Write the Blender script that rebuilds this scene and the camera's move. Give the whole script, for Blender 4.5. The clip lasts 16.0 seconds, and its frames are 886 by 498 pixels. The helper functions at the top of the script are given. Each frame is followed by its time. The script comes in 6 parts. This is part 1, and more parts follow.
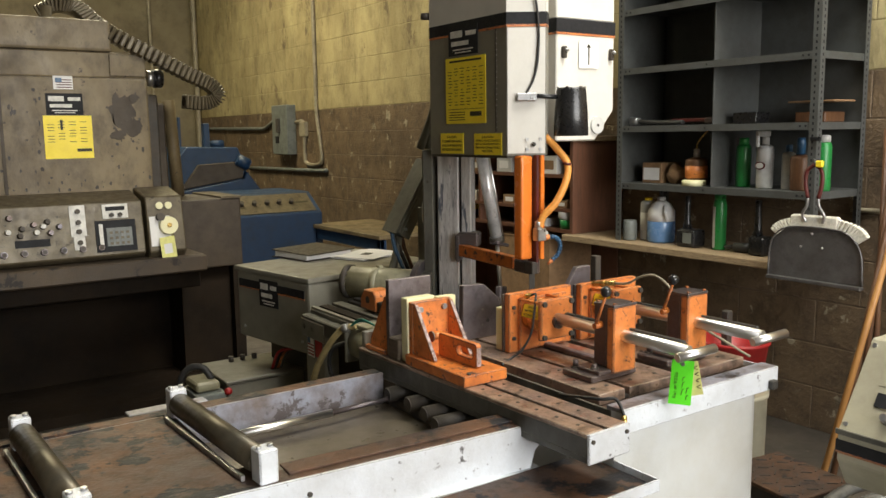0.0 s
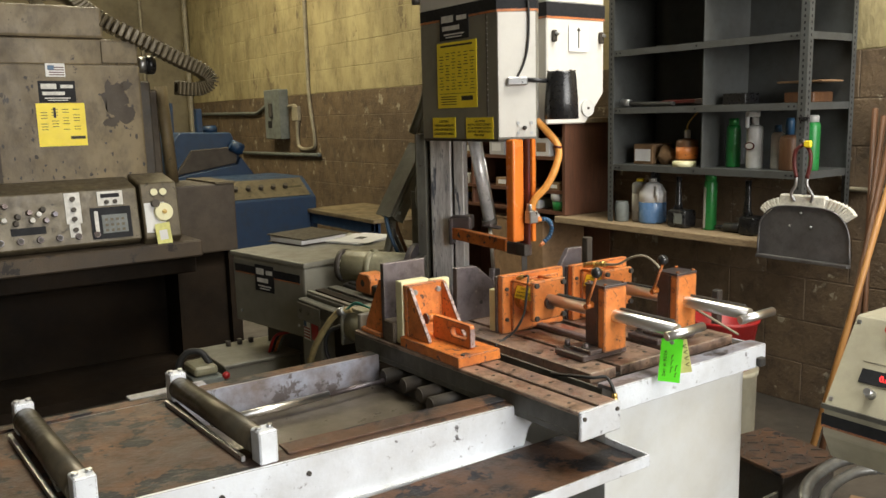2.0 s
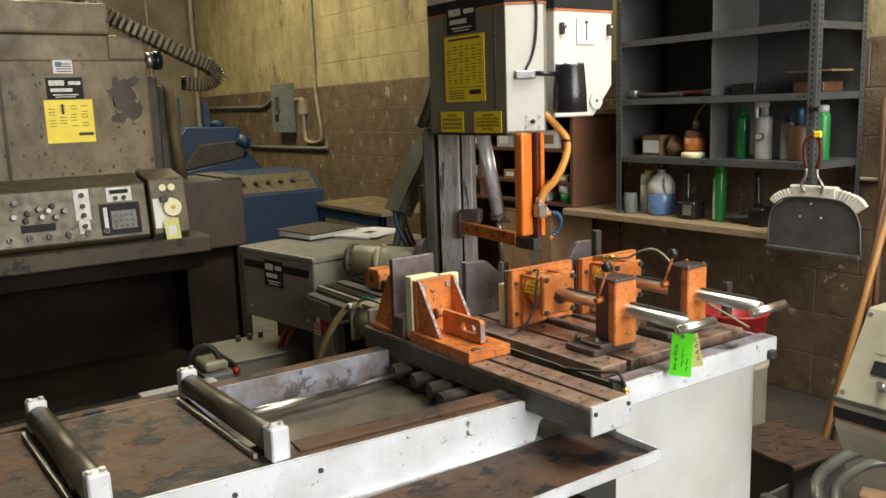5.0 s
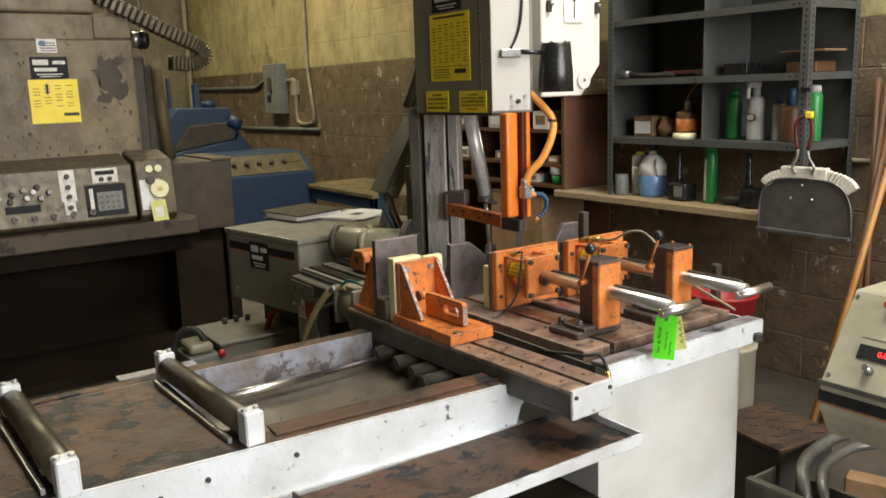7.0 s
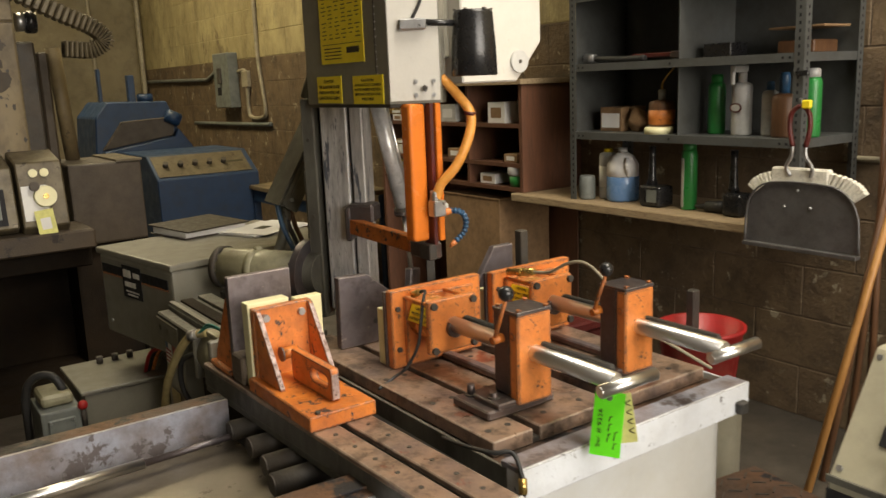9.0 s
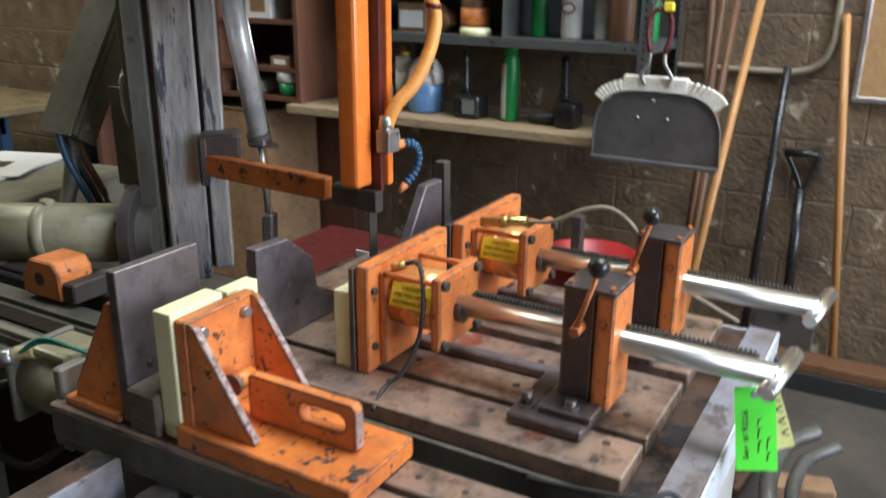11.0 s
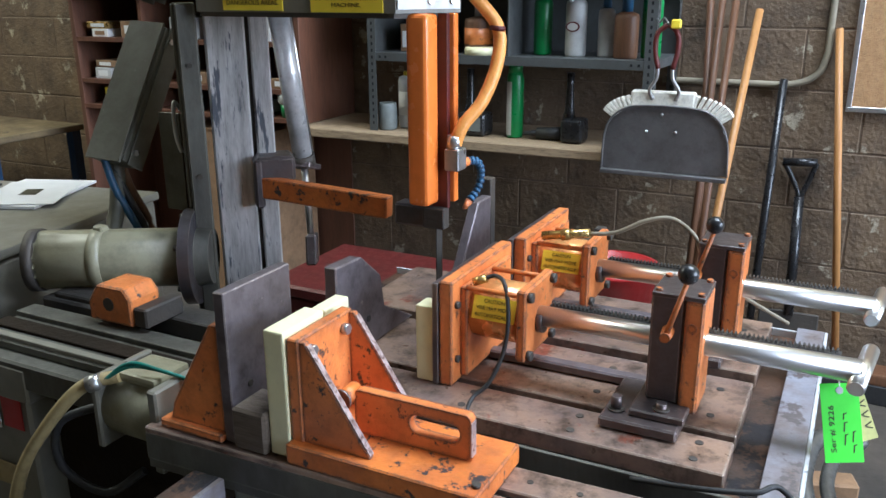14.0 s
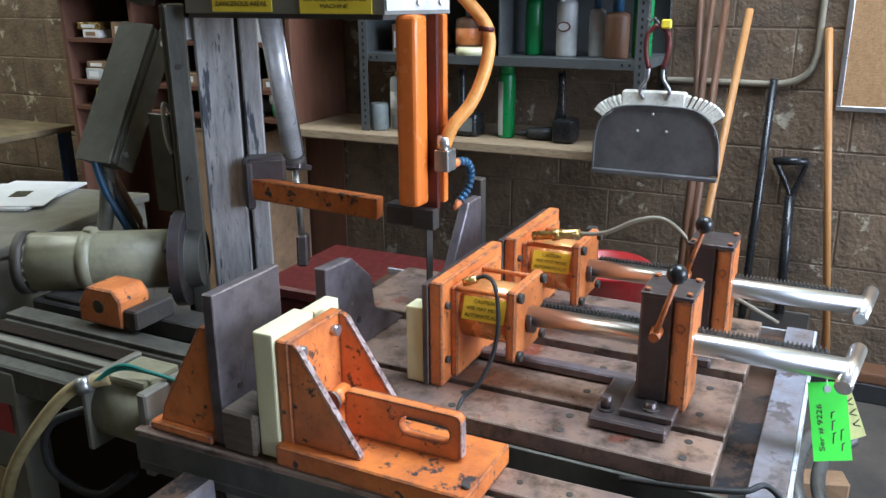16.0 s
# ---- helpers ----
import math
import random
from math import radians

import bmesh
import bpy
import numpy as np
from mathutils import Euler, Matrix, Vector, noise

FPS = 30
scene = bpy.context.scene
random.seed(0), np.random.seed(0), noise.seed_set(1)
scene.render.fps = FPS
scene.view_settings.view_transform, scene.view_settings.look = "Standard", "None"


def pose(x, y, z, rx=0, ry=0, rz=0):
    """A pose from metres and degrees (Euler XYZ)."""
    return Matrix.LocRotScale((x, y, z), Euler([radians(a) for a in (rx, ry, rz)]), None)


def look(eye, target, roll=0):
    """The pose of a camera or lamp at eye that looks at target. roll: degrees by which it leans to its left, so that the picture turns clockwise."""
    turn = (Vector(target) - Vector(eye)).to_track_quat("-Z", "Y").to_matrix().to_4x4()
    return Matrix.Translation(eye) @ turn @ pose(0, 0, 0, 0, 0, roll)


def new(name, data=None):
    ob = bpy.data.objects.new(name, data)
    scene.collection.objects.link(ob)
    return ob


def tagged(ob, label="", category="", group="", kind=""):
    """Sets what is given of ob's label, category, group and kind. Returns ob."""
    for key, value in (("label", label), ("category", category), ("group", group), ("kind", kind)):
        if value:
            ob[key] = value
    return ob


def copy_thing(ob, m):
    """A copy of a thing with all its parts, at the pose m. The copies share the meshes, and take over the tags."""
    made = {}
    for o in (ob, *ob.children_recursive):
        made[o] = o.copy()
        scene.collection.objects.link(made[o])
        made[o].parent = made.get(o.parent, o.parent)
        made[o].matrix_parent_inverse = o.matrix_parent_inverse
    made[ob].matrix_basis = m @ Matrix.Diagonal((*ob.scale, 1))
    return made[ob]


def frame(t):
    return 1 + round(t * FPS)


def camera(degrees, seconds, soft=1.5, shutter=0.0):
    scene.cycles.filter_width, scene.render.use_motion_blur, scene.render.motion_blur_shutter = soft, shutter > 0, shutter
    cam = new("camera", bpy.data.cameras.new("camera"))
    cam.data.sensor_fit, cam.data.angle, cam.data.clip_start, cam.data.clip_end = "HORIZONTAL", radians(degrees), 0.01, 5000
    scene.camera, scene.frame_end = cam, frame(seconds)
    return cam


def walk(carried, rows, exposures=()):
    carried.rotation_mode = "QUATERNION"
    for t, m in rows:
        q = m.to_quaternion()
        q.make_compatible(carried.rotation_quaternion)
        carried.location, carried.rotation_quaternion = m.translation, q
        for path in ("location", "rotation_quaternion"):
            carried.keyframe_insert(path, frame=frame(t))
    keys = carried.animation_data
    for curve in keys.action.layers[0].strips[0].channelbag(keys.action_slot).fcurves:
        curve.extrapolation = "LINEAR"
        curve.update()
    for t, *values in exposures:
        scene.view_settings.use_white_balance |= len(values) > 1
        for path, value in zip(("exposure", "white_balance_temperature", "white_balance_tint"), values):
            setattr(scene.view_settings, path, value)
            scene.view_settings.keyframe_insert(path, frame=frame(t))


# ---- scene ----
EXPO = 0.68
cam = camera(56.4, 16.0, 1.5, 0.4)
PATH = [
    (0, (-0.507, 0.123, 1.382), (0.621, 1.752, 1.107), -0.8),
    (0.5, (-0.534, 0.095, 1.393), (0.596, 1.721, 1.11), -1.3),
    (1, (-0.531, 0.091, 1.392), (0.603, 1.713, 1.105), -1.3),
    (1.5, (-0.53, 0.09, 1.39), (0.607, 1.708, 1.09), -1.2),
    (2, (-0.524, 0.093, 1.389), (0.611, 1.71, 1.072), -1.4),
    (2.5, (-0.524, 0.092, 1.39), (0.607, 1.71, 1.068), -1.5),
    (3, (-0.525, 0.097, 1.388), (0.604, 1.716, 1.064), -1.4),
    (3.5, (-0.528, 0.1, 1.389), (0.6, 1.72, 1.063), -1.4),
    (4, (-0.527, 0.1, 1.388), (0.601, 1.718, 1.06), -1.4),
    (6.3, (-0.52, 0.098, 1.416), (0.58, 1.732, 1.068), -2.7),
    (6.5, (-0.494, 0.104, 1.404), (0.606, 1.742, 1.078), -2.5),
    (7, (-0.475, 0.101, 1.391), (0.642, 1.717, 1.011), -1.9),
    (7.5, (-0.451, 0.108, 1.367), (0.629, 1.709, 0.848), -1.1),
    (7.7, (-0.401, 0.136, 1.343), (0.665, 1.718, 0.741), -0.9),
    (8, (-0.289, 0.173, 1.347), (0.821, 1.738, 0.781), -2.0),
    (8.1, (-0.246, 0.193, 1.352), (0.85, 1.776, 0.811), -2.4),
    (8.5, (-0.025, 0.299, 1.373), (1.167, 1.856, 0.979), -1.6),
    (8.7, (0.075, 0.358, 1.368), (1.201, 1.963, 0.974), -2.3),
    (10.8, (0.062, 1.177, 1.349), (1.579, 2.317, 0.716), -0.0),
    (11, (0.026, 1.248, 1.345), (1.671, 2.189, 0.704), 0.5),
    (11.5, (-0.069, 1.368, 1.343), (1.579, 2.218, 0.592), -0.4),
    (12, (-0.09, 1.396, 1.351), (1.576, 2.29, 0.7), -0.9),
    (12.5, (-0.091, 1.396, 1.355), (1.604, 2.272, 0.755), -0.5),
    (13, (-0.093, 1.395, 1.353), (1.596, 2.276, 0.746), -0.4),
    (13.5, (-0.095, 1.395, 1.353), (1.602, 2.267, 0.755), -0.3),
    (14, (-0.095, 1.391, 1.353), (1.607, 2.252, 0.752), -0.3),
    (14.5, (-0.093, 1.39, 1.353), (1.608, 2.252, 0.751), -0.3),
    (15, (-0.095, 1.387, 1.355), (1.61, 2.244, 0.757), -0.3),
    (15.5, (-0.096, 1.386, 1.354), (1.616, 2.233, 0.759), -0.2),
    (16, (-0.093, 1.385, 1.355), (1.616, 2.233, 0.753), -0.4),
]
walk(cam, [(t, look(eye, target, roll)) for t, eye, target, roll in PATH],
     exposures=[(0.0, EXPO, 6500, 10), (7.0, EXPO, 6500, 10), (7.6, EXPO - 0.3, 6700, 10), (8.0, EXPO - 0.5, 7000, 10), (8.5, EXPO - 0.22, 7300, 12), (8.7, EXPO - 0.22, 7300, 12), (10.8, EXPO + 0.14, 5650, 10), (11.6, EXPO + 0.27, 5250, 10), (12.2, EXPO + 0.36, 5300, 10), (13.5, EXPO + 0.38, 5100, 10), (16.0, EXPO + 0.38, 4950, 10)])
DOOR_W, ROOF_W, FAR_W = 195.0, 105.0, 110.0
# ---- light: an open loading door to the south lets in an overcast sky ----
world = bpy.data.worlds.new("world")
scene.world = world
world.use_nodes = True
wn = world.node_tree.nodes
sky = wn.new("ShaderNodeTexSky")
sky.sky_type, sky.sun_disc = "NISHITA", False
sky.sun_elevation, sky.sun_rotation = radians(48), radians(160)
world.node_tree.links.new(sky.outputs[0], wn["Background"].inputs[0])
wn["Background"].inputs[1].default_value = 0.12
sun_data = bpy.data.lights.new("sun", "SUN")
sun_data.energy, sun_data.angle, sun_data.color = 1.2, radians(12), (1.0, 0.95, 0.88)
sun = new("sun", sun_data)
sun.matrix_world = look((1.0, -6.0, 8.0), (1.0, 1.0, 0.0))
door_light = bpy.data.lights.new("door_daylight", "AREA")
door_light.shape, door_light.size, door_light.size_y, door_light.energy = "RECTANGLE", 3.6, 2.6, DOOR_W
door_light.color = (1.0, 0.97, 0.92)
dl = new("door_daylight", door_light)
dl.matrix_world = look((0.9, -3.75, 2.2), (0.9, 2.0, 1.0))
# Overhead light is inferred from bright top faces; its roof opening is made up.
roof_light = bpy.data.lights.new("overhead_light", "AREA")
roof_light.shape, roof_light.size, roof_light.size_y, roof_light.energy = "RECTANGLE", 1.4, 2.2, ROOF_W
roof_light.color = (1.0, 0.97, 0.86)
rl = new("overhead_light", roof_light)
rl.matrix_world = pose(1.65, 0.7, 4.12)
# Added fill lamp to brighten the far wall; no source is known there.
far_light = bpy.data.lights.new("far_fill", "AREA")
far_light.shape, far_light.size, far_light.size_y, far_light.energy = "RECTANGLE", 1.2, 2.4, FAR_W
far_light.color = (1.0, 0.89, 0.58)
fl_ob = new("far_fill", far_light)
fl_ob.matrix_world = pose(1.1, 7.0, 4.12)


# ---- mesh helpers ----
def B():
    return bmesh.new()


def box(bm, x0, x1, y0, y1, z0, z1, bev=0.0, seg=1, m=None):
    """An axis-aligned block, its edges rounded by bev, then moved by m."""
    vs = [bm.verts.new((x, y, z)) for x in (x0, x1) for y in (y0, y1) for z in (z0, z1)]
    fs = [bm.faces.new([vs[i] for i in q]) for q in ((0, 1, 3, 2), (4, 6, 7, 5), (0, 4, 5, 1), (2, 3, 7, 6), (0, 2, 6, 4), (1, 5, 7, 3))]
    made = set(vs)
    if bev:
        r = bmesh.ops.bevel(bm, geom=list({e for f in fs for e in f.edges}), offset=bev, segments=seg, affect="EDGES", profile=0.6)
        made |= set(r["verts"])
    if m is not None:
        bmesh.ops.transform(bm, matrix=m, verts=[v for v in made if v.is_valid])
    return bm


def prism(bm, pts, lo, hi, axis="z", bev=0.0):
    """A polygon drawn in the plane across axis, pulled from lo to hi along it."""
    def at(a, b, c):
        return {"z": (a, b, c), "y": (a, c, b), "x": (c, a, b)}[axis]
    bot = [bm.verts.new(at(a, b, lo)) for a, b in pts]
    top = [bm.verts.new(at(a, b, hi)) for a, b in pts]
    n = len(pts)
    fs = [bm.faces.new(bot[::-1]), bm.faces.new(top)]
    fs += [bm.faces.new((bot[i], bot[(i + 1) % n], top[(i + 1) % n], top[i])) for i in range(n)]
    bmesh.ops.recalc_face_normals(bm, faces=fs)
    if bev:
        bmesh.ops.bevel(bm, geom=list({e for f in fs for e in f.edges}), offset=bev, segments=1, affect="EDGES")
    return bm


def frustum(bm, p0, p1, r0, r1=None, seg=20, bev=0.0):
    """A round bar or cone from p0 to p1."""
    r1 = r0 if r1 is None else r1
    p0, p1 = Vector(p0), Vector(p1)
    q = (p1 - p0).to_track_quat("Z", "Y").to_matrix()
    a, b = [], []
    for i in range(seg):
        c = Vector((math.cos(2 * math.pi * i / seg), math.sin(2 * math.pi * i / seg), 0))
        a.append(bm.verts.new(p0 + q @ (c * r0)))
        b.append(bm.verts.new(p1 + q @ (c * r1)))
    fs = [bm.faces.new((a[i], a[(i + 1) % seg], b[(i + 1) % seg], b[i])) for i in range(seg)]
    for f in fs:
        f.smooth = True
    caps = [bm.faces.new(a[::-1]), bm.faces.new(b)]
    if bev:
        bmesh.ops.bevel(bm, geom=[e for f in caps for e in f.edges], offset=bev, segments=2, affect="EDGES")
    return bm


def lathe(bm, x, y, z, prof, seg=20):
    """A turned shape about a vertical axis; prof: (radius, height) pairs from the bottom."""
    rings = [[bm.verts.new((x + r * math.cos(2 * math.pi * i / seg), y + r * math.sin(2 * math.pi * i / seg), z + h)) for i in range(seg)] for r, h in prof]
    for a, b in zip(rings, rings[1:]):
        for i in range(seg):
            bm.faces.new((a[i], a[(i + 1) % seg], b[(i + 1) % seg], b[i])).smooth = True
    bm.faces.new(rings[0][::-1])
    bm.faces.new(rings[-1])
    return bm


def smooth_path(pts, n=8):
    """Points of a Catmull-Rom curve through pts."""
    p = [Vector(a) for a in pts]
    p = [2 * p[0] - p[1]] + p + [2 * p[-1] - p[-2]]
    out = []
    for i in range(1, len(p) - 2):
        for k in range(n):
            t = k / n
            out.append(0.5 * ((2 * p[i]) + (p[i + 1] - p[i - 1]) * t + (2 * p[i - 1] - 5 * p[i] + 4 * p[i + 1] - p[i + 2]) * t * t + (3 * p[i] - p[i - 1] - 3 * p[i + 1] + p[i + 2]) * t ** 3))
    return out + [p[-2]]


def tube(bm, pts, r, seg=10, n=8, ridges=0.0):
    """A hose of radius r along a smooth curve through pts; ridges makes every other ring thicker."""
    path = smooth_path(pts, n)
    rings = []
    for i, c in enumerate(path):
        d = (path[min(i + 1, len(path) - 1)] - path[max(i - 1, 0)]).normalized()
        s = d.cross(Vector((0.13, 0.27, 1.0))).normalized()
        u = s.cross(d)
        k = r * (1 + ridges * (i % 2))
        rings.append([bm.verts.new(c + k * (s * math.cos(2 * math.pi * j / seg) + u * math.sin(2 * math.pi * j / seg))) for j in range(seg)])
    for a, b in zip(rings, rings[1:]):
        for j in range(seg):
            bm.faces.new((a[j], a[(j + 1) % seg], b[(j + 1) % seg], b[j])).smooth = True
    bm.faces.new(rings[0][::-1])
    bm.faces.new(rings[-1])
    return bm


def ball(bm, c, r):
    bmesh.ops.create_uvsphere(bm, u_segments=20, v_segments=12, radius=r, matrix=Matrix.Translation(c))
    for f in bm.faces:
        f.smooth = True
    return bm


BASES = {}


def thing(name, label, category, at=(0, 0, 0), group="", kind=""):
    e = new(name)
    e.location = at
    e.empty_display_size = 0.05
    BASES[e.name] = Matrix.Translation(at)
    return tagged(e, label, category, group, kind)


def finish(bm, name, material):
    bmesh.ops.recalc_face_normals(bm, faces=bm.faces)
    me = bpy.data.meshes.new(name)
    bm.to_mesh(me)
    bm.free()
    me.materials.append(material)
    return new(name, me)


def part(name, bm, material, parent, label=""):
    ob = finish(bm, name, material)
    ob.parent = parent
    ob.matrix_parent_inverse = BASES.get(parent.name, Matrix()).inverted()
    return tagged(ob, label)


def solo(name, bm, material, label, category, group="", kind=""):
    return tagged(finish(bm, name, material), label, category, group, kind)


def sheet(bm, c, u, v, w, h, t=0.0015):
    """A thin plate of size w x h round c, u to its right and v up, t thick towards the viewer."""
    c, u, v = Vector(c), Vector(u).normalized(), Vector(v).normalized()
    n = u.cross(v)
    m = Matrix([[u[i], v[i], n[i], c[i]] for i in range(3)] + [[0, 0, 0, 1]])
    return box(bm, -w / 2, w / 2, -h / 2, h / 2, 0, t, m=m)


def words(name, text, c, u, v, height, material, parent, width=None):
    """Lettering that lies on a plate."""
    cu = bpy.data.curves.new(name, "FONT")
    cu.body, cu.size, cu.align_x, cu.align_y, cu.extrude = text, height * 1.35, "CENTER", "CENTER", 0.0002
    tmp = bpy.data.objects.new("tmp_text", cu)
    scene.collection.objects.link(tmp)
    me = bpy.data.meshes.new_from_object(tmp.evaluated_get(bpy.context.evaluated_depsgraph_get()))
    scene.collection.objects.unlink(tmp)
    bpy.data.objects.remove(tmp)
    u, v, c = Vector(u).normalized(), Vector(v).normalized(), Vector(c)
    n = u.cross(v)
    xs = [q.co.x for q in me.vertices] or [0, 1]
    k = width / (max(xs) - min(xs)) if width else 1.0
    me.transform(Matrix.Diagonal((k, 1, 1, 1)))
    me.transform(Matrix([[u[i], v[i], n[i], c[i]] for i in range(3)] + [[0, 0, 0, 1]]))
    me.materials.clear()
    me.materials.append(material)
    ob = new(name, me)
    ob.parent = parent
    ob.matrix_parent_inverse = BASES.get(parent.name, Matrix()).inverted()
    return ob


# ---- materials ----
def surface(name, col, rough=0.6, metal=0.0, col2=None, amount=0.35, scale=6.0, wear=None, wear_at=0.62, wear_scale=14.0, bump=0.12, bump_scale=90.0, spec=0.5, piece=0.0, streak=None, trans=0.0, vary=0.11, grime=0.3, edge=None, edge_r=0.003):
    """Paint, metal or stone: a base colour that drifts towards col2, flecks of a wear colour where noise passes wear_at, fine relief."""
    m = bpy.data.materials.new(name)
    m.use_nodes = True
    nt = m.node_tree
    bs = nt.nodes["Principled BSDF"]
    tc = nt.nodes.new("ShaderNodeTexCoord")
    src = tc.outputs["Object"]
    if piece:
        src = nt.nodes.new("ShaderNodeNewGeometry").outputs["Position"]
    if streak:
        mp = nt.nodes.new("ShaderNodeMapping")
        mp.inputs["Scale"].default_value = streak
        nt.links.new(src, mp.inputs[0])
        src = mp.outputs[0]

    def noise_node(s, detail=6.0, rgh=0.62):
        n = nt.nodes.new("ShaderNodeTexNoise")
        n.inputs["Scale"].default_value, n.inputs["Detail"].default_value, n.inputs["Roughness"].default_value = s, detail, rgh
        nt.links.new(src, n.inputs["Vector"])
        return n.outputs["Fac"]

    def ramp(fac, a, b):
        r = nt.nodes.new("ShaderNodeMapRange")
        r.inputs["From Min"].default_value, r.inputs["From Max"].default_value = a, b
        nt.links.new(fac, r.inputs["Value"])
        return r.outputs["Result"]

    def mix(fac, a, b):
        x = nt.nodes.new("ShaderNodeMix")
        x.data_type = "RGBA"
        nt.links.new(fac, x.inputs["Factor"])
        for sock, val in ((x.inputs[6], a), (x.inputs[7], b)):
            if isinstance(val, tuple):
                sock.default_value = (*val, 1)
            else:
                nt.links.new(val, sock)
        return x.outputs[2]

    big = noise_node(scale)
    other = col2 or tuple(c * 0.55 for c in col)
    k = nt.nodes.new("ShaderNodeMath")
    k.operation = "MULTIPLY"
    k.inputs[1].default_value = min(1.0, amount * 2)
    nt.links.new(ramp(big, 0.38, 0.68), k.inputs[0])
    colour = mix(k.outputs[0], col, other)
    if piece:
        oi = nt.nodes.new("ShaderNodeObjectInfo")
        hv = nt.nodes.new("ShaderNodeHueSaturation")
        nt.links.new(ramp_out(nt, oi.outputs["Random"], 1 - piece, 1 + piece), hv.inputs["Value"])
        nt.links.new(colour, hv.inputs["Color"])
        colour = hv.outputs[0]
    rough_out = ramp(noise_node(scale * 4), 0.3, 0.7)
    rr = nt.nodes.new("ShaderNodeMapRange")
    rr.inputs["To Min"].default_value, rr.inputs["To Max"].default_value = max(0.03, rough - vary), min(1, rough + vary)
    nt.links.new(rough_out, rr.inputs["Value"])
    if wear:
        fac = ramp(noise_node(wear_scale, 8.0, 0.7), wear_at, wear_at + 0.035)
        colour = mix(fac, colour, wear)
    if grime:
        smear = ramp(noise_node(scale * 2.3 + 4.0, 9.0, 0.72), 0.47, 0.66)
        shade = nt.nodes.new("ShaderNodeMath")
        shade.operation = "MULTIPLY"
        shade.inputs[1].default_value = grime
        nt.links.new(smear, shade.inputs[0])
        colour = mix(shade.outputs[0], colour, (0.03, 0.022, 0.015))
    if edge:
        geo, bev = nt.nodes.new("ShaderNodeNewGeometry"), nt.nodes.new("ShaderNodeBevel")
        bev.samples, bev.inputs["Radius"].default_value = 4, edge_r
        dot = nt.nodes.new("ShaderNodeVectorMath")
        dot.operation = "DOT_PRODUCT"
        nt.links.new(bev.outputs[0], dot.inputs[0])
        nt.links.new(geo.outputs["Normal"], dot.inputs[1])
        chip = nt.nodes.new("ShaderNodeMath")
        chip.operation = "MULTIPLY_ADD"
        chip.inputs[1].default_value = 0.35
        nt.links.new(noise_node(45.0, 6.0, 0.7), chip.inputs[0])
        nt.links.new(dot.outputs["Value"], chip.inputs[2])
        colour = mix(ramp(chip.outputs[0], 1.125, 1.085), colour, edge)
    nt.links.new(colour, bs.inputs["Base Color"])
    nt.links.new(rr.outputs[0], bs.inputs["Roughness"])
    bs.inputs["Metallic"].default_value = metal
    bs.inputs["Specular IOR Level"].default_value = spec
    bs.inputs["Transmission Weight"].default_value = trans
    if bump:
        bp = nt.nodes.new("ShaderNodeBump")
        bp.inputs["Strength"].default_value, bp.inputs["Distance"].default_value = bump, 0.01
        nt.links.new(noise_node(bump_scale, 4.0), bp.inputs["Height"])
        nt.links.new(bp.outputs[0], bs.inputs["Normal"])
    return m


def ramp_out(nt, fac, lo, hi):
    r = nt.nodes.new("ShaderNodeMapRange")
    r.inputs["To Min"].default_value, r.inputs["To Max"].default_value = lo, hi
    nt.links.new(fac, r.inputs["Value"])
    return r.outputs["Result"]


M_FLOOR = surface("concrete_floor", (0.075, 0.061, 0.046), 0.75, col2=(0.035, 0.03, 0.024), amount=0.5, scale=2.2, wear=(0.18, 0.15, 0.11), wear_at=0.66, wear_scale=9, bump=0.3, bump_scale=40)
M_BEIGE = surface("beige_block_paint", (0.45, 0.375, 0.19), 0.8, col2=(0.24, 0.19, 0.09), amount=0.5, scale=1.7, wear=(0.19, 0.145, 0.075), wear_at=0.60, wear_scale=4.5, streak=(1, 1, 0.55), bump=0.8, bump_scale=45, piece=0.04, grime=0.4)
M_BROWN = surface("brown_block_paint", (0.165, 0.112, 0.062), 0.7, col2=(0.09, 0.06, 0.036), amount=0.4, scale=2.2, wear=(0.36, 0.31, 0.22), wear_at=0.595, wear_scale=8.0, grime=0.6, bump=0.8, bump_scale=45, piece=0.05)
M_MORTARL = surface("cream_joint_paint", (0.40, 0.33, 0.165), 0.85, col2=(0.2, 0.165, 0.08), amount=0.4, scale=2.0, bump=0.5)
M_MORTAR = surface("brown_joint_paint", (0.15, 0.105, 0.068), 0.85, amount=0.4, scale=5, bump=0.5)
M_CEIL = surface("ceiling_paint", (0.26, 0.235, 0.19), 0.9, scale=1.0)
M_WALLP = surface("plain_block_paint", (0.20, 0.165, 0.10), 0.85, scale=1.2, bump=0.4)
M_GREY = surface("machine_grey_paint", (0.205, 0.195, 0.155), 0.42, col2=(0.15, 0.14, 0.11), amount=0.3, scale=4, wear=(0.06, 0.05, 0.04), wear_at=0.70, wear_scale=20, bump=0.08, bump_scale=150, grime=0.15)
M_GREYD = surface("grimy_dark_grey_paint", (0.10, 0.097, 0.078), 0.5, col2=(0.035, 0.032, 0.026), amount=0.45, scale=6, wear=(0.22, 0.21, 0.17), wear_at=0.69, wear_scale=12, bump=0.12, streak=(1.5, 1.5, 0.7), edge=(0.19, 0.18, 0.14))
M_MOTOR = surface("olive_motor_paint", (0.29, 0.275, 0.18), 0.4, col2=(0.20, 0.18, 0.11), amount=0.4, scale=9, wear=(0.05, 0.04, 0.03), wear_at=0.7, wear_scale=25, bump=0.06)
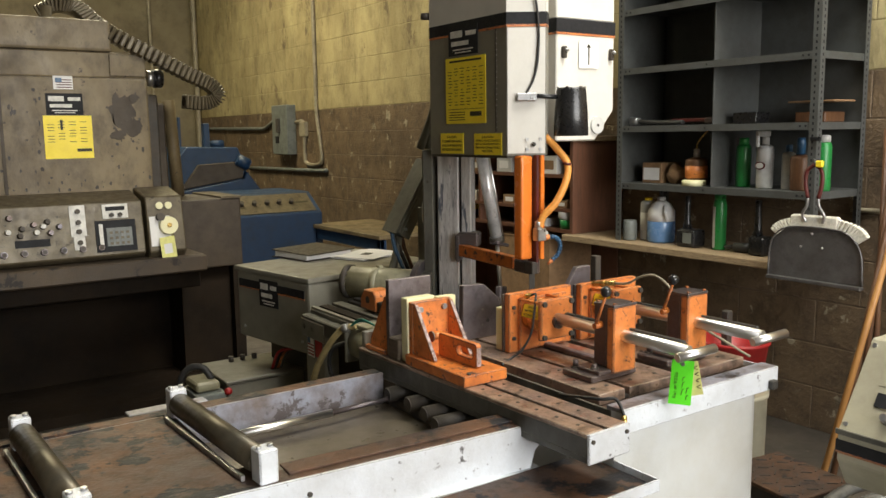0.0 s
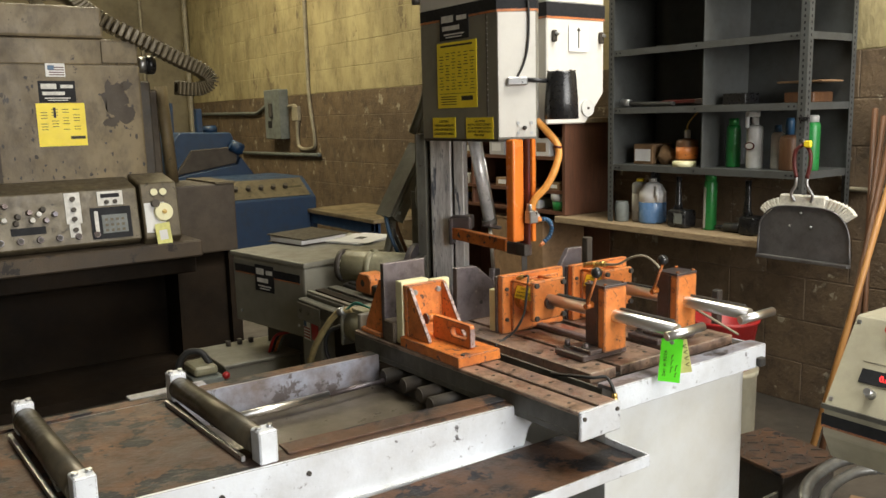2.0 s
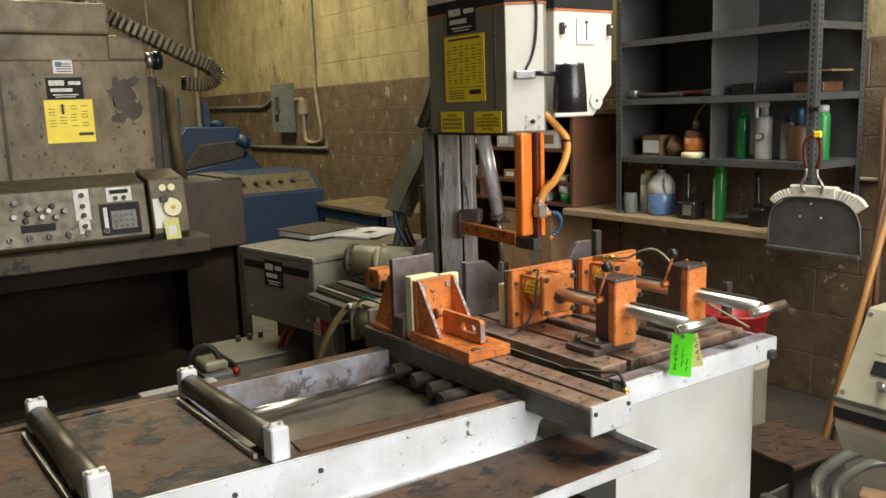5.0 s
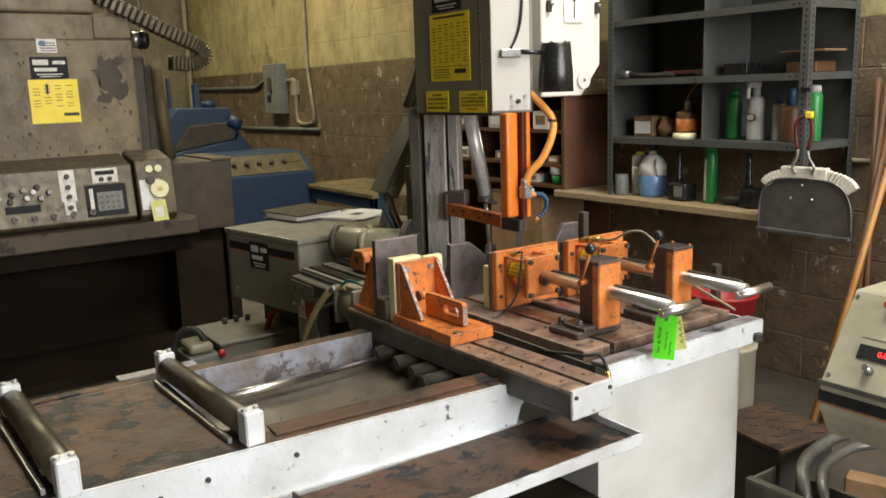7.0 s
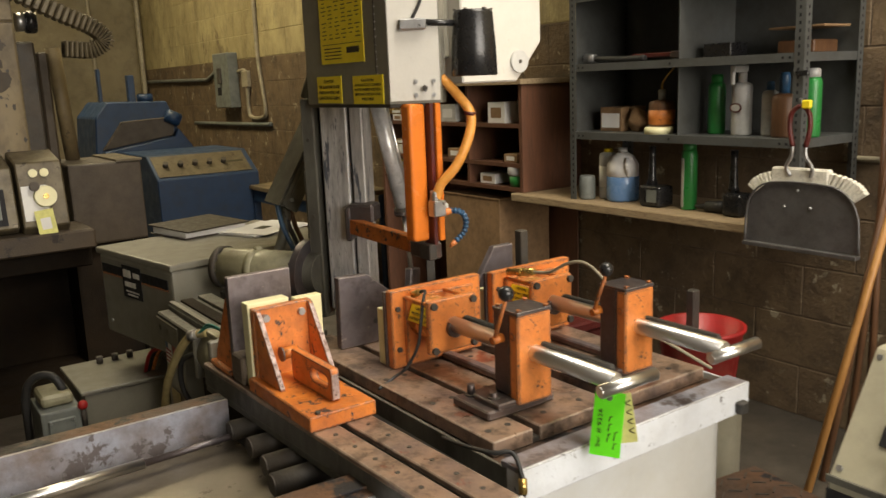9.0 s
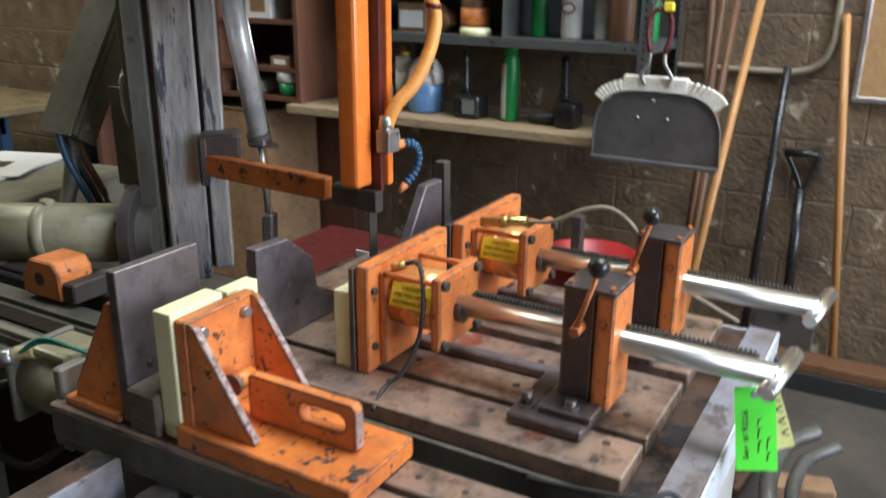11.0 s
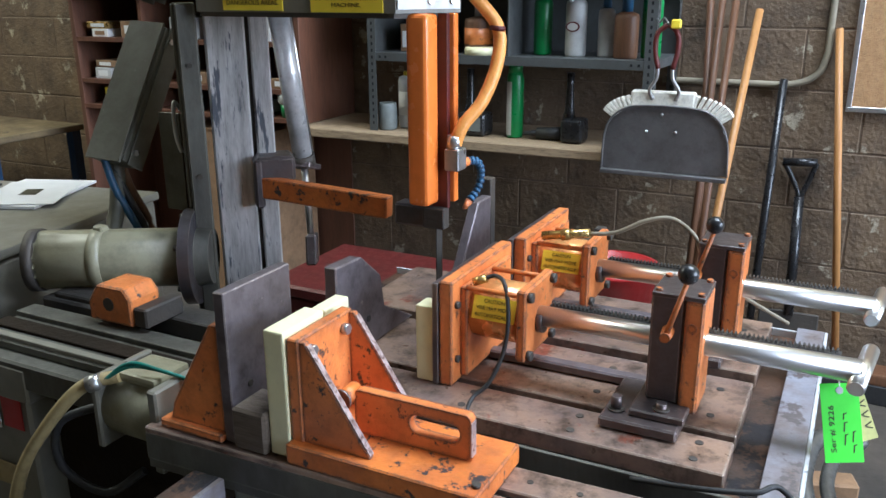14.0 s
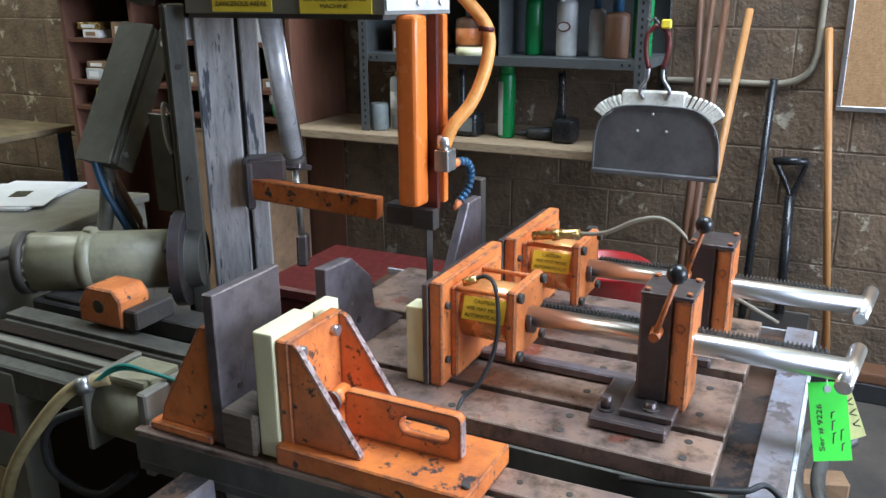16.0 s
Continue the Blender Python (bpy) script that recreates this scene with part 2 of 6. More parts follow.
M_PED = surface("cream_console_paint", (0.44, 0.41, 0.30), 0.42, col2=(0.27, 0.25, 0.18), amount=0.3, scale=5, wear=(0.10, 0.09, 0.07), wear_at=0.72, wear_scale=20, bump=0.05, grime=0.12)
M_RIM = surface("worn_rim_paint", (0.27, 0.28, 0.33), 0.4, col2=(0.15, 0.115, 0.10), amount=0.5, scale=9, wear=(0.10, 0.085, 0.085), wear_at=0.55, wear_scale=15, bump=0.1)
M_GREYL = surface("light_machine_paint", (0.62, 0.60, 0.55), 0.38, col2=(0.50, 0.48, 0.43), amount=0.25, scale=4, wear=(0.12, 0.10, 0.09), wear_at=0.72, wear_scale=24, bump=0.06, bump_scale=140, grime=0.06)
M_WHITE = surface("chipped_white_paint", (0.70, 0.735, 0.78), 0.36, col2=(0.47, 0.47, 0.47), amount=0.4, scale=5, wear=(0.09, 0.085, 0.085), wear_at=0.63, wear_scale=30, bump=0.1, bump_scale=120, edge=(0.10, 0.085, 0.08), edge_r=0.0025, grime=0.08)
M_CAB = surface("cream_cabinet_paint", (0.62, 0.64, 0.64), 0.4, col2=(0.50, 0.48, 0.42), amount=0.35, scale=2.5, wear=(0.3, 0.26, 0.2), wear_at=0.72, wear_scale=10, bump=0.05, bump_scale=120, grime=0.06)
M_ORANGE = surface("chipped_orange_paint", (0.74, 0.245, 0.06), 0.4, col2=(0.46, 0.13, 0.03), amount=0.45, scale=9, wear=(0.055, 0.04, 0.035), wear_at=0.60, wear_scale=58, bump=0.15, bump_scale=110, grime=0.28, edge=(0.07, 0.05, 0.045), edge_r=0.008)
M_ORWORN = surface("heavily_worn_orange_paint", (0.66, 0.20, 0.03), 0.5, col2=(0.40, 0.10, 0.02), amount=0.4, scale=9, wear=(0.04, 0.03, 0.03), wear_at=0.575, wear_scale=30, bump=0.2, bump_scale=110, edge=(0.05, 0.04, 0.035), edge_r=0.006)
M_GUIDE = surface("glossy_orange_enamel", (0.74, 0.20, 0.03), 0.22, col2=(0.60, 0.16, 0.025), amount=0.25, scale=6, wear=(0.08, 0.04, 0.03), wear_at=0.71, wear_scale=40, bump=0.03, grime=0.12)
M_STEEL = surface("dark_oily_steel", (0.12, 0.11, 0.12), 0.42, metal=0.75, col2=(0.16, 0.10, 0.07), amount=0.35, scale=6, wear=(0.20, 0.10, 0.06), wear_at=0.68, wear_scale=12, bump=0.12, bump_scale=80, edge=(0.30, 0.27, 0.25))
M_JAW = surface("blued_steel_jaw", (0.20, 0.175, 0.19), 0.45, metal=0.6, col2=(0.14, 0.11, 0.10), amount=0.4, scale=9, wear=(0.26, 0.19, 0.15), wear_at=0.70, wear_scale=18, bump=0.1, bump_scale=100, edge=(0.40, 0.34, 0.30), edge_r=0.002, grime=0.5)
M_TABLE = surface("rusty_machined_table", (0.37, 0.25, 0.175), 0.36, metal=0.35, col2=(0.19, 0.14, 0.125), amount=0.5, scale=8, wear=(0.27, 0.085, 0.05), wear_at=0.61, wear_scale=9, bump=0.14, bump_scale=110, grime=0.8, edge=(0.42, 0.35, 0.28), edge_r=0.004)
M_RUST = surface("rust_stained_plate", (0.075, 0.052, 0.042), 0.58, metal=0.3, col2=(0.15, 0.075, 0.04), amount=0.5, scale=5, wear=(0.022, 0.021, 0.024), wear_at=0.53, wear_scale=9, bump=0.25, bump_scale=60, grime=0.75, spec=0.3)
M_CHROME = surface("chromed_bar", (0.74, 0.73, 0.71), 0.31, metal=1.0, col2=(0.80, 0.77, 0.74), amount=0.0, scale=30, bump=0.0, vary=0.01, grime=0)
M_BLACK = surface("black_plastic", (0.012, 0.012, 0.013), 0.28, col2=(0.02, 0.02, 0.02), scale=20, bump=0.02, grime=0, vary=0.02)
M_RUBBER = surface("black_rubber", (0.02, 0.02, 0.02), 0.6, scale=20)
M_DARK = surface("grimy_dark_iron", (0.05, 0.047, 0.043), 0.6, metal=0.3, col2=(0.09, 0.07, 0.05), amount=0.4, scale=7, bump=0.2)
M_NYLON = surface("white_nylon", (0.74, 0.70, 0.42), 0.4, col2=(0.68, 0.64, 0.42), amount=0.2, scale=12, bump=0.05, grime=0.08)
M_COLUMN = surface("streaked_column_steel", (0.62, 0.61, 0.60), 0.36, metal=0.4, col2=(0.22, 0.21, 0.20), amount=0.35, scale=5, wear=(0.12, 0.13, 0.155), wear_at=0.56, wear_scale=3.0, bump=0.08, streak=(9.0, 9.0, 1.3))
M_OLD = surface("grimy_old_machine_paint", (0.20, 0.15, 0.075), 0.5, col2=(0.08, 0.057, 0.031), amount=0.5, scale=2.4, wear=(0.035, 0.025, 0.018), wear_at=0.625, wear_scale=13, bump=0.15, bump_scale=80, streak=(1.2, 1.2, 0.8), grime=0.45, edge=(0.06, 0.045, 0.03), edge_r=0.008)
M_OLDD = surface("oily_brown_housing", (0.058, 0.042, 0.026), 0.6, col2=(0.035, 0.025, 0.016), amount=0.5, scale=4, bump=0.15)
M_PANEL = surface("worn_aluminium_panel", (0.135, 0.11, 0.066), 0.45, metal=0.2, col2=(0.085, 0.065, 0.038), amount=0.5, scale=6, wear=(0.05, 0.038, 0.022), wear_at=0.60, wear_scale=22, bump=0.06, grime=0.5)
M_BLUE = surface("blue_machine_paint", (0.008, 0.033, 0.085), 0.5, col2=(0.007, 0.028, 0.065), amount=0.4, scale=4, wear=(0.08, 0.08, 0.08), wear_at=0.7, wear_scale=12)
M_SHELF = surface("grey_shelving_enamel", (0.075, 0.08, 0.078), 0.5, col2=(0.06, 0.06, 0.056), amount=0.4, scale=5, wear=(0.07, 0.055, 0.04), wear_at=0.69, wear_scale=14, bump=0.08)
M_WOOD = surface("raw_plank", (0.34, 0.25, 0.145), 0.7, col2=(0.26, 0.18, 0.10), amount=0.4, scale=10, bump=0.2, streak=(6.0, 0.8, 6.0), grime=0.5)
M_HANDLE = surface("varnished_broom_handle", (0.46, 0.23, 0.07), 0.45, col2=(0.34, 0.15, 0.04), amount=0.35, scale=9, bump=0.06, streak=(6, 6, 0.7), grime=0.15)
M_HANDLED = surface("dark_stained_handle", (0.15, 0.07, 0.03), 0.5, col2=(0.09, 0.04, 0.02), amount=0.35, scale=9, streak=(6, 6, 0.7))
M_BOOKCASE = surface("dark_brown_laminate", (0.13, 0.055, 0.03), 0.5, col2=(0.08, 0.035, 0.02), amount=0.3, scale=5, streak=(4, 4, 0.7))
M_YELLOW = surface("yellow_decal", (0.90, 0.71, 0.03), 0.45, col2=(0.72, 0.52, 0.02), amount=0.2, scale=14, bump=0.0, grime=0.03)
M_LABELK = surface("black_decal", (0.018, 0.018, 0.02), 0.6, scale=20, bump=0.0, grime=0, spec=0.2)
M_INK = surface("printed_ink", (0.035, 0.03, 0.01), 0.6, scale=30, bump=0.0, grime=0)
M_PALE = surface("pale_print", (0.70, 0.68, 0.62), 0.5, scale=30, bump=0.0, grime=0.1)
M_GREEN = surface("fluorescent_green_card", (0.12, 0.80, 0.02), 0.6, col2=(0.10, 0.66, 0.02), amount=0.2, scale=20, bump=0.0, grime=0)
M_CARD = surface("pale_yellow_card", (0.72, 0.70, 0.25), 0.7, scale=20, bump=0.0, grime=0.1)
M_RED = surface("red_plastic", (0.36, 0.015, 0.015), 0.4, scale=9, bump=0.03, grime=0.15)
M_PAPER = surface("white_paper", (0.75, 0.74, 0.72), 0.7, scale=9, amount=0.1, bump=0.0, grime=0)
M_HOSE = surface("braided_orange_hose", (0.80, 0.36, 0.08), 0.32, col2=(0.62, 0.24, 0.04), amount=0.3, scale=60, bump=0.2, bump_scale=300, grime=0.1)
M_BLUEP = surface("blue_plastic", (0.03, 0.10, 0.20), 0.4, scale=30)
M_PAN = surface("galvanised_dustpan", (0.17, 0.165, 0.165), 0.42, metal=0.6, col2=(0.11, 0.105, 0.10), amount=0.35, scale=7, bump=0.08)
M_BRISTLE = surface("pale_bristles", (0.78, 0.75, 0.66), 0.8, col2=(0.6, 0.56, 0.46), scale=30)
M_OLIVE = surface("olive_duct_paint", (0.11, 0.105, 0.075), 0.5, col2=(0.05, 0.046, 0.032), amount=0.4, scale=6, wear=(0.2, 0.19, 0.15), wear_at=0.7, wear_scale=14, edge=(0.2, 0.19, 0.15), edge_r=0.002)
M_SCUFF = surface("scuffed_bare_edge", (0.50, 0.40, 0.38), 0.45, metal=0.4, col2=(0.20, 0.13, 0.11), amount=0.5, scale=60, wear=(0.10, 0.06, 0.05), wear_at=0.56, wear_scale=120, bump=0.1)
M_OILWOOD = surface("oil_soaked_wood", (0.13, 0.10, 0.07), 0.65, col2=(0.07, 0.05, 0.035), amount=0.5, scale=14, bump=0.25, streak=(3.0, 1.0, 9.0))
# Near-black that puts the shade in voids and gaps into the colour.
M_SHADE = surface("shade_black_iron", (0.011, 0.008, 0.0055), 0.75, col2=(0.03, 0.02, 0.012), amount=0.4, scale=3, bump=0.2, spec=0.12)
M_ROLL = surface("oily_roller_steel", (0.075, 0.066, 0.048), 0.4, metal=0.6, col2=(0.12, 0.095, 0.06), amount=0.4, scale=12, bump=0.05)
M_BUFF = surface("faded_yellow_plate", (0.60, 0.50, 0.17), 0.45, scale=12, bump=0.0)
M_SILVER = surface("silver_cylinder_paint", (0.66, 0.65, 0.64), 0.35, metal=0.3, col2=(0.36, 0.36, 0.36), amount=0.4, scale=7, wear=(0.15, 0.13, 0.12), wear_at=0.68, wear_scale=20)
M_GLOSSY = surface("shiny_worn_orange_cylinder", (0.84, 0.43, 0.15), 0.24, metal=0.45, col2=(0.62, 0.24, 0.06), amount=0.4, scale=10, wear=(0.10, 0.06, 0.04), wear_at=0.66, wear_scale=25, bump=0.03)
M_CORK = surface("cork_board", (0.42, 0.25, 0.11), 0.9, col2=(0.34, 0.19, 0.08), amount=0.4, scale=40, bump=0.3, bump_scale=200)
M_ALU = surface("aluminium", (0.55, 0.55, 0.55), 0.35, metal=0.9, scale=20, bump=0.03, grime=0.1)
M_FLEX = surface("dull_flexible_conduit", (0.16, 0.16, 0.15), 0.4, metal=0.5, col2=(0.09, 0.085, 0.075), scale=20, bump=0.05)
M_BINDER = surface("black_brown_vinyl", (0.018, 0.014, 0.012), 0.45, col2=(0.03, 0.022, 0.016), scale=12, bump=0.05)
M_BRASS = surface("brass_fitting", (0.65, 0.45, 0.15), 0.3, metal=0.9, scale=20, bump=0.03)
M_GREENP = surface("green_can", (0.02, 0.23, 0.05), 0.35, col2=(0.015, 0.15, 0.035), scale=12, bump=0.0, grime=0.1)
M_WHITEP = surface("white_plastic", (0.55, 0.55, 0.53), 0.4, scale=9, bump=0.02, grime=0.1)
M_CARDB = surface("cardboard", (0.30, 0.18, 0.09), 0.8, scale=9, bump=0.1)
M_JUG = surface("blue_liquid_jug", (0.10, 0.22, 0.45), 0.25, col2=(0.2, 0.32, 0.5), scale=6, bump=0.02, grime=0.1)
M_DRED = surface("dark_red_tool", (0.10, 0.014, 0.012), 0.45, scale=9)
M_CONDUIT = surface("painted_conduit", (0.30, 0.26, 0.18), 0.6, scale=6, bump=0.1)
M_EBOX = surface("grey_switch_box", (0.17, 0.185, 0.17), 0.5, scale=6, wear=(0.06, 0.05, 0.04), wear_at=0.7)
M_OILPAN = surface("smooth_oily_trough_steel", (0.17, 0.145, 0.11), 0.35, metal=0.3, col2=(0.10, 0.08, 0.055), amount=0.4, scale=4, bump=0.05, grime=0.4)
M_TEAL = surface("teal_wire", (0.03, 0.20, 0.15), 0.45, scale=10, bump=0.0)
M_LEDGE = surface("oil_soaked_brown_ledge", (0.045, 0.032, 0.02), 0.6, col2=(0.085, 0.06, 0.036), amount=0.45, scale=3, wear=(0.015, 0.011, 0.008), wear_at=0.58, wear_scale=9, bump=0.2)
M_SLEEVE = surface("tan_hose", (0.42, 0.33, 0.15), 0.5, scale=10)
M_GLASSRED = bpy.data.materials.new("red_led_digits")
M_GLASSRED.use_nodes = True
_b = M_GLASSRED.node_tree.nodes["Principled BSDF"]
_b.inputs["Base Color"].default_value = (0.5, 0.01, 0.01, 1)
_b.inputs["Emission Color"].default_value = (1.0, 0.03, 0.03, 1)
_b.inputs["Emission Strength"].default_value = 2.5
X, Y, Z = Vector((1, 0, 0)), Vector((0, 1, 0)), Vector((0, 0, 1))

# ---- setting ----
WX = 3.0
solo("floor", box(B(), -4.2, WX + 0.2, -4.0, 10.8, -0.12, 0.0), M_FLOOR, "stained brown concrete workshop floor", "floor", kind="structure")
wall_east = solo("wall_east", box(B(), WX + 0.0, WX + 0.2, -4.0, 10.8, 0.0, 1.6256), M_MORTAR, "painted concrete block wall, cream above and brown below", "wall", kind="structure")
part("upper_wall", box(B(), WX + 0.0, WX + 0.2, -4.0, 10.8, 1.6256, 4.2), M_MORTARL, wall_east, "cream painted upper wall")
solo("wall_north", box(B(), -4.2, WX, 10.6, 10.8, 0.0, 4.2), M_WALLP, "cream painted block wall far behind", "wall", kind="structure")
# West and south walls stand out of view, added to enclose the light.
solo("wall_west", box(B(), -4.4, -4.2, -4.0, 10.8, 0.0, 4.2), M_WALLP, "painted block wall", "wall", kind="structure")
wall_s = B()
box(wall_s, -4.2, -1.3, -4.2, -4.0, 0, 4.2)
box(wall_s, 3.0, 3.2, -4.2, -4.0, 0, 4.2)
box(wall_s, -1.3, 3.0, -4.2, -4.0, 3.6, 4.2)
solo("wall_south", wall_s, M_WALLP, "block wall with a wide open loading door", "wall", kind="structure")
# Unseen ceiling limits the light; its openings are added for the two lamps.
ceil = B()
box(ceil, -4.2, 0.25, -4.0, 10.6, 4.2, 4.35)
box(ceil, 2.42, WX, -4.0, 10.6, 4.2, 4.35)
box(ceil, 0.25, 2.42, -4.0, -0.45, 4.2, 4.35)
box(ceil, 0.25, 0.9, -0.45, 1.85, 4.2, 4.35)
box(ceil, 0.25, 2.42, 1.85, 5.7, 4.2, 4.35)
box(ceil, 1.78, 2.42, 5.7, 8.3, 4.2, 4.35)
box(ceil, 0.25, 2.42, 8.3, 10.6, 4.2, 4.35)
solo("ceiling", ceil, M_CEIL, "unseen grey ceiling with two openings cut for the added lamps", "ceiling", kind="structure")
solo("ground", box(B(), -60, 60, -90, -4.2, -0.2, -0.02), M_FLOOR, "concrete yard outside the loading door", "ground", kind="structure")

# ---- vertical band saw: base, table, column, head ----
SAW = thing("band_saw", "grey and white vertical band saw with orange guide and cream base", "band saw", (1.15, 1.8, 0))
cab = [(0.875, 2.3), (0.875, 1.425), (1.395, 1.425)]
cab += [(1.395 + 0.07 * math.sin(a), 1.495 - 0.07 * math.cos(a)) for a in [i * math.pi / 16 for i in range(1, 9)]] + [(1.465, 2.3)]
part("base_cabinet", prism(B(), cab, 0.0, 0.715), M_CAB, SAW, "cream painted sheet steel base with a rounded corner")
apron = B()
box(apron, 0.868, 1.47, 1.392, 1.398, 0.688, 0.748, 0.001)
box(apron, 0.868, 0.874, 1.398, 1.43, 0.688, 0.742, 0.001)
box(apron, 1.464, 1.47, 1.398, 2.3, 0.688, 0.742, 0.001)
part("side_rim", box(B(), 0.868, 0.874, 1.431, 2.3, 0.70, 0.738, 0.001), M_GREYD, SAW, "grimy dark inner rim")
part("table_rim", apron, M_WHITE, SAW, "chipped white folded rim round the table")
part("rim_top", box(B(), 0.868, 1.47, 1.3985, 1.444, 0.738, 0.7485, 0.001), M_RIM, SAW, "worn flat top of the rim, paint rubbed to brown")
part("rim_lug", box(B(), 1.425, 1.45, 1.376, 1.392, 0.692, 0.717, 0.003), M_DARK, SAW)
part("drip_pan", box(B(), 0.874, 1.464, 1.40, 2.3, 0.715, 0.728), M_RUST, SAW, "rusty drip tray under the table plates")
PLATES = ((0.888, 0.978), (0.995, 1.178), (1.212, 1.452))
for x0, x1 in PLATES:
    pl = part("table_plate", box(B(), x0, x1, 1.487, 2.24, 0.729, 0.757, 0.002), M_TABLE, SAW, "rust-brown machined steel table plate")
    for k in range(3):
        for s in (0.25, 0.75):
            hb = B()
            xh, yh = x0 + (x1 - x0) * s, 1.53 + 0.17 * k
            frustum(hb, (xh, yh, 0.7565), (xh, yh, 0.7582), 0.006, seg=10)
            part("bolt_hole", hb, M_DARK, pl)
slot = B()
box(slot, 0.978, 0.995, 1.49, 2.24, 0.729, 0.738)
box(slot, 1.178, 1.212, 1.49, 2.24, 0.729, 0.738)
part("table_slot", slot, M_DARK, SAW, "dark T-slot between the table plates")
# bed behind the table
bed = B()
box(bed, 0.70, 0.98, 2.26, 2.745, 0.715, 0.765, 0.004)
box(bed, 0.73, 0.86, 2.26, 2.735, 0.765, 0.782, 0.003)
part("rear_bed", bed, M_GREYD, SAW, "grimy grey rear bed with long rails")
# Middle strip stands for the shaded slot between the rails, coloured black.
for x0, x1, z1, mt in ((0.733, 0.748, 0.790, M_GREY), (0.765, 0.80, 0.788, M_SHADE), (0.815, 0.855, 0.792, M_GREYD)):
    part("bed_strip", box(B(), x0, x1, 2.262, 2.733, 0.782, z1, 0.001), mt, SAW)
part("rear_rail", box(B(), 0.90, 0.96, 2.24, 2.735, 0.765, 0.80, 0.003), M_DARK, SAW)
rb = B()
box(rb, 0.71, 0.97, 2.59, 2.74, 0.0, 0.715, 0.006)
box(rb, 0.698, 0.74, 2.57, 2.75, 0.69, 0.755, 0.004)
# Added block, black in place of the unlit opening under the bed.
part("bed_web", box(B(), 0.76, 0.96, 2.30, 2.588, 0.0, 0.714), M_SHADE, SAW, "added black block standing for the shaded void under the rear bed")
part("rear_pedestal", rb, M_GREY, SAW, "grey painted rear pedestal")
for k, y in enumerate((2.66, 2.72)):
    part("bolt_head", frustum(B(), (0.706, y, 0.725), (0.698, y, 0.725), 0.010, seg=6), M_DARK, SAW)
flag = part("flag_decal", sheet(B(), (0.707, 2.69, 0.66), -Y, Z, 0.05, 0.075), M_PAPER, SAW, "small striped flag decal")
for k in range(4):
    part("stripe", sheet(B(), (0.7055, 2.69, 0.632 + 0.011 * k), -Y, Z, 0.046, 0.005, 0.0006), M_RED, flag)
part("flag_corner", sheet(B(), (0.7055, 2.703, 0.682), -Y, Z, 0.02, 0.026, 0.0006), M_BLUEP, flag)
part("warning_decal", sheet(B(), (0.707, 2.63, 0.66), -Y, Z, 0.05, 0.06), M_RED, SAW, "red warning decal")
part("plate_decal", sheet(B(), (0.707, 2.665, 0.53), -Y, Z, 0.07, 0.045), M_SLEEVE, SAW, "faded tan maker's plate")
# column
UDIR = Vector((0.68, -0.73, 0)).normalized()
NDIR = Vector((0.73, 0.68, 0)).normalized()


def turned(origin):
    return Matrix([[UDIR[i], NDIR[i], Z[i], origin[i]] for i in range(3)] + [[0, 0, 0, 1]])


COL = turned(Vector((1.119, 2.501, 0)))
part("column_post", box(B(), 0.0, 0.075, 0.0, 0.10, 0.74, 1.33, 0.004, m=COL), M_COLUMN, SAW, "bare steel column with grey streaks")
part("column_way", box(B(), 0.083, 0.118, 0.004, 0.09, 0.76, 1.33, 0.003, m=COL), M_COLUMN, SAW)
part("column_slot", box(B(), 0.074, 0.084, 0.02, 0.08, 0.76, 1.33, m=COL), M_DARK, SAW)
fl = B()
box(fl, -0.048, -0.012, -0.015, 0.16, 0.72, 1.33, 0.003, m=COL)
box(fl, -0.056, -0.046, 0.01, 0.15, 0.72, 1.33, 0.003, m=COL)
part("column_flange", fl, M_GREYD, SAW, "grey column flange with chipped edges")
for k in range(3):
    q = COL @ Vector((-0.03, -0.016, 0.80 + 0.21 * k))
    part("flange_bolt", frustum(B(), q, q - NDIR * 0.004, 0.005, seg=8), M_DARK, SAW)
cyl = part("tilt_cylinder", frustum(B(), (1.262, 2.440, 1.33), (1.352, 2.462, 0.995), 0.021, seg=24, bev=0.003), M_SILVER, SAW, "slanting bare steel hydraulic cylinder")
part("cylinder_rod", frustum(B(), (1.352, 2.462, 0.995), (1.372, 2.467, 0.80), 0.0075), M_CHROME, cyl)
part("side_rod", frustum(B(), (1.287, 2.432, 1.33), (1.378, 2.455, 0.992), 0.004, seg=10), M_CHROME, cyl)
part("cylinder_foot", box(B(), -0.035, 0.035, -0.02, 0.02, -0.006, 0.006, 0.002, m=pose(1.360, 2.46, 0.985, 0, 15, 14)), M_STEEL, cyl)
part("rod_clevis", box(B(), -0.03, 0.03, -0.012, 0.012, -0.035, 0.035, 0.004, m=pose(1.373, 2.467, 0.79, 0, 10, 30)), M_STEEL, cyl)
part("cylinder_cap", frustum(B(), (1.347, 2.461, 1.012), (1.353, 2.462, 0.990), 0.026), M_DARK, cyl)
# guide arm
brk = box(B(), 0.076, 0.150, -0.045, 0.03, 0.995, 1.045, 0.006, m=COL)
part("arm_bracket", brk, M_STEEL, SAW, "dark steel clamp on the column")
part("bracket_cheek", box(B(), 0.070, 0.088, -0.048, 0.01, 0.945, 1.04, 0.005, m=COL), M_STEEL, SAW)
arm = B()
am = look((1.156, 2.40, 0.985), (1.175, 2.08, 0.968))
box(arm, -0.014, 0.014, -0.02, 0.02, -0.26, 0.02, 0.002, m=am)
part("guide_arm", arm, M_ORWORN, SAW, "orange guide arm with most of its paint chipped off")
part("arm_end", box(B(), 1.142, 1.180, 2.03, 2.115, 0.950, 0.990, 0.004), M_STEEL, SAW)
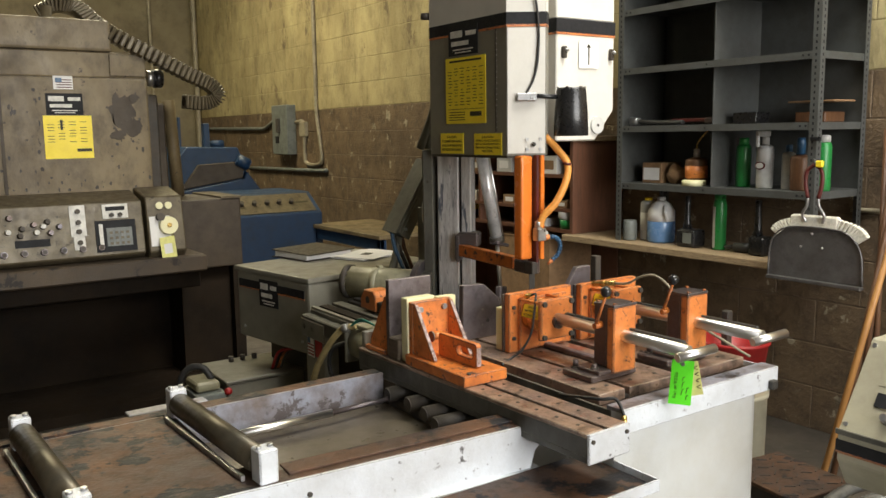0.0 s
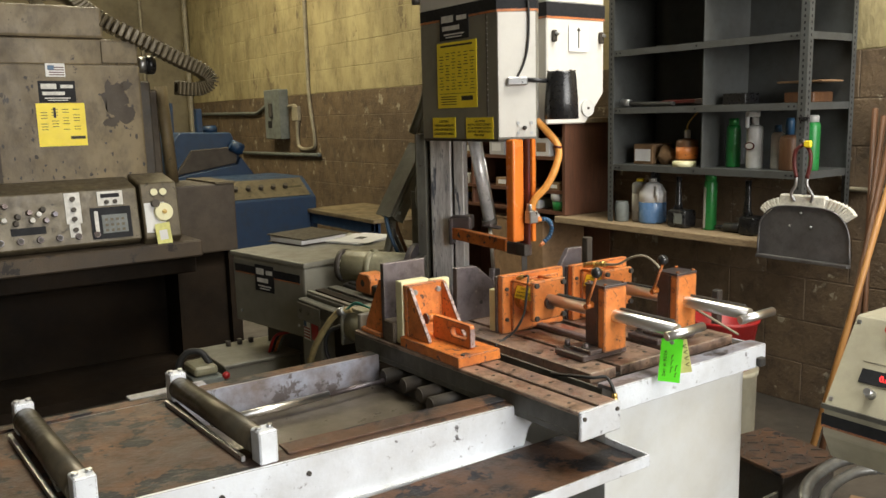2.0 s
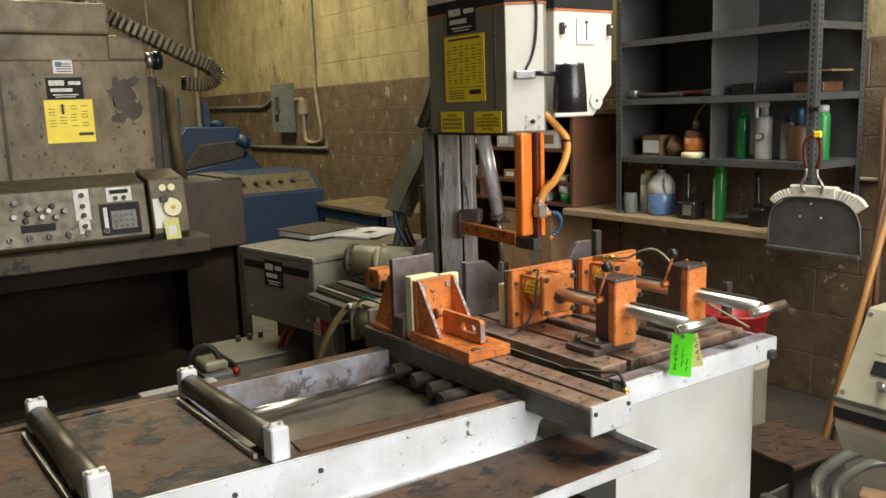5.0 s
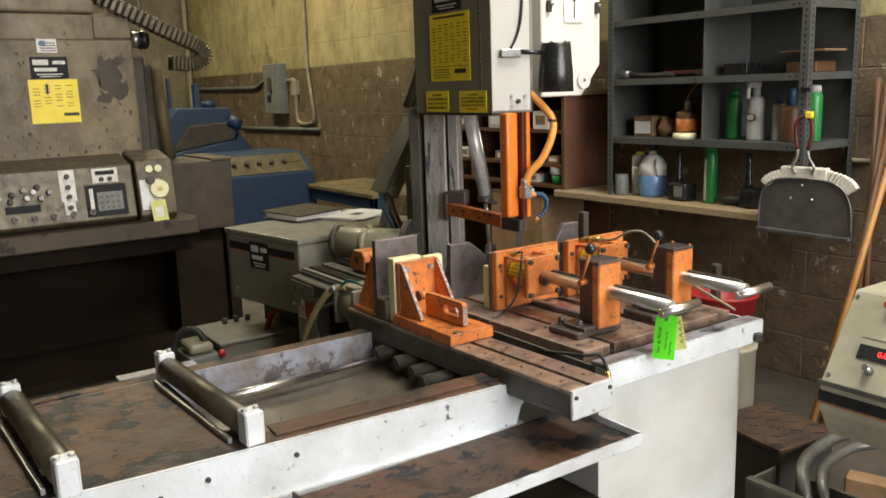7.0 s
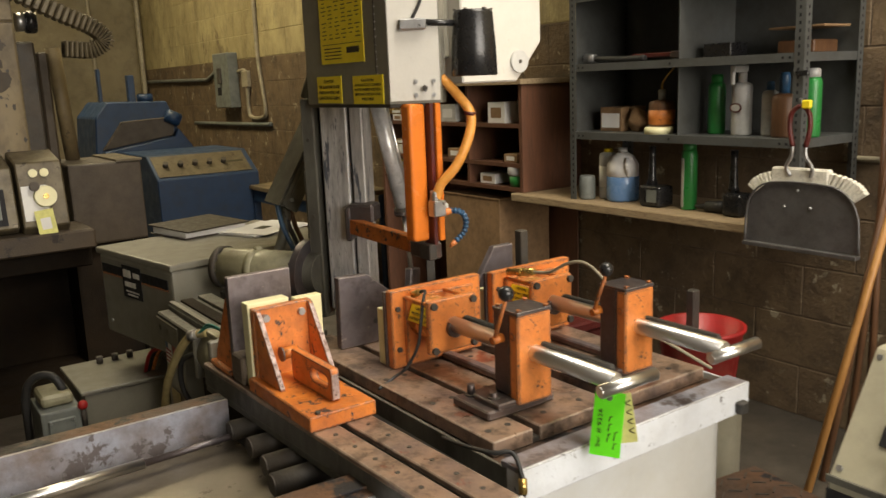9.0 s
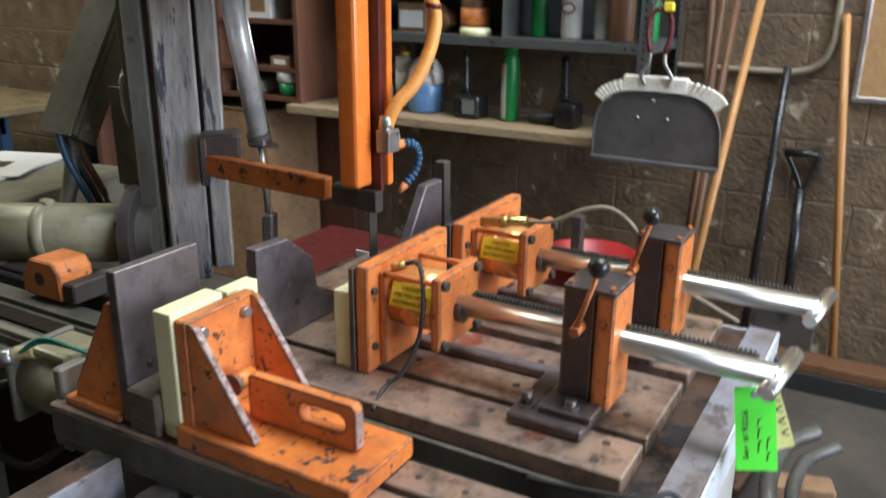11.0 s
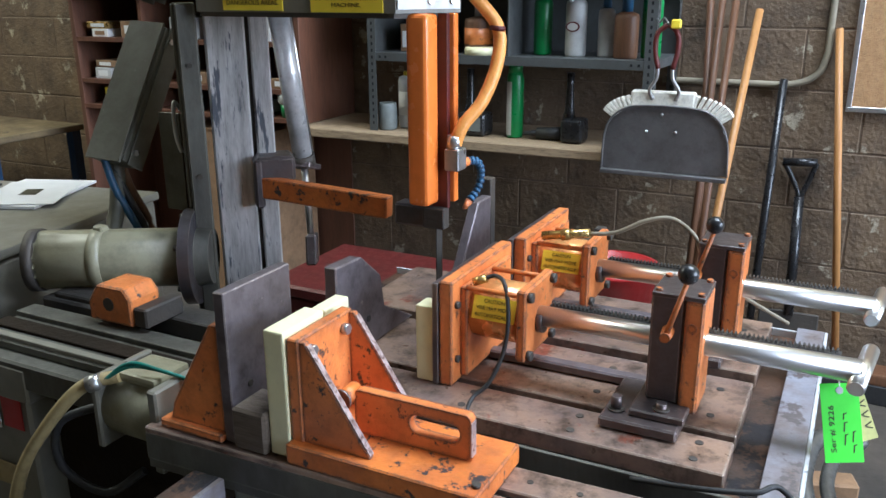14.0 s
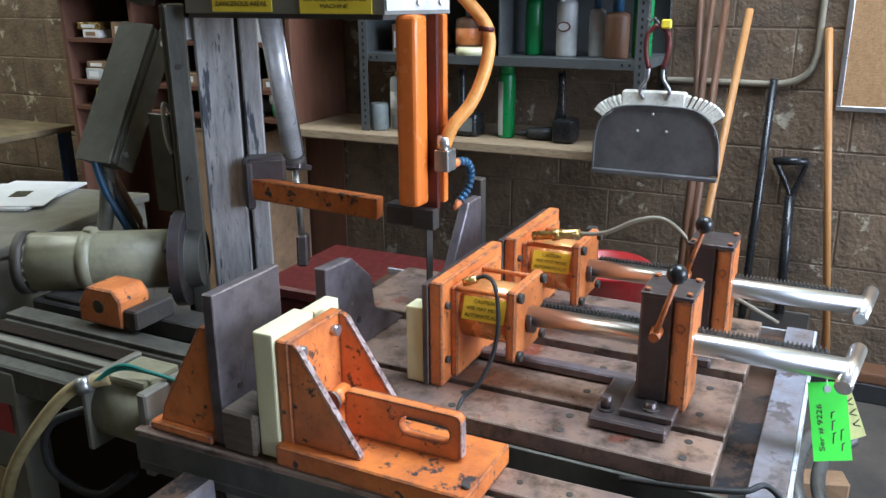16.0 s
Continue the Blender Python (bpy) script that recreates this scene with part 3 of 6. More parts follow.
g = part("blade_guide", box(B(), 1.098, 1.142, 2.022, 2.062, 1.0, 1.3155, 0.011, 4), M_GUIDE, SAW, "glossy orange square blade guide post")
part("guide_strip", box(B(), 1.144, 1.154, 2.008, 2.05, 0.99, 1.3155, 0.001), M_DRED, SAW, "dark red-brown steel strip beside the guide")
part("guide_edge", box(B(), 1.155, 1.170, 2.00, 2.045, 1.0, 1.3155, 0.002), M_GUIDE, SAW)
part("blade_clamp", box(B(), 1.128, 1.150, 2.008, 2.05, 0.955, 0.992, 0.002), M_DARK, SAW)
part("saw_blade", box(B(), 1.128, 1.150, 2.022, 2.0236, 0.73, 0.96), M_DARK, SAW, "dark narrow saw blade running into the table")
cb = part("coolant_block", box(B(), 1.128, 1.160, 1.980, 2.007, 1.060, 1.097, 0.002), M_ALU, SAW, "small aluminium coolant block")
part("block_screw", frustum(B(), (1.143, 1.997, 1.097), (1.143, 1.997, 1.103), 0.006, seg=6), M_ALU, cb)
part("valve_nut", frustum(B(), (1.158, 1.995, 1.080), (1.172, 1.995, 1.080), 0.008, seg=12), M_WHITEP, cb)
part("block_elbow", frustum(B(), (1.158, 1.992, 1.066), (1.176, 1.985, 1.070), 0.009, 0.0075, seg=12), M_ORANGE, cb, "orange hose fitting")
part("hose_barb", frustum(B(), (1.140, 1.995, 1.097), (1.142, 1.993, 1.118), 0.0125, seg=16), M_ALU, cb)
part("coolant_hose", tube(B(), [(1.182, 2.01, 1.37), (1.197, 1.978, 1.335), (1.213, 1.948, 1.29), (1.202, 1.944, 1.235), (1.176, 1.958, 1.175), (1.150, 1.982, 1.135), (1.141, 1.994, 1.10)], 0.0112, 14, 8), M_HOSE, SAW, "braided orange coolant hose")
part("hose_clamp", frustum(B(), (1.212, 1.949, 1.286), (1.2125, 1.9482, 1.294), 0.0135), M_DRED, SAW)
NOZ = smooth_path([(1.172, 1.987, 1.070), (1.198, 1.978, 1.066), (1.212, 1.976, 1.043), (1.207, 1.980, 1.015), (1.188, 1.988, 0.996)], 3)
nz = part("nozzle", tube(B(), [tuple(p) for p in NOZ], 0.0045, 8, 2), M_BLUEP, SAW, "blue segmented coolant nozzle")
for a, b in zip(NOZ, NOZ[1:]):
    part("segment", frustum(B(), a, a + (b - a) * 0.72, 0.0062, 0.0078, seg=12), M_BLUEP, nz)
part("nozzle_tip", frustum(B(), (1.188, 1.988, 0.996), (1.174, 1.992, 0.984), 0.007, 0.0035), M_ORANGE, SAW)
# head
HEAD = [(1.078, 2.475), (1.075, 2.064), (1.171, 1.997), (1.20, 2.02), (1.20, 2.475)]
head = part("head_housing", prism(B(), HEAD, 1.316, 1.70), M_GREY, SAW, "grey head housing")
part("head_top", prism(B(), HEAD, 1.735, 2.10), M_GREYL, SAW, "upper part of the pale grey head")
grow = [(1.0775, 2.4755), (1.0735, 2.063), (1.1715, 1.995), (1.202, 2.02), (1.202, 2.4755)]
part("black_stripe", prism(B(), grow, 1.70, 1.735), M_LABELK, SAW)
part("orange_stripe", prism(B(), grow, 1.692, 1.70), M_ORANGE, SAW)
fc = Vector((1.171 - 1.075, 1.997 - 2.064, 0)).normalized()
fn = Vector((fc.y, -fc.x, 0))
mid = Vector((1.123, 2.0305, 0))
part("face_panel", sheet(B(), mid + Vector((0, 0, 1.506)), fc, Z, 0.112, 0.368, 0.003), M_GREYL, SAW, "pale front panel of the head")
part("side_seam", sheet(B(), (1.0748, 2.115, 1.508), -Y, Z, 0.003, 0.37, 0.001), M_DARK, SAW)
for k in range(22):
    part("seam_rivet", frustum(B(), (1.0755, 2.111, 1.335 + 0.0165 * k), (1.0735, 2.111, 1.335 + 0.0165 * k), 0.0022, seg=6), M_ALU, head)
part("head_floor", prism(B(), [(1.08, 2.47), (1.08, 2.07), (1.165, 2.01), (1.19, 2.03), (1.19, 2.47)], 1.308, 1.316), M_DARK, SAW)
for du, dz in ((-0.02, 0.0), (0.02, 0.0), (-0.02, 0.03), (0.02, 0.03)):
    q = mid + fc * (du + 0.022) + Vector((0, 0, 1.334 + dz)) + fn * 0.003
    part("face_bolt", frustum(B(), q, q + fn * 0.004, 0.005, seg=8), M_ALU, SAW)
q = mid + fc * 0.022 + Vector((0, 0, 1.349)) + fn * 0.003
part("face_knob", frustum(B(), q, q + fn * 0.02, 0.007, 0.004, seg=10), M_DARK, SAW)
# charts and decals on the head
CH = Vector((1.0745, 2.2695, 1.519))
chart = part("cutting_chart", sheet(B(), CH, -Y, Z, 0.212, 0.208), M_YELLOW, SAW, "yellow cutting chart printed in small type")
for col in range(6):
    for row in range(13):
        if (col * 5 + row * 3) % 7:
            part("print_bar", sheet(B(), CH + Vector((-0.0015, 0.082 - 0.033 * col, 0.07 - 0.0095 * row)), -Y, Z, 0.012 + 0.006 * ((col + row) % 3), 0.0022, 0.0004), M_INK, chart)
part("print_title", sheet(B(), CH + Vector((-0.0015, 0, 0.093)), -Y, Z, 0.17, 0.006, 0.0004), M_INK, chart)
part("print_rule", sheet(B(), CH + Vector((-0.0015, 0, -0.058)), -Y, Z, 0.19, 0.0015, 0.0004), M_INK, chart)
part("print_mark", sheet(B(), CH + Vector((-0.0015, -0.055, -0.074)), -Y, Z, 0.06, 0.014, 0.0004), M_INK, chart)
for k in range(4):
    part("print_line", sheet(B(), CH + Vector((-0.0015, 0.045, -0.068 - 0.008 * k)), -Y, Z, 0.085, 0.0025, 0.0004), M_INK, chart)
for cy, cz, w, lines in ((2.345, 1.352, 0.128, ("CAUTION", "THE BAND SAW BLADE", "AND SAW HEAD ARE", "DANGEROUS AREAS.")), (2.155, 1.350, 0.138, ("CAUTION", "ALWAYS PLACE GUARDS", "IN THE PROPER POSITION", "BEFORE OPERATING", "MACHINE."))):
    d = part("caution_decal", sheet(B(), (1.0745, cy, cz), -Y, Z, w, 0.066), M_YELLOW, SAW, "yellow caution decal with black lettering")
    step = 0.054 / len(lines)
    for k, line in enumerate(lines):
        words("lettering", line, (1.0725, cy, cz + 0.027 - step * (k + 0.5)), -Y, Z, step * 0.62, M_INK, d, w * (0.4 if len(line) < 9 else 0.86))


def maker_plate(c, u, v, w, h, parent):
    """A black maker's plate; the name on it is plain pale bars."""
    c, u, v = Vector(c), Vector(u), Vector(v)
    n = u.cross(v)
    pl = part("maker_plate", sheet(B(), c, u, v, w, h), M_LABELK, parent, "black maker's plate with pale print")
    for du, dv, bw, bh in ((-0.22, 0.25, 0.42, 0.24), (0.27, 0.24, 0.34, 0.16), (-0.1, -0.08, 0.6, 0.16), (0.0, -0.3, 0.7, 0.05), (0.0, -0.4, 0.55, 0.04)):
        part("print_bar", sheet(B(), c + u * du * w + v * dv * h + n * 0.0016, u, v, bw * w, bh * h, 0.0004), M_PALE, pl)
    return pl


maker_plate((1.0745, 2.28, 1.674), -Y, Z, 0.155, 0.088, SAW)
# second wheel housing
hs = B()
prism(hs, [(1.325, 1.355), (1.50, 1.355), (1.585, 1.455), (1.585, 1.70), (1.325, 1.70)], 2.12, 2.40, "y", 0.004)
part("wheel_housing", hs, M_GREYL, SAW, "pale wheel housing with a bevelled lower corner")
part("housing_stripe", box(B(), 1.323, 1.587, 2.118, 2.402, 1.70, 1.742), M_LABELK, SAW)
part("housing_line", box(B(), 1.323, 1.587, 2.1185, 2.402, 1.692, 1.70), M_ORANGE, SAW)
part("housing_top", box(B(), 1.325, 1.585, 2.12, 2.40, 1.742, 2.10, 0.004), M_GREYL, SAW)
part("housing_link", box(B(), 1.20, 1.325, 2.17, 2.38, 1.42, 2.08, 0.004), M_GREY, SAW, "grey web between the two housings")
for x in (1.352, 1.565):
    lt = part("latch", box(B(), x - 0.008, x + 0.008, 2.105, 2.12, 1.618, 1.655, 0.003), M_DARK, SAW, "dark toggle latch")
    part("latch_pin", frustum(B(), (x, 2.105, 1.645), (x, 2.095, 1.64), 0.005), M_ALU, lt)
sg = part("arrow_sign", sheet(B(), (1.462, 2.1165, 1.632), X, Z, 0.085, 0.085), M_PAPER, SAW, "white blade direction sign with an arrow")
ar = B()
box(ar, 1.459, 1.465, 2.1145, 2.115, 1.600, 1.66)
prism(ar, [(1.452, 1.655), (1.472, 1.655), (1.462, 1.668)], 2.1145, 2.115, "y")
part("arrow", ar, M_INK, sg)
part("round_cover", frustum(B(), (1.505, 2.12, 1.405), (1.505, 2.112, 1.405), 0.028, seg=24), M_WHITEP, SAW, "round white cover")
part("cover_hole", frustum(B(), (1.505, 2.113, 1.405), (1.505, 2.1105, 1.405), 0.005, seg=10), M_DARK, SAW)
part("head_pin", frustum(B(), (1.09, 2.49, 1.775), (1.07, 2.51, 1.775), 0.012), M_DARK, SAW)
# work lamp on the head
lamp = thing("work_lamp", "small black work lamp clamped to the saw head", "lamp", (1.245, 1.96, 1.37))
sh = B()
lathe(sh, 1.236, 1.958, 1.372, [(0.050, 0.0), (0.052, 0.002), (0.050, 0.06), (0.044, 0.135), (0.042, 0.142), (0.034, 0.142), (0.040, 0.004)], 36)
part("shade", sh, M_BLACK, lamp, "glossy black cylindrical shade")
for k in range(6):
    a = k * math.pi / 3
    part("vent", box(B(), -0.004, 0.004, 0.038, 0.044, 1.5145, 1.517, m=pose(1.236, 1.958, 0, 0, 0, math.degrees(a))), M_DARK, lamp)
part("swivel_arm", frustum(B(), (1.202, 1.972, 1.487), (1.128, 2.015, 1.492), 0.007), M_BLACK, lamp)
part("bracket", box(B(), -0.03, 0.03, -0.012, 0.006, -0.012, 0.012, 0.003, m=Matrix([[fc[i], -fn[i], Z[i], (mid + Vector((0, 0, 1.488)) + fn * 0.008)[i]] for i in range(3)] + [[0, 0, 0, 1]])), M_ALU, lamp)
cq = mid + fn * 0.008
part("cord", tube(B(), [cq + fc * 0.0 + Z * 1.50, cq + fc * 0.02 + Z * 1.54, cq + fc * 0.033 + Z * 1.60, cq + fc * 0.035 + Z * 1.70, cq + fc * 0.02 + Z * 1.82, cq + Z * 2.0], 0.0035, 8, 6), M_RUBBER, lamp, "thin black cord")

# ---- rear drive: motor, conduit, orange stop ----
motor = thing("drive_motor", "grey-green electric gear motor behind the saw column", "motor", (1.0, 2.66, 0.78))
MA, MB = Vector((0.93, 2.79, 0.848)), Vector((1.072, 2.548, 0.848))
mx = (MB - MA).normalized()
part("motor_can", frustum(B(), MA, MB, 0.058, seg=36, bev=0.006), M_MOTOR, motor, "pale grey-green motor barrel")
part("motor_band", frustum(B(), MA + mx * 0.10, MA + mx * 0.125, 0.0605, seg=36), M_MOTOR, motor)
part("band_clamp", box(B(), 0.978, 0.998, 2.675, 2.70, 0.903, 0.916, 0.003), M_MOTOR, motor)
part("gear_flange", frustum(B(), MB, MB + mx * 0.022, 0.095, seg=48, bev=0.003), M_STEEL, motor, "bare steel gear case rim")
part("gear_case", frustum(B(), MB + mx * 0.022, MB + mx * 0.05, 0.06, 0.055, seg=40, bev=0.004), M_GREYD, motor)
part("fan_cowl", frustum(B(), MA - mx * 0.02, MA, 0.062, seg=36), M_DARK, motor)
for k in range(6):
    a = 0.5 + k * math.pi / 3
    q = MB + mx.cross(Z) * 0.082 * math.cos(a) + Z * 0.082 * math.sin(a)
    part("flange_bolt", frustum(B(), q, q - mx * 0.008, 0.006, seg=6), M_DARK, motor)
part("motor_foot", box(B(), 0.89, 1.0, 2.56, 2.76, 0.765, 0.79, 0.004), M_DARK, motor)
stop = thing("stop_block", "small worn orange stop block bolted to the rear rail", "stop block", (0.85, 2.53, 0.80))
sb = B()
prism(sb, [(2.46, 0.80), (2.56, 0.80), (2.56, 0.835), (2.535, 0.868), (2.475, 0.868), (2.46, 0.85)], 0.835, 0.905, "x", 0.003)
part("block", sb, M_ORANGE, stop)
part("bore", frustum(B(), (0.8355, 2.51, 0.835), (0.8335, 2.51, 0.835), 0.012), M_DARK, stop)
part("foot", box(B(), 0.84, 0.93, 2.43, 2.46, 0.80, 0.835, 0.003), M_DARK, stop)
duct = thing("wire_duct", "grey-green slanted sheet metal wire duct with cables below", "cable duct", (1.1, 2.75, 1.0))
DT, DB = Vector((1.262, 2.765, 1.268)), Vector((1.106, 2.765, 1.012))
da = (DT - DB).normalized()
dside = da.cross(Y).normalized()
dm = Matrix([[Y[i], dside[i], da[i], DB[i]] for i in range(3)] + [[0, 0, 0, 1]])
dl2 = (DT - DB).length
tg = B()
prism(tg, [(-0.05, -0.028), (-0.05, 0.022), (0.045, 0.034), (0.045, -0.034)], 0.0, dl2, "z", 0.002)
bmesh.ops.transform(tg, matrix=dm, verts=tg.verts)
part("trough", tg, M_OLIVE, duct)
part("cover", box(B(), -0.046, 0.040, 0.032, 0.038, -0.006, dl2 + 0.004, 0.001, m=dm @ pose(0, 0, 0, 0, 0, 7)), M_OLIVE, duct, "folded cover with two screws")
part("cover_lip", box(B(), -0.055, -0.0505, -0.03, 0.012, -0.004, dl2 + 0.004, 0.001, m=dm), M_OLIVE, duct)
for z in (0.025, dl2 - 0.025):
    q = dm @ Vector((-0.055, 0.002, z))
    part("cover_screw", frustum(B(), q, q - Y * 0.004, 0.006, seg=8), M_ALU, duct)
part("elbow", tube(B(), [(1.13, 2.785, 1.03), (1.125, 2.78, 0.97), (1.10, 2.77, 0.90), (1.06, 2.755, 0.84)], 0.016, 12, 5), M_OLIVE, duct)
for k in range(3):
    part("cable", tube(B(), [(1.10 + 0.02 * k, 2.79, 1.05), (1.105 + 0.02 * k, 2.77, 0.96), (1.13 + 0.018 * k, 2.74, 0.86), (1.12, 2.72, 0.80)], 0.008, 8, 5), (M_BLUEP, M_RUBBER, M_HANDLED)[k], duct)
for k in range(2):
    part("riser", tube(B(), [(1.18 + 0.03 * k, 2.70, 1.33), (1.22 + 0.03 * k, 2.66, 1.48), (1.25 + 0.03 * k, 2.62, 1.7)], 0.016, 10, 4), M_OLIVE, duct)
part("riser_clip", frustum(B(), (1.185, 2.62, 1.43), (1.19, 2.61, 1.47), 0.012), M_DARK, duct)
part("wire_loop", tube(B(), [(1.165, 2.62, 1.12), (1.13, 2.605, 1.14), (1.125, 2.60, 1.07), (1.16, 2.61, 1.01)], 0.004, 8, 6), M_WHITEP, duct)
part("back_plate", box(B(), 1.135, 1.141, 2.60, 2.655, 0.92, 1.12, 0.001), M_OLIVE, duct)

# ---- the two clamping vises on the table ----
VISE = thing("clamping_vise", "chipped orange vise with chrome bar and black ball lever", "vise", (1.04, 1.7, 0.757), group="vises on the saw table")
part("jaw_plate", box(B(), 0.955, 1.195, 1.908, 1.930, 0.758, 0.930, 0.002), M_ORANGE, VISE, "orange jaw plate with worn edges")
part("jaw_facing", box(B(), 0.953, 1.195, 1.931, 1.941, 0.758, 0.926, 0.001), M_STEEL, VISE, "dark steel jaw facing")
part("jaw_rib", box(B(), 0.985, 1.165, 1.896, 1.908, 0.765, 0.915, 0.002), M_ORANGE, VISE)
part("nylon_pad", box(B(), 0.957, 0.995, 1.942, 1.972, 0.758, 0.884, 0.003, 2), M_NYLON, VISE, "cream nylon jaw pad")
for z in (0.80, 0.89):
    part("screw", frustum(B(), (0.97, 1.908, z), (0.97, 1.902, z), 0.006, seg=6), M_DARK, VISE)
part("cylinder", frustum(B(), (1.036, 1.895, 0.868), (1.036, 1.812, 0.868), 0.048, seg=32), M_GLOSSY, VISE, "orange air cylinder with a shiny worn top")
part("end_flange", box(B(), 0.976, 1.096, 1.796, 1.812, 0.812, 0.926, 0.003), M_ORANGE, VISE)
for dx in (-0.05, 0.05):
    for dz in (-0.047, 0.047):
        if dz > 0:
            part("tie_rod", frustum(B(), (1.036 + dx, 1.897, 0.868 + dz), (1.036 + dx, 1.79, 0.868 + dz), 0.0045, seg=8), M_ORWORN, VISE)
        part("nut", frustum(B(), (1.036 + dx, 1.796, 0.868 + dz), (1.036 + dx, 1.788, 0.868 + dz), 0.008, seg=6), M_DARK, VISE)
la = radians(20)
lc = Vector((1.036 - 0.0487 * math.cos(la), 1.853, 0.868 + 0.0487 * math.sin(la)))
lu, lv = Vector((0, -1, 0)), Vector((math.sin(la), 0, math.cos(la)))
decal = part("caution_decal", sheet(B(), lc, lu, lv, 0.070, 0.036), M_YELLOW, VISE, "yellow caution decal with black lettering")
for k, (line, w) in enumerate((("CAUTION", 0.034), ("VISE MAY MOVE", 0.058), ("AUTOMATICALLY", 0.061))):
    words("lettering", line, lc + lv * (0.011 - 0.011 * k) + lu.cross(lv) * 0.0018, lu, lv, 0.0062, M_INK, decal, w)
part("bar", frustum(B(), (1.036, 1.80, 0.869), (1.036, 1.345, 0.869), 0.0160, seg=32, bev=0.002), M_CHROME, VISE, "polished chrome vise bar")
part("bar_collar", frustum(B(), (1.036, 1.797, 0.862), (1.036, 1.786, 0.862), 0.020, seg=24), M_STEEL, VISE)
rk = B()
box(rk, 1.0515, 1.062, 1.372, 1.785, 0.868, 0.882)
for k in range(68):
    y = 1.375 + 0.006 * k
    prism(rk, [(y, 0.882), (y + 0.0046, 0.882), (y + 0.0032, 0.8865), (y + 0.0014, 0.8865)], 1.0515, 1.062, "x")
part("rack", rk, M_DARK, VISE, "dark toothed rack along the bar")
post = part("post_block", box(B(), 0.998, 1.076, 1.572, 1.618, 0.786, 0.948, 0.003), M_STEEL, VISE, "dark steel post block")
part("post_face", box(B(), 0.996, 1.078, 1.545, 1.571, 0.775, 0.944, 0.003), M_ORANGE, VISE, "orange post plate")
part("post_cap", box(B(), 0.996, 1.078, 1.545, 1.618, 0.944, 0.951, 0.001), M_STEEL, VISE)
for x, y in ((1.005, 1.61), (1.07, 1.552), (1.005, 1.552), (1.07, 1.61)):
    part("cap_screw", frustum(B(), (x, y, 0.951), (x, y, 0.955), 0.005, seg=8), M_ORWORN, post)
part("base", box(B(), 0.935, 1.076, 1.558, 1.668, 0.758, 0.775, 0.003), M_STEEL, VISE, "heavy dark base block")
part("base_plate", box(B(), 0.955, 1.076, 1.553, 1.630, 0.775, 0.786, 0.002), M_STEEL, VISE)
part("base_edge", box(B(), 1.076, 1.098, 1.56, 1.90, 0.758, 0.774, 0.003), M_JAW, VISE, "steel slide bar along the base")
for x, y in ((0.972, 1.588), (0.966, 1.650)):
    b = part("washer", frustum(B(), (x, y, 0.786 if y < 1.63 else 0.775), (x, y, 0.789 if y < 1.63 else 0.778), 0.012, seg=20), M_DARK, VISE)
    part("bolt_head", frustum(B(), (x, y, 0.778), (x, y, 0.797), 0.008, seg=6), M_STEEL, b)
part("plug", frustum(B(), (0.996, 1.56, 0.905), (0.9945, 1.56, 0.905), 0.007, seg=16), M_ORWORN, VISE)
part("cross_handle", frustum(B(), (1.002, 1.351, 0.858), (1.120, 1.335, 0.867), 0.0115, seg=24, bev=0.002), M_CHROME, VISE, "steel cross handle at the bar's end")
VISE2 = copy_thing(VISE, pose(1.04 + 0.264, 1.7 - 0.016, 0.757))
BASES[VISE2.name] = pose(1.04 + 0.264, 1.7 - 0.016, 0.757)
for vise, dx, ky in ((VISE, 0.0, 1.570), (VISE2, 0.266, 1.579)):
    py = ky + 0.022
    part("pivot", frustum(B(), (1.0 + dx, py, 0.896), (0.974 + dx, py, 0.893), 0.009, 0.0075, seg=14), M_ORWORN, vise)
    lev = part("lever", frustum(B(), (0.979 + dx, py, 0.894), (0.992 + dx, ky, 0.975), 0.0042, 0.0035), M_ORWORN, vise)
    part("ball_knob", ball(B(), (0.992 + dx, ky, 0.984), 0.0145), M_BLACK, lev, "glossy black ball knob")
hose1 = thing("air_hose", "thin black air line hanging beside the vise cylinder", "hose", (1.0, 1.86, 0.80))
part("line", tube(B(), [(1.0, 1.885, 0.922), (1.01, 1.86, 0.932), (0.99, 1.835, 0.925), (0.972, 1.822, 0.88), (0.965, 1.826, 0.83), (0.945, 1.84, 0.785), (0.925, 1.86, 0.762), (0.88, 1.85, 0.75)], 0.0034, 8, 6), M_RUBBER, hose1)
part("fitting", frustum(B(), (1.0, 1.892, 0.920), (1.005, 1.872, 0.928), 0.007, seg=8), M_BRASS, hose1)
hose2 = thing("grey_air_hose", "grey braided air hose with brass couplings", "hose", (1.3, 1.8, 0.9))
part("line", tube(B(), [(1.25, 1.785, 0.945), (1.255, 1.74, 0.952), (1.26, 1.69, 0.978), (1.27, 1.65, 0.983), (1.285, 1.615, 0.955), (1.30, 1.60, 0.915), (1.33, 1.56, 0.86), (1.40, 1.50, 0.80), (1.44, 1.46, 0.765)], 0.0036, 8, 6), M_CONDUIT, hose2)
part("coupling", frustum(B(), (1.247, 1.870, 0.932), (1.25, 1.785, 0.946), 0.008, seg=12), M_BRASS, hose2)
part("coupling_nut", frustum(B(), (1.248, 1.835, 0.937), (1.249, 1.82, 0.940), 0.0105, seg=6), M_BRASS, hose2)
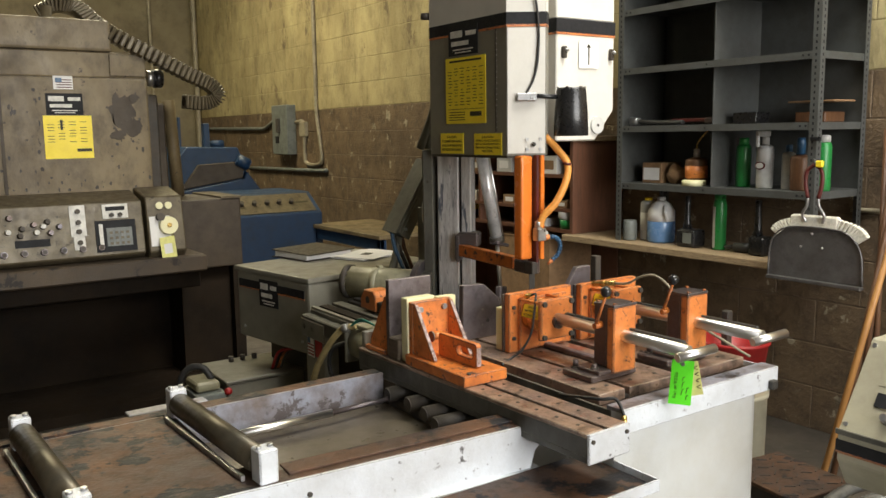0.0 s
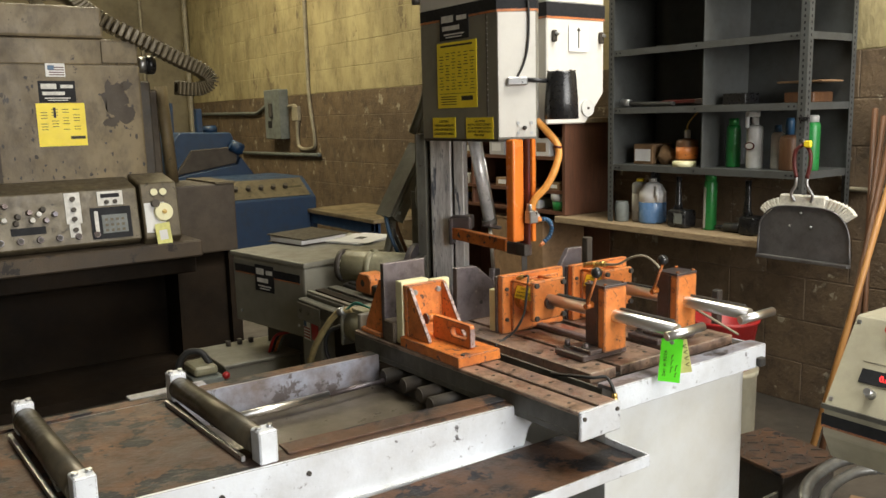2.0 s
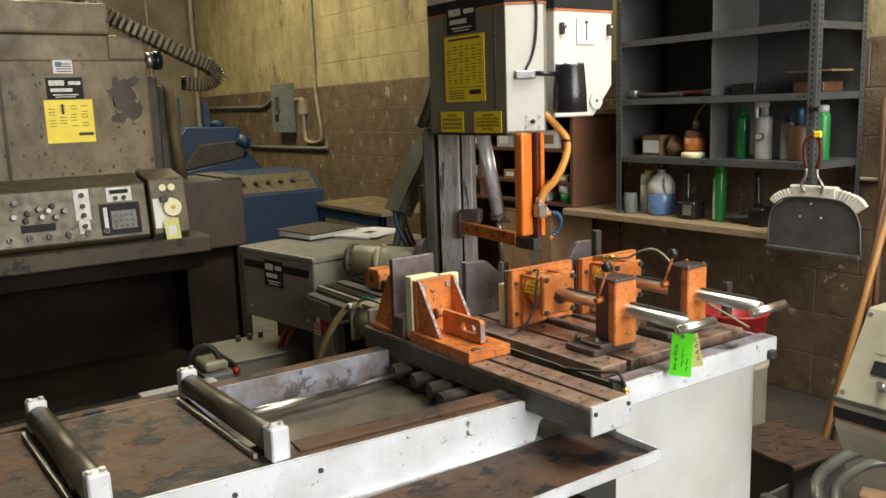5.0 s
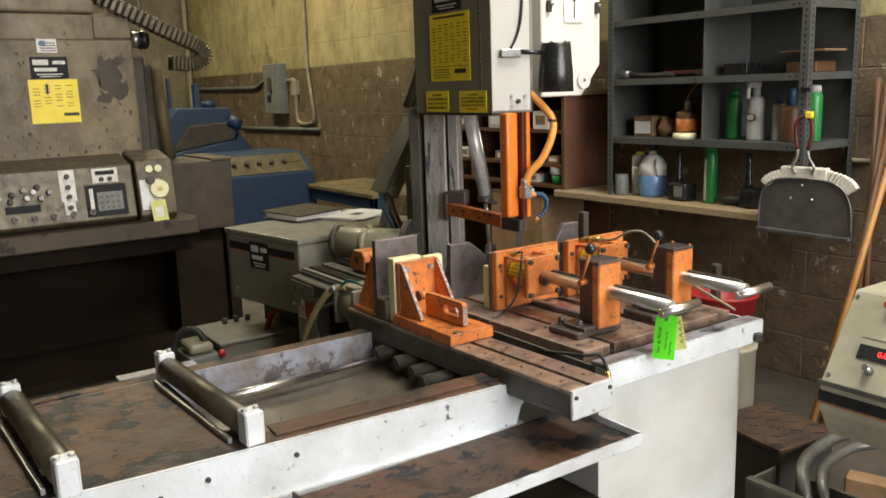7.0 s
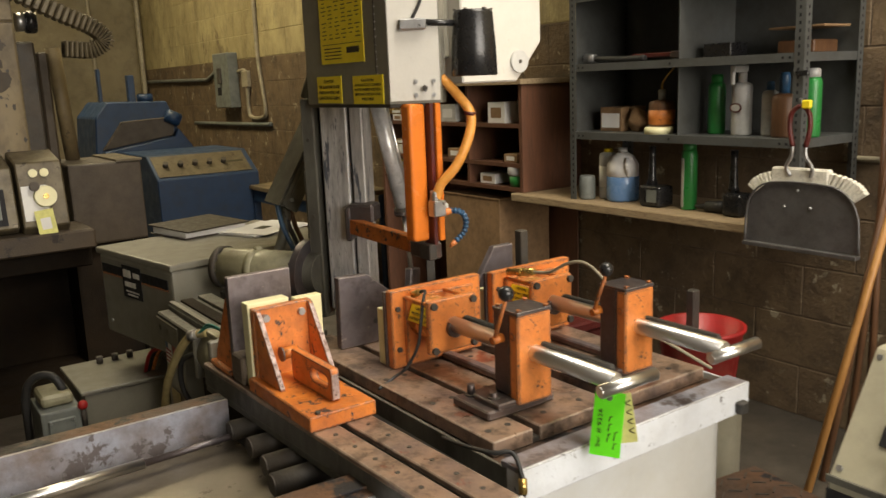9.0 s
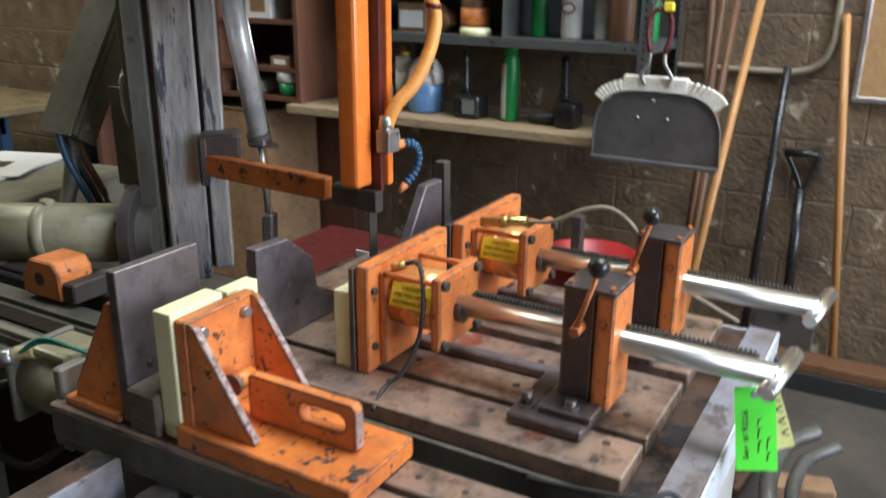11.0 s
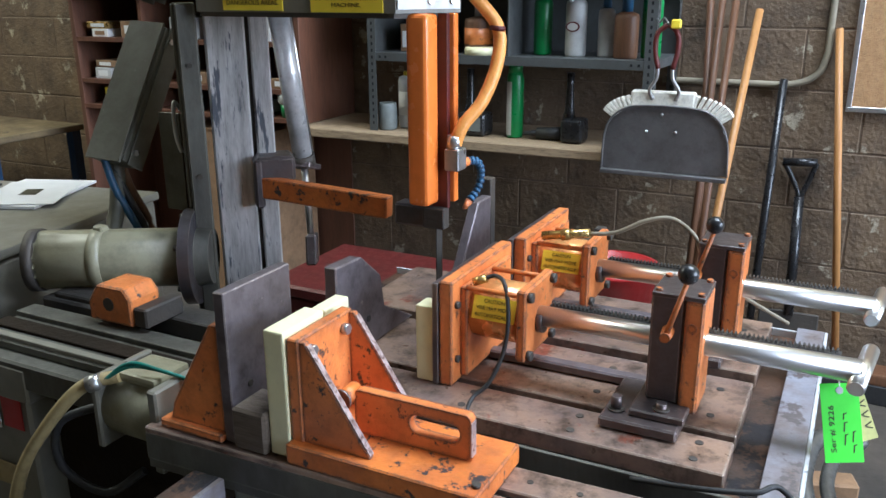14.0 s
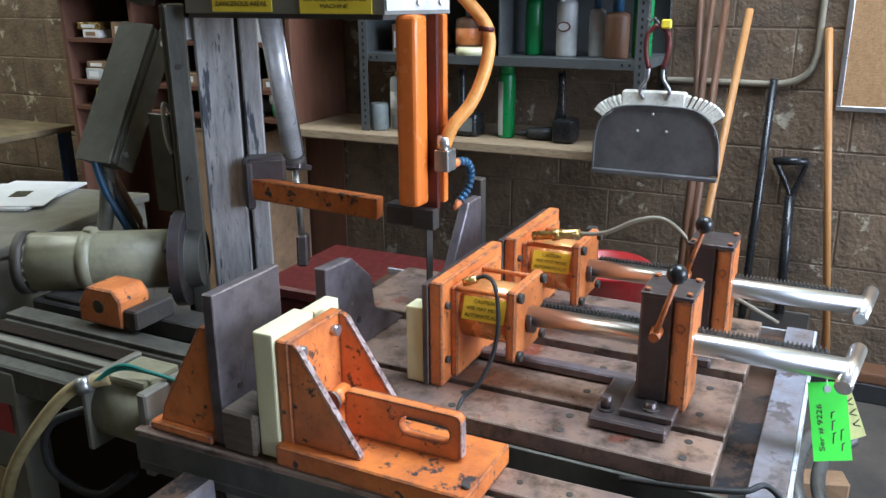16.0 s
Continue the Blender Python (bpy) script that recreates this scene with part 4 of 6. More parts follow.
# fixed jaws behind the blade line
fj = B()
prism(fj, [(0.935, 0.758), (0.938, 0.929), (1.015, 0.926), (1.075, 0.876), (1.086, 0.815), (1.19, 0.758)], 2.105, 2.128, "y", 0.002)
fixed1 = thing("fixed_jaw", "dark steel fixed jaw with a clipped corner", "vise jaw", (1.0, 2.11, 0.757), group="fixed jaws")
part("plate", fj, M_JAW, fixed1)
part("hole", frustum(B(), (1.03, 2.1055, 0.81), (1.03, 2.1035, 0.81), 0.006, seg=10), M_DARK, fixed1)
fj = B()
prism(fj, [(1.215, 0.758), (1.345, 0.952), (1.405, 0.952), (1.405, 0.758)], 2.04, 2.06, "y", 0.002)
fixed2 = thing("fixed_jaw", "grey steel fixed jaw with a long slanted edge", "vise jaw", (1.3, 2.05, 0.757), group="fixed jaws")
part("plate", fj, M_JAW, fixed2)
solo("dark_stop", box(B(), 1.45, 1.475, 2.06, 2.085, 0.755, 0.975, 0.002), M_DARK, "upright dark steel stop bar", "stop bar")
solo("metal_chips", box(B(), 1.10, 1.16, 2.14, 2.19, 0.757, 0.766, 0.004, 2), M_ORWORN, "rusty cutting chips on the table", "chips")

# ---- shuttle vise on its beam ----
SHUT = thing("shuttle_vise", "orange bar feed vise on a steel beam", "vise", (0.74, 1.9, 0.70))
BEAM = Matrix.Translation((0.674, 1.738, 0)) @ pose(0, 0, 0, 0, 0, 1.8)
for x0, x1 in ((0.0, 0.054), (0.068, 0.124)):
    rl2 = part("beam_rail", box(B(), x0, x1, -0.412, 0.52, 0.741, 0.752, 0.002, m=BEAM), M_TABLE, SHUT, "rust-brown beam rail")
    part("rail_web", box(B(), x0 + 0.001, x1 - 0.001, -0.412, 0.52, 0.7005, 0.741, m=BEAM), M_GREYD, SHUT, "grimy grey rail side")
    for k in range(6):
        q = BEAM @ Vector(((x0 + x1) / 2, -0.36 + 0.065 * k, 0.752))
        part("bolt_hole", frustum(B(), q, q + Z * 0.0012, 0.0045, seg=8), M_DARK, rl2)
part("beam_core", box(B(), 0.002, 0.122, -0.41, 0.52, 0.685, 0.70, 0.001, m=BEAM), M_GREYD, SHUT, "grey painted beam side")
part("beam_slot", box(B(), 0.054, 0.068, -0.405, 0.52, 0.70, 0.722, m=BEAM), M_DARK, SHUT)
part("beam_end", box(B(), 0.0, 0.128, -0.421, -0.4125, 0.684, 0.7515, 0.002, m=BEAM), M_WHITE, SHUT, "white painted end plate")
for x in (0.010, 0.115):
    q = BEAM @ Vector((x, -0.421, 0.735))
    part("end_bolt", frustum(B(), q, q - Y * 0.004, 0.005, seg=8), M_DARK, SHUT)
part("rear_plate", box(B(), 0.675, 0.818, 2.103, 2.121, 0.755, 0.975, 0.0015), M_JAW, SHUT, "blued steel back plate")
for x, z in ((0.715, 0.83), (0.775, 0.845)):
    part("plate_hole", frustum(B(), (x, 2.1032, z), (x, 2.1015, z), 0.005, seg=10), M_DARK, SHUT)
for x0 in (0.678, 0.800):
    gs = B()
    prism(gs, [(2.122, 0.925), (2.122, 0.765), (2.222, 0.765), (2.215, 0.79), (2.135, 0.925)], x0, x0 + 0.012, "x", 0.001)
    part("rear_gusset", gs, M_ORANGE, SHUT)
part("rear_foot", box(B(), 0.668, 0.822, 2.122, 2.235, 0.753, 0.766, 0.002), M_ORANGE, SHUT)
part("wood_block", box(B(), 0.668, 0.735, 2.045, 2.101, 0.753, 0.815, 0.004), M_OILWOOD, SHUT, "oily wooden packing block")
pads = B()
box(pads, 0.678, 0.770, 2.012, 2.044, 0.755, 0.935, 0.003, 2)
part("nylon_pad", pads, M_NYLON, SHUT, "cream nylon pad")
part("small_pad", box(B(), 0.79, 0.852, 2.025, 2.048, 0.80, 0.925, 0.003, 2), M_NYLON, SHUT)
part("jaw_plate", box(B(), 0.682, 0.812, 1.992, 2.011, 0.775, 0.927, 0.002), M_ORANGE, SHUT, "orange jaw bracket")
for x0 in (0.684, 0.800):
    gs = B()
    prism(gs, [(1.992, 0.925), (1.992, 0.782), (1.890, 0.782), (1.984, 0.925)], x0, x0 + 0.010, "x", 0.001)
    gst = part("gusset", gs, M_ORANGE, SHUT)
    part("worn_edge", box(B(), x0 + 0.0005, x0 + 0.0095, -0.0008, 0.0008, 0.003, 0.165, m=Matrix.Translation((0, 1.889, 0.784)) @ pose(0, 0, 0, -33.6)), M_SCUFF, gst, "bare scuffed edge")
part("foot", box(B(), 0.668, 0.806, 1.735, 2.012, 0.753, 0.782, 0.002), M_ORWORN, SHUT, "orange foot plate with heavily chipped corners")


def slotted(bm, x0, x1, y0, y1, z0, z1, r, sy0, sy1, sz0, sz1):
    """An upright plate with rounded corners and a round-ended slot through it."""
    n = 40
    outer, inner = [], []
    sr = (sz1 - sz0) / 2
    for i in range(n):
        a = 2 * math.pi * (i + 0.5) / n
        c, s = math.cos(a), math.sin(a)
        inner.append(((sy1 - sr if c > 0 else sy0 + sr) + sr * c, (sz0 + sz1) / 2 + sr * s))
        outer.append(((y1 - r if c > 0 else y0 + r) + r * c, (z1 - r if s > 0 else z0 + r) + r * s))
    rings = [[bm.verts.new((x, a, b)) for a, b in loop] for x in (x0, x1) for loop in (outer, inner)]
    fs = []
    for i in range(n):
        j = (i + 1) % n
        for p, q in ((0, 1), (3, 2), (2, 0), (1, 3)):
            fs.append(bm.faces.new((rings[p][i], rings[p][j], rings[q][j], rings[q][i])))
    bmesh.ops.recalc_face_normals(bm, faces=fs)
    return bm


hb = B()
slotted(hb, 0.736, 0.752, 1.774, 1.945, 0.7825, 0.846, 0.009, 1.789, 1.862, 0.803, 0.830)
part("handle", hb, M_ORANGE, SHUT, "flat orange handle with a long finger slot")
part("handle_tip", box(B(), 0.737, 0.751, 1.7728, 1.7745, 0.787, 0.836, 0.0004), M_SCUFF, SHUT)
part("pivot_bolt", frustum(B(), (0.755, 1.955, 0.835), (0.722, 1.955, 0.835), 0.012, seg=20), M_ORWORN, SHUT)
part("pivot_washer", frustum(B(), (0.722, 1.955, 0.835), (0.718, 1.955, 0.835), 0.015, seg=20), M_STEEL, SHUT)
for x in (0.706, 0.785):
    part("bolt", frustum(B(), (x, 1.992, 0.906), (x, 1.982, 0.906), 0.008, seg=6), M_ALU, SHUT)
part("foot_bolt", frustum(B(), (0.69, 1.745, 0.782), (0.69, 1.745, 0.787), 0.006, seg=6), M_DARK, SHUT)
ac = part("feed_cylinder", frustum(B(), (0.735, 2.262, 0.735), (0.735, 2.375, 0.735), 0.055, seg=32), M_MOTOR, SHUT, "grimy grey hydraulic cylinder")
part("cylinder_head", box(B(), 0.672, 0.798, 2.245, 2.263, 0.665, 0.80, 0.003), M_GREY, ac)
part("cylinder_end", box(B(), 0.676, 0.794, 2.372, 2.385, 0.675, 0.795, 0.003), M_GREY, ac)
part("terminal_box", box(B(), 0.70, 0.775, 2.275, 2.355, 0.785, 0.800, 0.006, 2), M_MOTOR, SHUT)
part("tan_hose", tube(B(), [(0.70, 2.345, 0.795), (0.675, 2.40, 0.775), (0.655, 2.47, 0.70), (0.645, 2.54, 0.60), (0.645, 2.60, 0.45), (0.65, 2.63, 0.30)], 0.0105, 10, 6), M_SLEEVE, SHUT, "tan cable sleeve")
part("sleeve_clip", frustum(B(), (0.672, 2.382, 0.784), (0.682, 2.365, 0.790), 0.013), M_ALU, SHUT)
for k in range(2):
    part("green_wire", tube(B(), [(0.685, 2.36, 0.792), (0.70, 2.32, 0.815 + 0.006 * k), (0.715, 2.27, 0.812), (0.735, 2.24 - 0.02 * k, 0.795)], 0.003, 6, 6), M_TEAL, SHUT)
part("loop_hose", tube(B(), [(0.70, 2.38, 0.74), (0.67, 2.46, 0.70), (0.67, 2.47, 0.62), (0.69, 2.40, 0.58), (0.72, 2.34, 0.62)], 0.007, 8, 6), M_RUBBER, SHUT)
cablet = thing("black_cable", "black cable lying across the beam and rim", "cable", (0.85, 1.45, 0.757))
part("line", tube(B(), [(0.862, 1.60, 0.735), (0.852, 1.54, 0.748), (0.848, 1.49, 0.758), (0.855, 1.445, 0.764), (0.875, 1.42, 0.766), (0.865, 1.385, 0.735), (0.86, 1.38, 0.70)], 0.004, 8, 6), M_RUBBER, cablet)
part("plug", frustum(B(), (0.866, 1.387, 0.738), (0.861, 1.380, 0.715), 0.007, seg=8), M_BRASS, cablet)
tag = thing("inventory_tag", "fluorescent green paper tag wired to the vise handle", "tag", (1.0, 1.34, 0.84))
TU, TV = Vector((0.45, -0.89, 0.02)).normalized(), Vector((0.46, -0.04, 0.88)).normalized()
TV = (TV - TU * TV.dot(TU)).normalized()
TC = Vector((1.030, 1.360, 0.793))
part("green_card", sheet(B(), TC, TU, TV, 0.052, 0.105, 0.0006), M_GREEN, tag)
part("yellow_card", sheet(B(), TC + TU * 0.02 - TU.cross(TV) * 0.008 + TV * 0.012, (TU + TV * 0.25).normalized(), (TV - TU * 0.25).normalized(), 0.045, 0.08, 0.0006), M_CARD, tag, "pale yellow card behind the green one")
YU, YV = (TU + TV * 0.25).normalized(), (TV - TU * 0.25).normalized()
YC = TC + TU * 0.02 - TU.cross(TV) * 0.008 + TV * 0.012 + TU.cross(TV) * 0.0008
for k in range(4):
    part("pen_mark", sheet(B(), YC + YU * 0.015 + YV * (0.026 - 0.015 * k), (YU + YV * 0.4).normalized(), (YV - YU * 0.4).normalized(), 0.011, 0.0018, 0.0003), M_INK, tag)
    part("pen_mark", sheet(B(), YC + YU * 0.015 + YV * (0.021 - 0.015 * k), (YU - YV * 0.5).normalized(), (YV + YU * 0.5).normalized(), 0.009, 0.0016, 0.0003), M_INK, tag)
part("wire", tube(B(), [TC + TV * 0.045, TC + TV * 0.06 + TU * 0.004, (1.056, 1.346, 0.852), (1.060, 1.345, 0.862)], 0.0012, 6, 5), M_ALU, tag)
part("eyelet", frustum(B(), TC + TV * 0.043 + TU.cross(TV) * 0.0004, TC + TV * 0.043 + TU.cross(TV) * 0.0016, 0.005, seg=16), M_ALU, tag)
words("lettering", "Ser # 9226", TC - TU * 0.013 - TV * 0.008 + TU.cross(TV) * 0.0008, TV, -TU, 0.0075, M_INK, tag, 0.062)
for du, a, b in ((0.003, -0.030, -0.016), (0.003, -0.012, 0.0), (0.003, 0.004, 0.012), (0.014, -0.04, -0.03), (0.014, -0.026, -0.012)):
    part("pen_mark", sheet(B(), TC + TU * du + TV * (a + b) / 2 + TU.cross(TV) * 0.0007, (TV + TU * 0.15).normalized(), (-TU + TV * 0.15).normalized(), b - a, 0.0016, 0.0003), M_INK, tag)
    part("pen_mark", sheet(B(), TC + TU * (du + 0.002) + TV * b + TU.cross(TV) * 0.0007, (TV * 0.3 + TU).normalized(), (TU * 0.3 - TV).normalized() * -1, 0.005, 0.0014, 0.0003), M_INK, tag)

# ---- roller conveyor feeding the saw ----
CONV = thing("roller_conveyor", "white-railed roller conveyor with rusty deck plates", "conveyor", (-0.4, 1.82, 0))
RM = Matrix.Translation((0.1, 1.572, 0)) @ pose(0, 0, 0, 0, 0, -3.4) @ Matrix.Translation((-0.1, -1.54, 0))
nr = B()
prism(nr, [(-1.7, 0.612), (-1.7, 0.718), (0.69, 0.708), (0.755, 0.672), (0.725, 0.645), (0.71, 0.60)], 1.536, 1.544, "y")
bmesh.ops.transform(nr, matrix=RM, verts=nr.verts)
part("near_rail", nr, M_WHITE, CONV, "chipped white channel rail")
part("near_flange", box(B(), -1.7, 0.69, 1.544, 1.602, 0.700, 0.711, 0.002, m=RM), M_RUST, CONV, "rusty rail flange")
part("near_lip", box(B(), -1.7, 0.735, 1.522, 1.60, 0.590, 0.604, 0.002, m=RM), M_WHITE, CONV, "chipped white lower flange")
for x in (0.28, 0.58):
    part("lip_gusset", box(B(), x, x + 0.012, 1.50, 1.56, 0.575, 0.590, 0.001, m=RM), M_WHITE, CONV)
for x, z in ((-0.30, 0.655), (-0.11, 0.66), (-0.02, 0.672), (0.16, 0.675)):
    q = Vector((x, 1.536, z))
    part("rail_bolt", frustum(B(), RM @ q, RM @ (q - Y * 0.004), 0.0055, seg=10), M_DARK, CONV)
part("far_rail", box(B(), -1.7, 0.655, 2.112, 2.120, 0.60, 0.708), M_RIM, CONV, "white far rail with brown stains")
part("far_flange", box(B(), -1.7, 0.655, 2.12, 2.165, 0.699, 0.709, 0.002), M_RUST, CONV)
part("side_strip", box(B(), -0.03, 0.17, 2.185, 2.225, 0.694, 0.704, 0.002), M_RIM, CONV, "pale bare metal strip")
part("deck_plate", box(B(), -0.235, 0.055, 1.63, 2.112, 0.700, 0.710, 0.001), M_RUST, CONV, "rust-stained deck plate")
part("deck_plate", box(B(), -1.7, -0.285, 1.63, 2.112, 0.700, 0.710, 0.001), M_RUST, CONV, "rust-stained deck plate")
part("deck_back", box(B(), -1.7, -0.13, 2.122, 2.15, 0.710, 0.714), M_RUST, CONV)
part("deck_edge", box(B(), -1.7, 0.09, 1.58, 1.66, 0.6995, 0.7093, 0.001, m=RM), M_RUST, CONV)
part("trough", box(B(), 0.06, 0.72, 1.602, 2.112, 0.608, 0.618), M_OILPAN, CONV, "brown oily trough floor")
part("inner_bar", box(B(), 0.12, 0.70, 1.66, 1.69, 0.618, 0.672, 0.003), M_STEEL, CONV)
part("inner_plate", box(B(), 0.13, 0.69, 1.565, 1.62, 0.7115, 0.717, 0.001, m=RM), M_RUST, CONV, "brown steel top strip")
part("chrome_rod", frustum(B(), (0.12, 2.030, 0.652), (0.45, 2.036, 0.652), 0.0105, seg=20), M_CHROME, CONV, "bright chrome piston rod")
part("rod_sleeve", frustum(B(), (0.45, 2.036, 0.652), (0.70, 2.05, 0.652), 0.007, seg=16), M_STEEL, CONV)
for k, (y, x0) in enumerate(((2.05, 0.63), (1.945, 0.63), (1.85, 0.62), (1.77, 0.60))):
    part("stub_roller", frustum(B(), (x0, y, 0.662), (x0 + 0.15, y - 0.005, 0.662), 0.022, seg=14, bev=0.003), M_DARK, CONV, "short black roller")
part("stub_bracket", box(B(), 0.66, 0.69, 1.70, 2.10, 0.60, 0.645, 0.003), M_DARK, CONV)
for x in (0.083, -0.26):
    rm = Matrix.Translation((x, 1.60, 0)) @ pose(0, 0, 0, 0, 0, 2.4)
    part("roller", frustum(B(), rm @ Vector((0, 0.023, 0.744)), rm @ Vector((0, 0.475, 0.744)), 0.027, seg=28, bev=0.002), M_ROLL, CONV, "dull steel roller")
    for y0, y1 in ((-0.021, 0.021), (0.477, 0.515)):
        bk = part("bearing_block", box(B(), -0.02, 0.02, y0, y1, 0.710, 0.780, 0.003, m=rm), M_WHITE, CONV, "white painted bearing block")
        for dx in (-0.012, 0.012):
            q = rm @ Vector((dx, (y0 + y1) / 2, 0.780))
            part("bearing_screw", frustum(B(), q, q + Z * 0.006, 0.006, seg=8), M_ALU, bk)
    part("roller_angle", box(B(), -0.040, -0.032, 0.025, 0.47, 0.7105, 0.722, m=rm), M_ALU, CONV)
part("conveyor_cabinet", box(B(), -1.7, 0.425, 1.60, 2.02, 0.0, 0.575, 0.006, m=RM), M_CAB, CONV, "cream sheet steel conveyor base")
part("cabinet_trim", box(B(), -1.7, 0.425, 1.575, 1.60, 0.545, 0.578, 0.002, m=RM), M_GREY, CONV)
tr = thing("chip_tray", "rust-stained sheet metal tray with a white rim", "tray", (0.5, 1.37, 0.62))
part("pan", box(B(), 0.130, 0.862, 1.285, 1.52, 0.600, 0.606), M_RUST, tr, "rusty tray floor")
part("front_rim", box(B(), 0.125, 0.868, 1.280, 1.285, 0.594, 0.622, 0.001), M_WHITE, tr)
part("side_rim", box(B(), 0.863, 0.868, 1.285, 1.415, 0.596, 0.622), M_WHITE, tr)
part("side_rim", box(B(), 0.125, 0.130, 1.285, 1.52, 0.596, 0.622), M_RUST, tr)
part("bracket", box(B(), 0.60, 0.868, 1.43, 1.52, 0.54, 0.600), M_DARK, tr)
lt2 = thing("lower_shelf", "low sheet metal shelf with a bright edge", "shelf", (0.72, 1.4, 0.40))
# Shade inside the opening is put into the pan's black colour.
part("pan", box(B(), 0.60, 0.874, 1.305, 1.62, 0.400, 0.406), M_SHADE, lt2, "shelf floor coloured black for the shade inside")
part("rim", box(B(), 0.60, 0.81, 1.297, 1.303, 0.390, 0.418, 0.001), M_WHITE, lt2)
part("post", box(B(), 0.84, 0.872, 1.42, 1.45, 0.0, 0.40, 0.002), M_GREY, lt2)
stp = thing("grate_step", "dark metal step with a slotted tread", "step", (0.62, 1.75, 0))
part("tread", box(B(), 0.43, 0.80, 1.58, 1.92, 0.262, 0.280, 0.003), M_RUST, stp)
for k in range(7):
    part("slot", box(B(), 0.46 + 0.045 * k, 0.475 + 0.045 * k, 1.62, 1.86, 0.2805, 0.2825), M_DARK, stp)
part("riser", box(B(), 0.43, 0.80, 1.60, 1.90, 0.0, 0.262, 0.004), M_CAB, stp)

# ---- hydraulic power cabinet and pump box behind the conveyor ----
PC = thing("power_cabinet", "grey machine cabinet with a black and orange stripe", "cabinet", (1.15, 3.2, 0.3))
PM = Matrix.Translation((0.785, 2.856, 0)) @ pose(0, 0, 0, 0, 0, 10)
part("housing", box(B(), 0.0, 0.62, 0.0, 0.50, 0.575, 0.845, 0.012, 2, m=PM), M_GREY, PC)
part("lid", box(B(), -0.008, 0.628, -0.008, 0.508, 0.845, 0.866, 0.006, 2, m=PM), M_GREY, PC, "oil-stained flat lid")
part("stripe", box(B(), -0.0025, 0.0, 0.03, 0.48, 0.785, 0.815, m=PM), M_LABELK, PC)
part("stripe_line", box(B(), -0.0025, 0.0, 0.03, 0.48, 0.779, 0.785, m=PM), M_ORANGE, PC)
part("stand", box(B(), 0.12, 0.58, 0.10, 0.46, 0.0, 0.575, 0.005, m=PM), M_DARK, PC)
um, cm = PM.to_3x3() @ -Y, PM @ Vector((-0.003, 0.265, 0.775))
maker_plate(cm, um, Z, 0.13, 0.105, PC)
for yy in (0.05, 0.45):
    part("screw", frustum(B(), PM @ Vector((0, yy, 0.62)), PM @ Vector((-0.004, yy, 0.62)), 0.006, seg=8), M_ALU, PC)
bind = thing("binder", "dark brown ring binder lying on the cabinet", "binder", (1.05, 3.36, 0.866))
part("lower_cover", box(B(), -0.13, 0.13, -0.12, 0.12, 0.0, 0.004, 0.001, m=pose(1.05, 3.36, 0.868, 0, 0, 12)), M_BINDER, bind)
part("page_block", box(B(), -0.12, 0.12, -0.11, 0.11, 0.0, 0.022, 0.001, m=pose(1.05, 3.36, 0.872, 0, 0, 12)), M_PAPER, bind)
part("upper_cover", box(B(), -0.13, 0.13, -0.12, 0.12, 0.0, 0.005, 0.001, m=pose(1.05, 3.36, 0.895, 2, 0, 16)), M_BINDER, bind)
pap = thing("papers", "white printed papers lying on the cabinet lid", "papers", (1.23, 3.2, 0.866))
part("sheet", box(B(), -0.14, 0.14, -0.10, 0.10, 0.0, 0.006, m=pose(1.235, 3.22, 0.868, 0, 0, 20)), M_PAPER, pap)
part("top_sheet", box(B(), -0.12, 0.12, -0.09, 0.09, 0.0, 0.002, m=pose(1.225, 3.20, 0.8755, 1, 0, 33)), M_PAPER, pap)
part("picture", box(B(), -0.03, 0.03, -0.02, 0.02, 0.0, 0.0005, m=pose(1.225, 3.20, 0.8782, 1, 0, 33)), M_INK, pap)
HY = thing("pump_unit", "grey hydraulic pump box on the floor", "pump box", (0.78, 3.2, 0))
part("box", box(B(), 0.55, 0.95, 3.10, 3.40, 0.0, 0.45, 0.008, 2), M_GREY, HY)
part("lid", box(B(), 0.54, 0.96, 3.09, 3.41, 0.45, 0.462, 0.003), M_GREY, HY)
for k in range(3):
    part("lid_fitting", frustum(B(), (0.66 + 0.05 * k, 3.36, 0.462), (0.66 + 0.05 * k, 3.36, 0.485), 0.011, seg=8), M_DARK, HY)
part("red_knob", ball(B(), (0.535, 3.06, 0.435), 0.015), M_RED, HY)
part("knob_stem", frustum(B(), (0.535, 3.06, 0.36), (0.535, 3.06, 0.425), 0.008), M_DARK, HY)
for k in range(4):
    part("cable", tube(B(), [(0.755 + 0.012 * k, 3.16, 0.46), (0.77 + 0.014 * k, 3.13, 0.53), (0.80 + 0.016 * k, 3.09, 0.55), (0.87 + 0.02 * k, 3.04, 0.56 - 0.01 * k)], 0.006, 8, 6), (M_RED, M_RUBBER, M_ORANGE, M_EBOX)[k], HY)
JB = thing("junction_box", "small grey junction box with a domed lid and black cable", "junction box", (0.475, 3.1, 0))
part("body", box(B(), 0.415, 0.53, 3.06, 3.24, 0.30, 0.435, 0.008, 2), M_EBOX, JB)
part("dome", box(B(), 0.425, 0.52, 3.09, 3.23, 0.435, 0.475, 0.02, 3), M_MOTOR, JB)
part("stand", box(B(), 0.425, 0.52, 3.07, 3.23, 0.0, 0.30, 0.004), M_GREY, JB)
part("front_plate", box(B(), 0.432, 0.51, 3.052, 3.06, 0.335, 0.41, 0.004), M_EBOX, JB)
for x in (0.44, 0.502):
    for z in (0.343, 0.402):
        part("plate_screw", frustum(B(), (x, 3.052, z), (x, 3.049, z), 0.004, seg=8), M_ALU, JB)
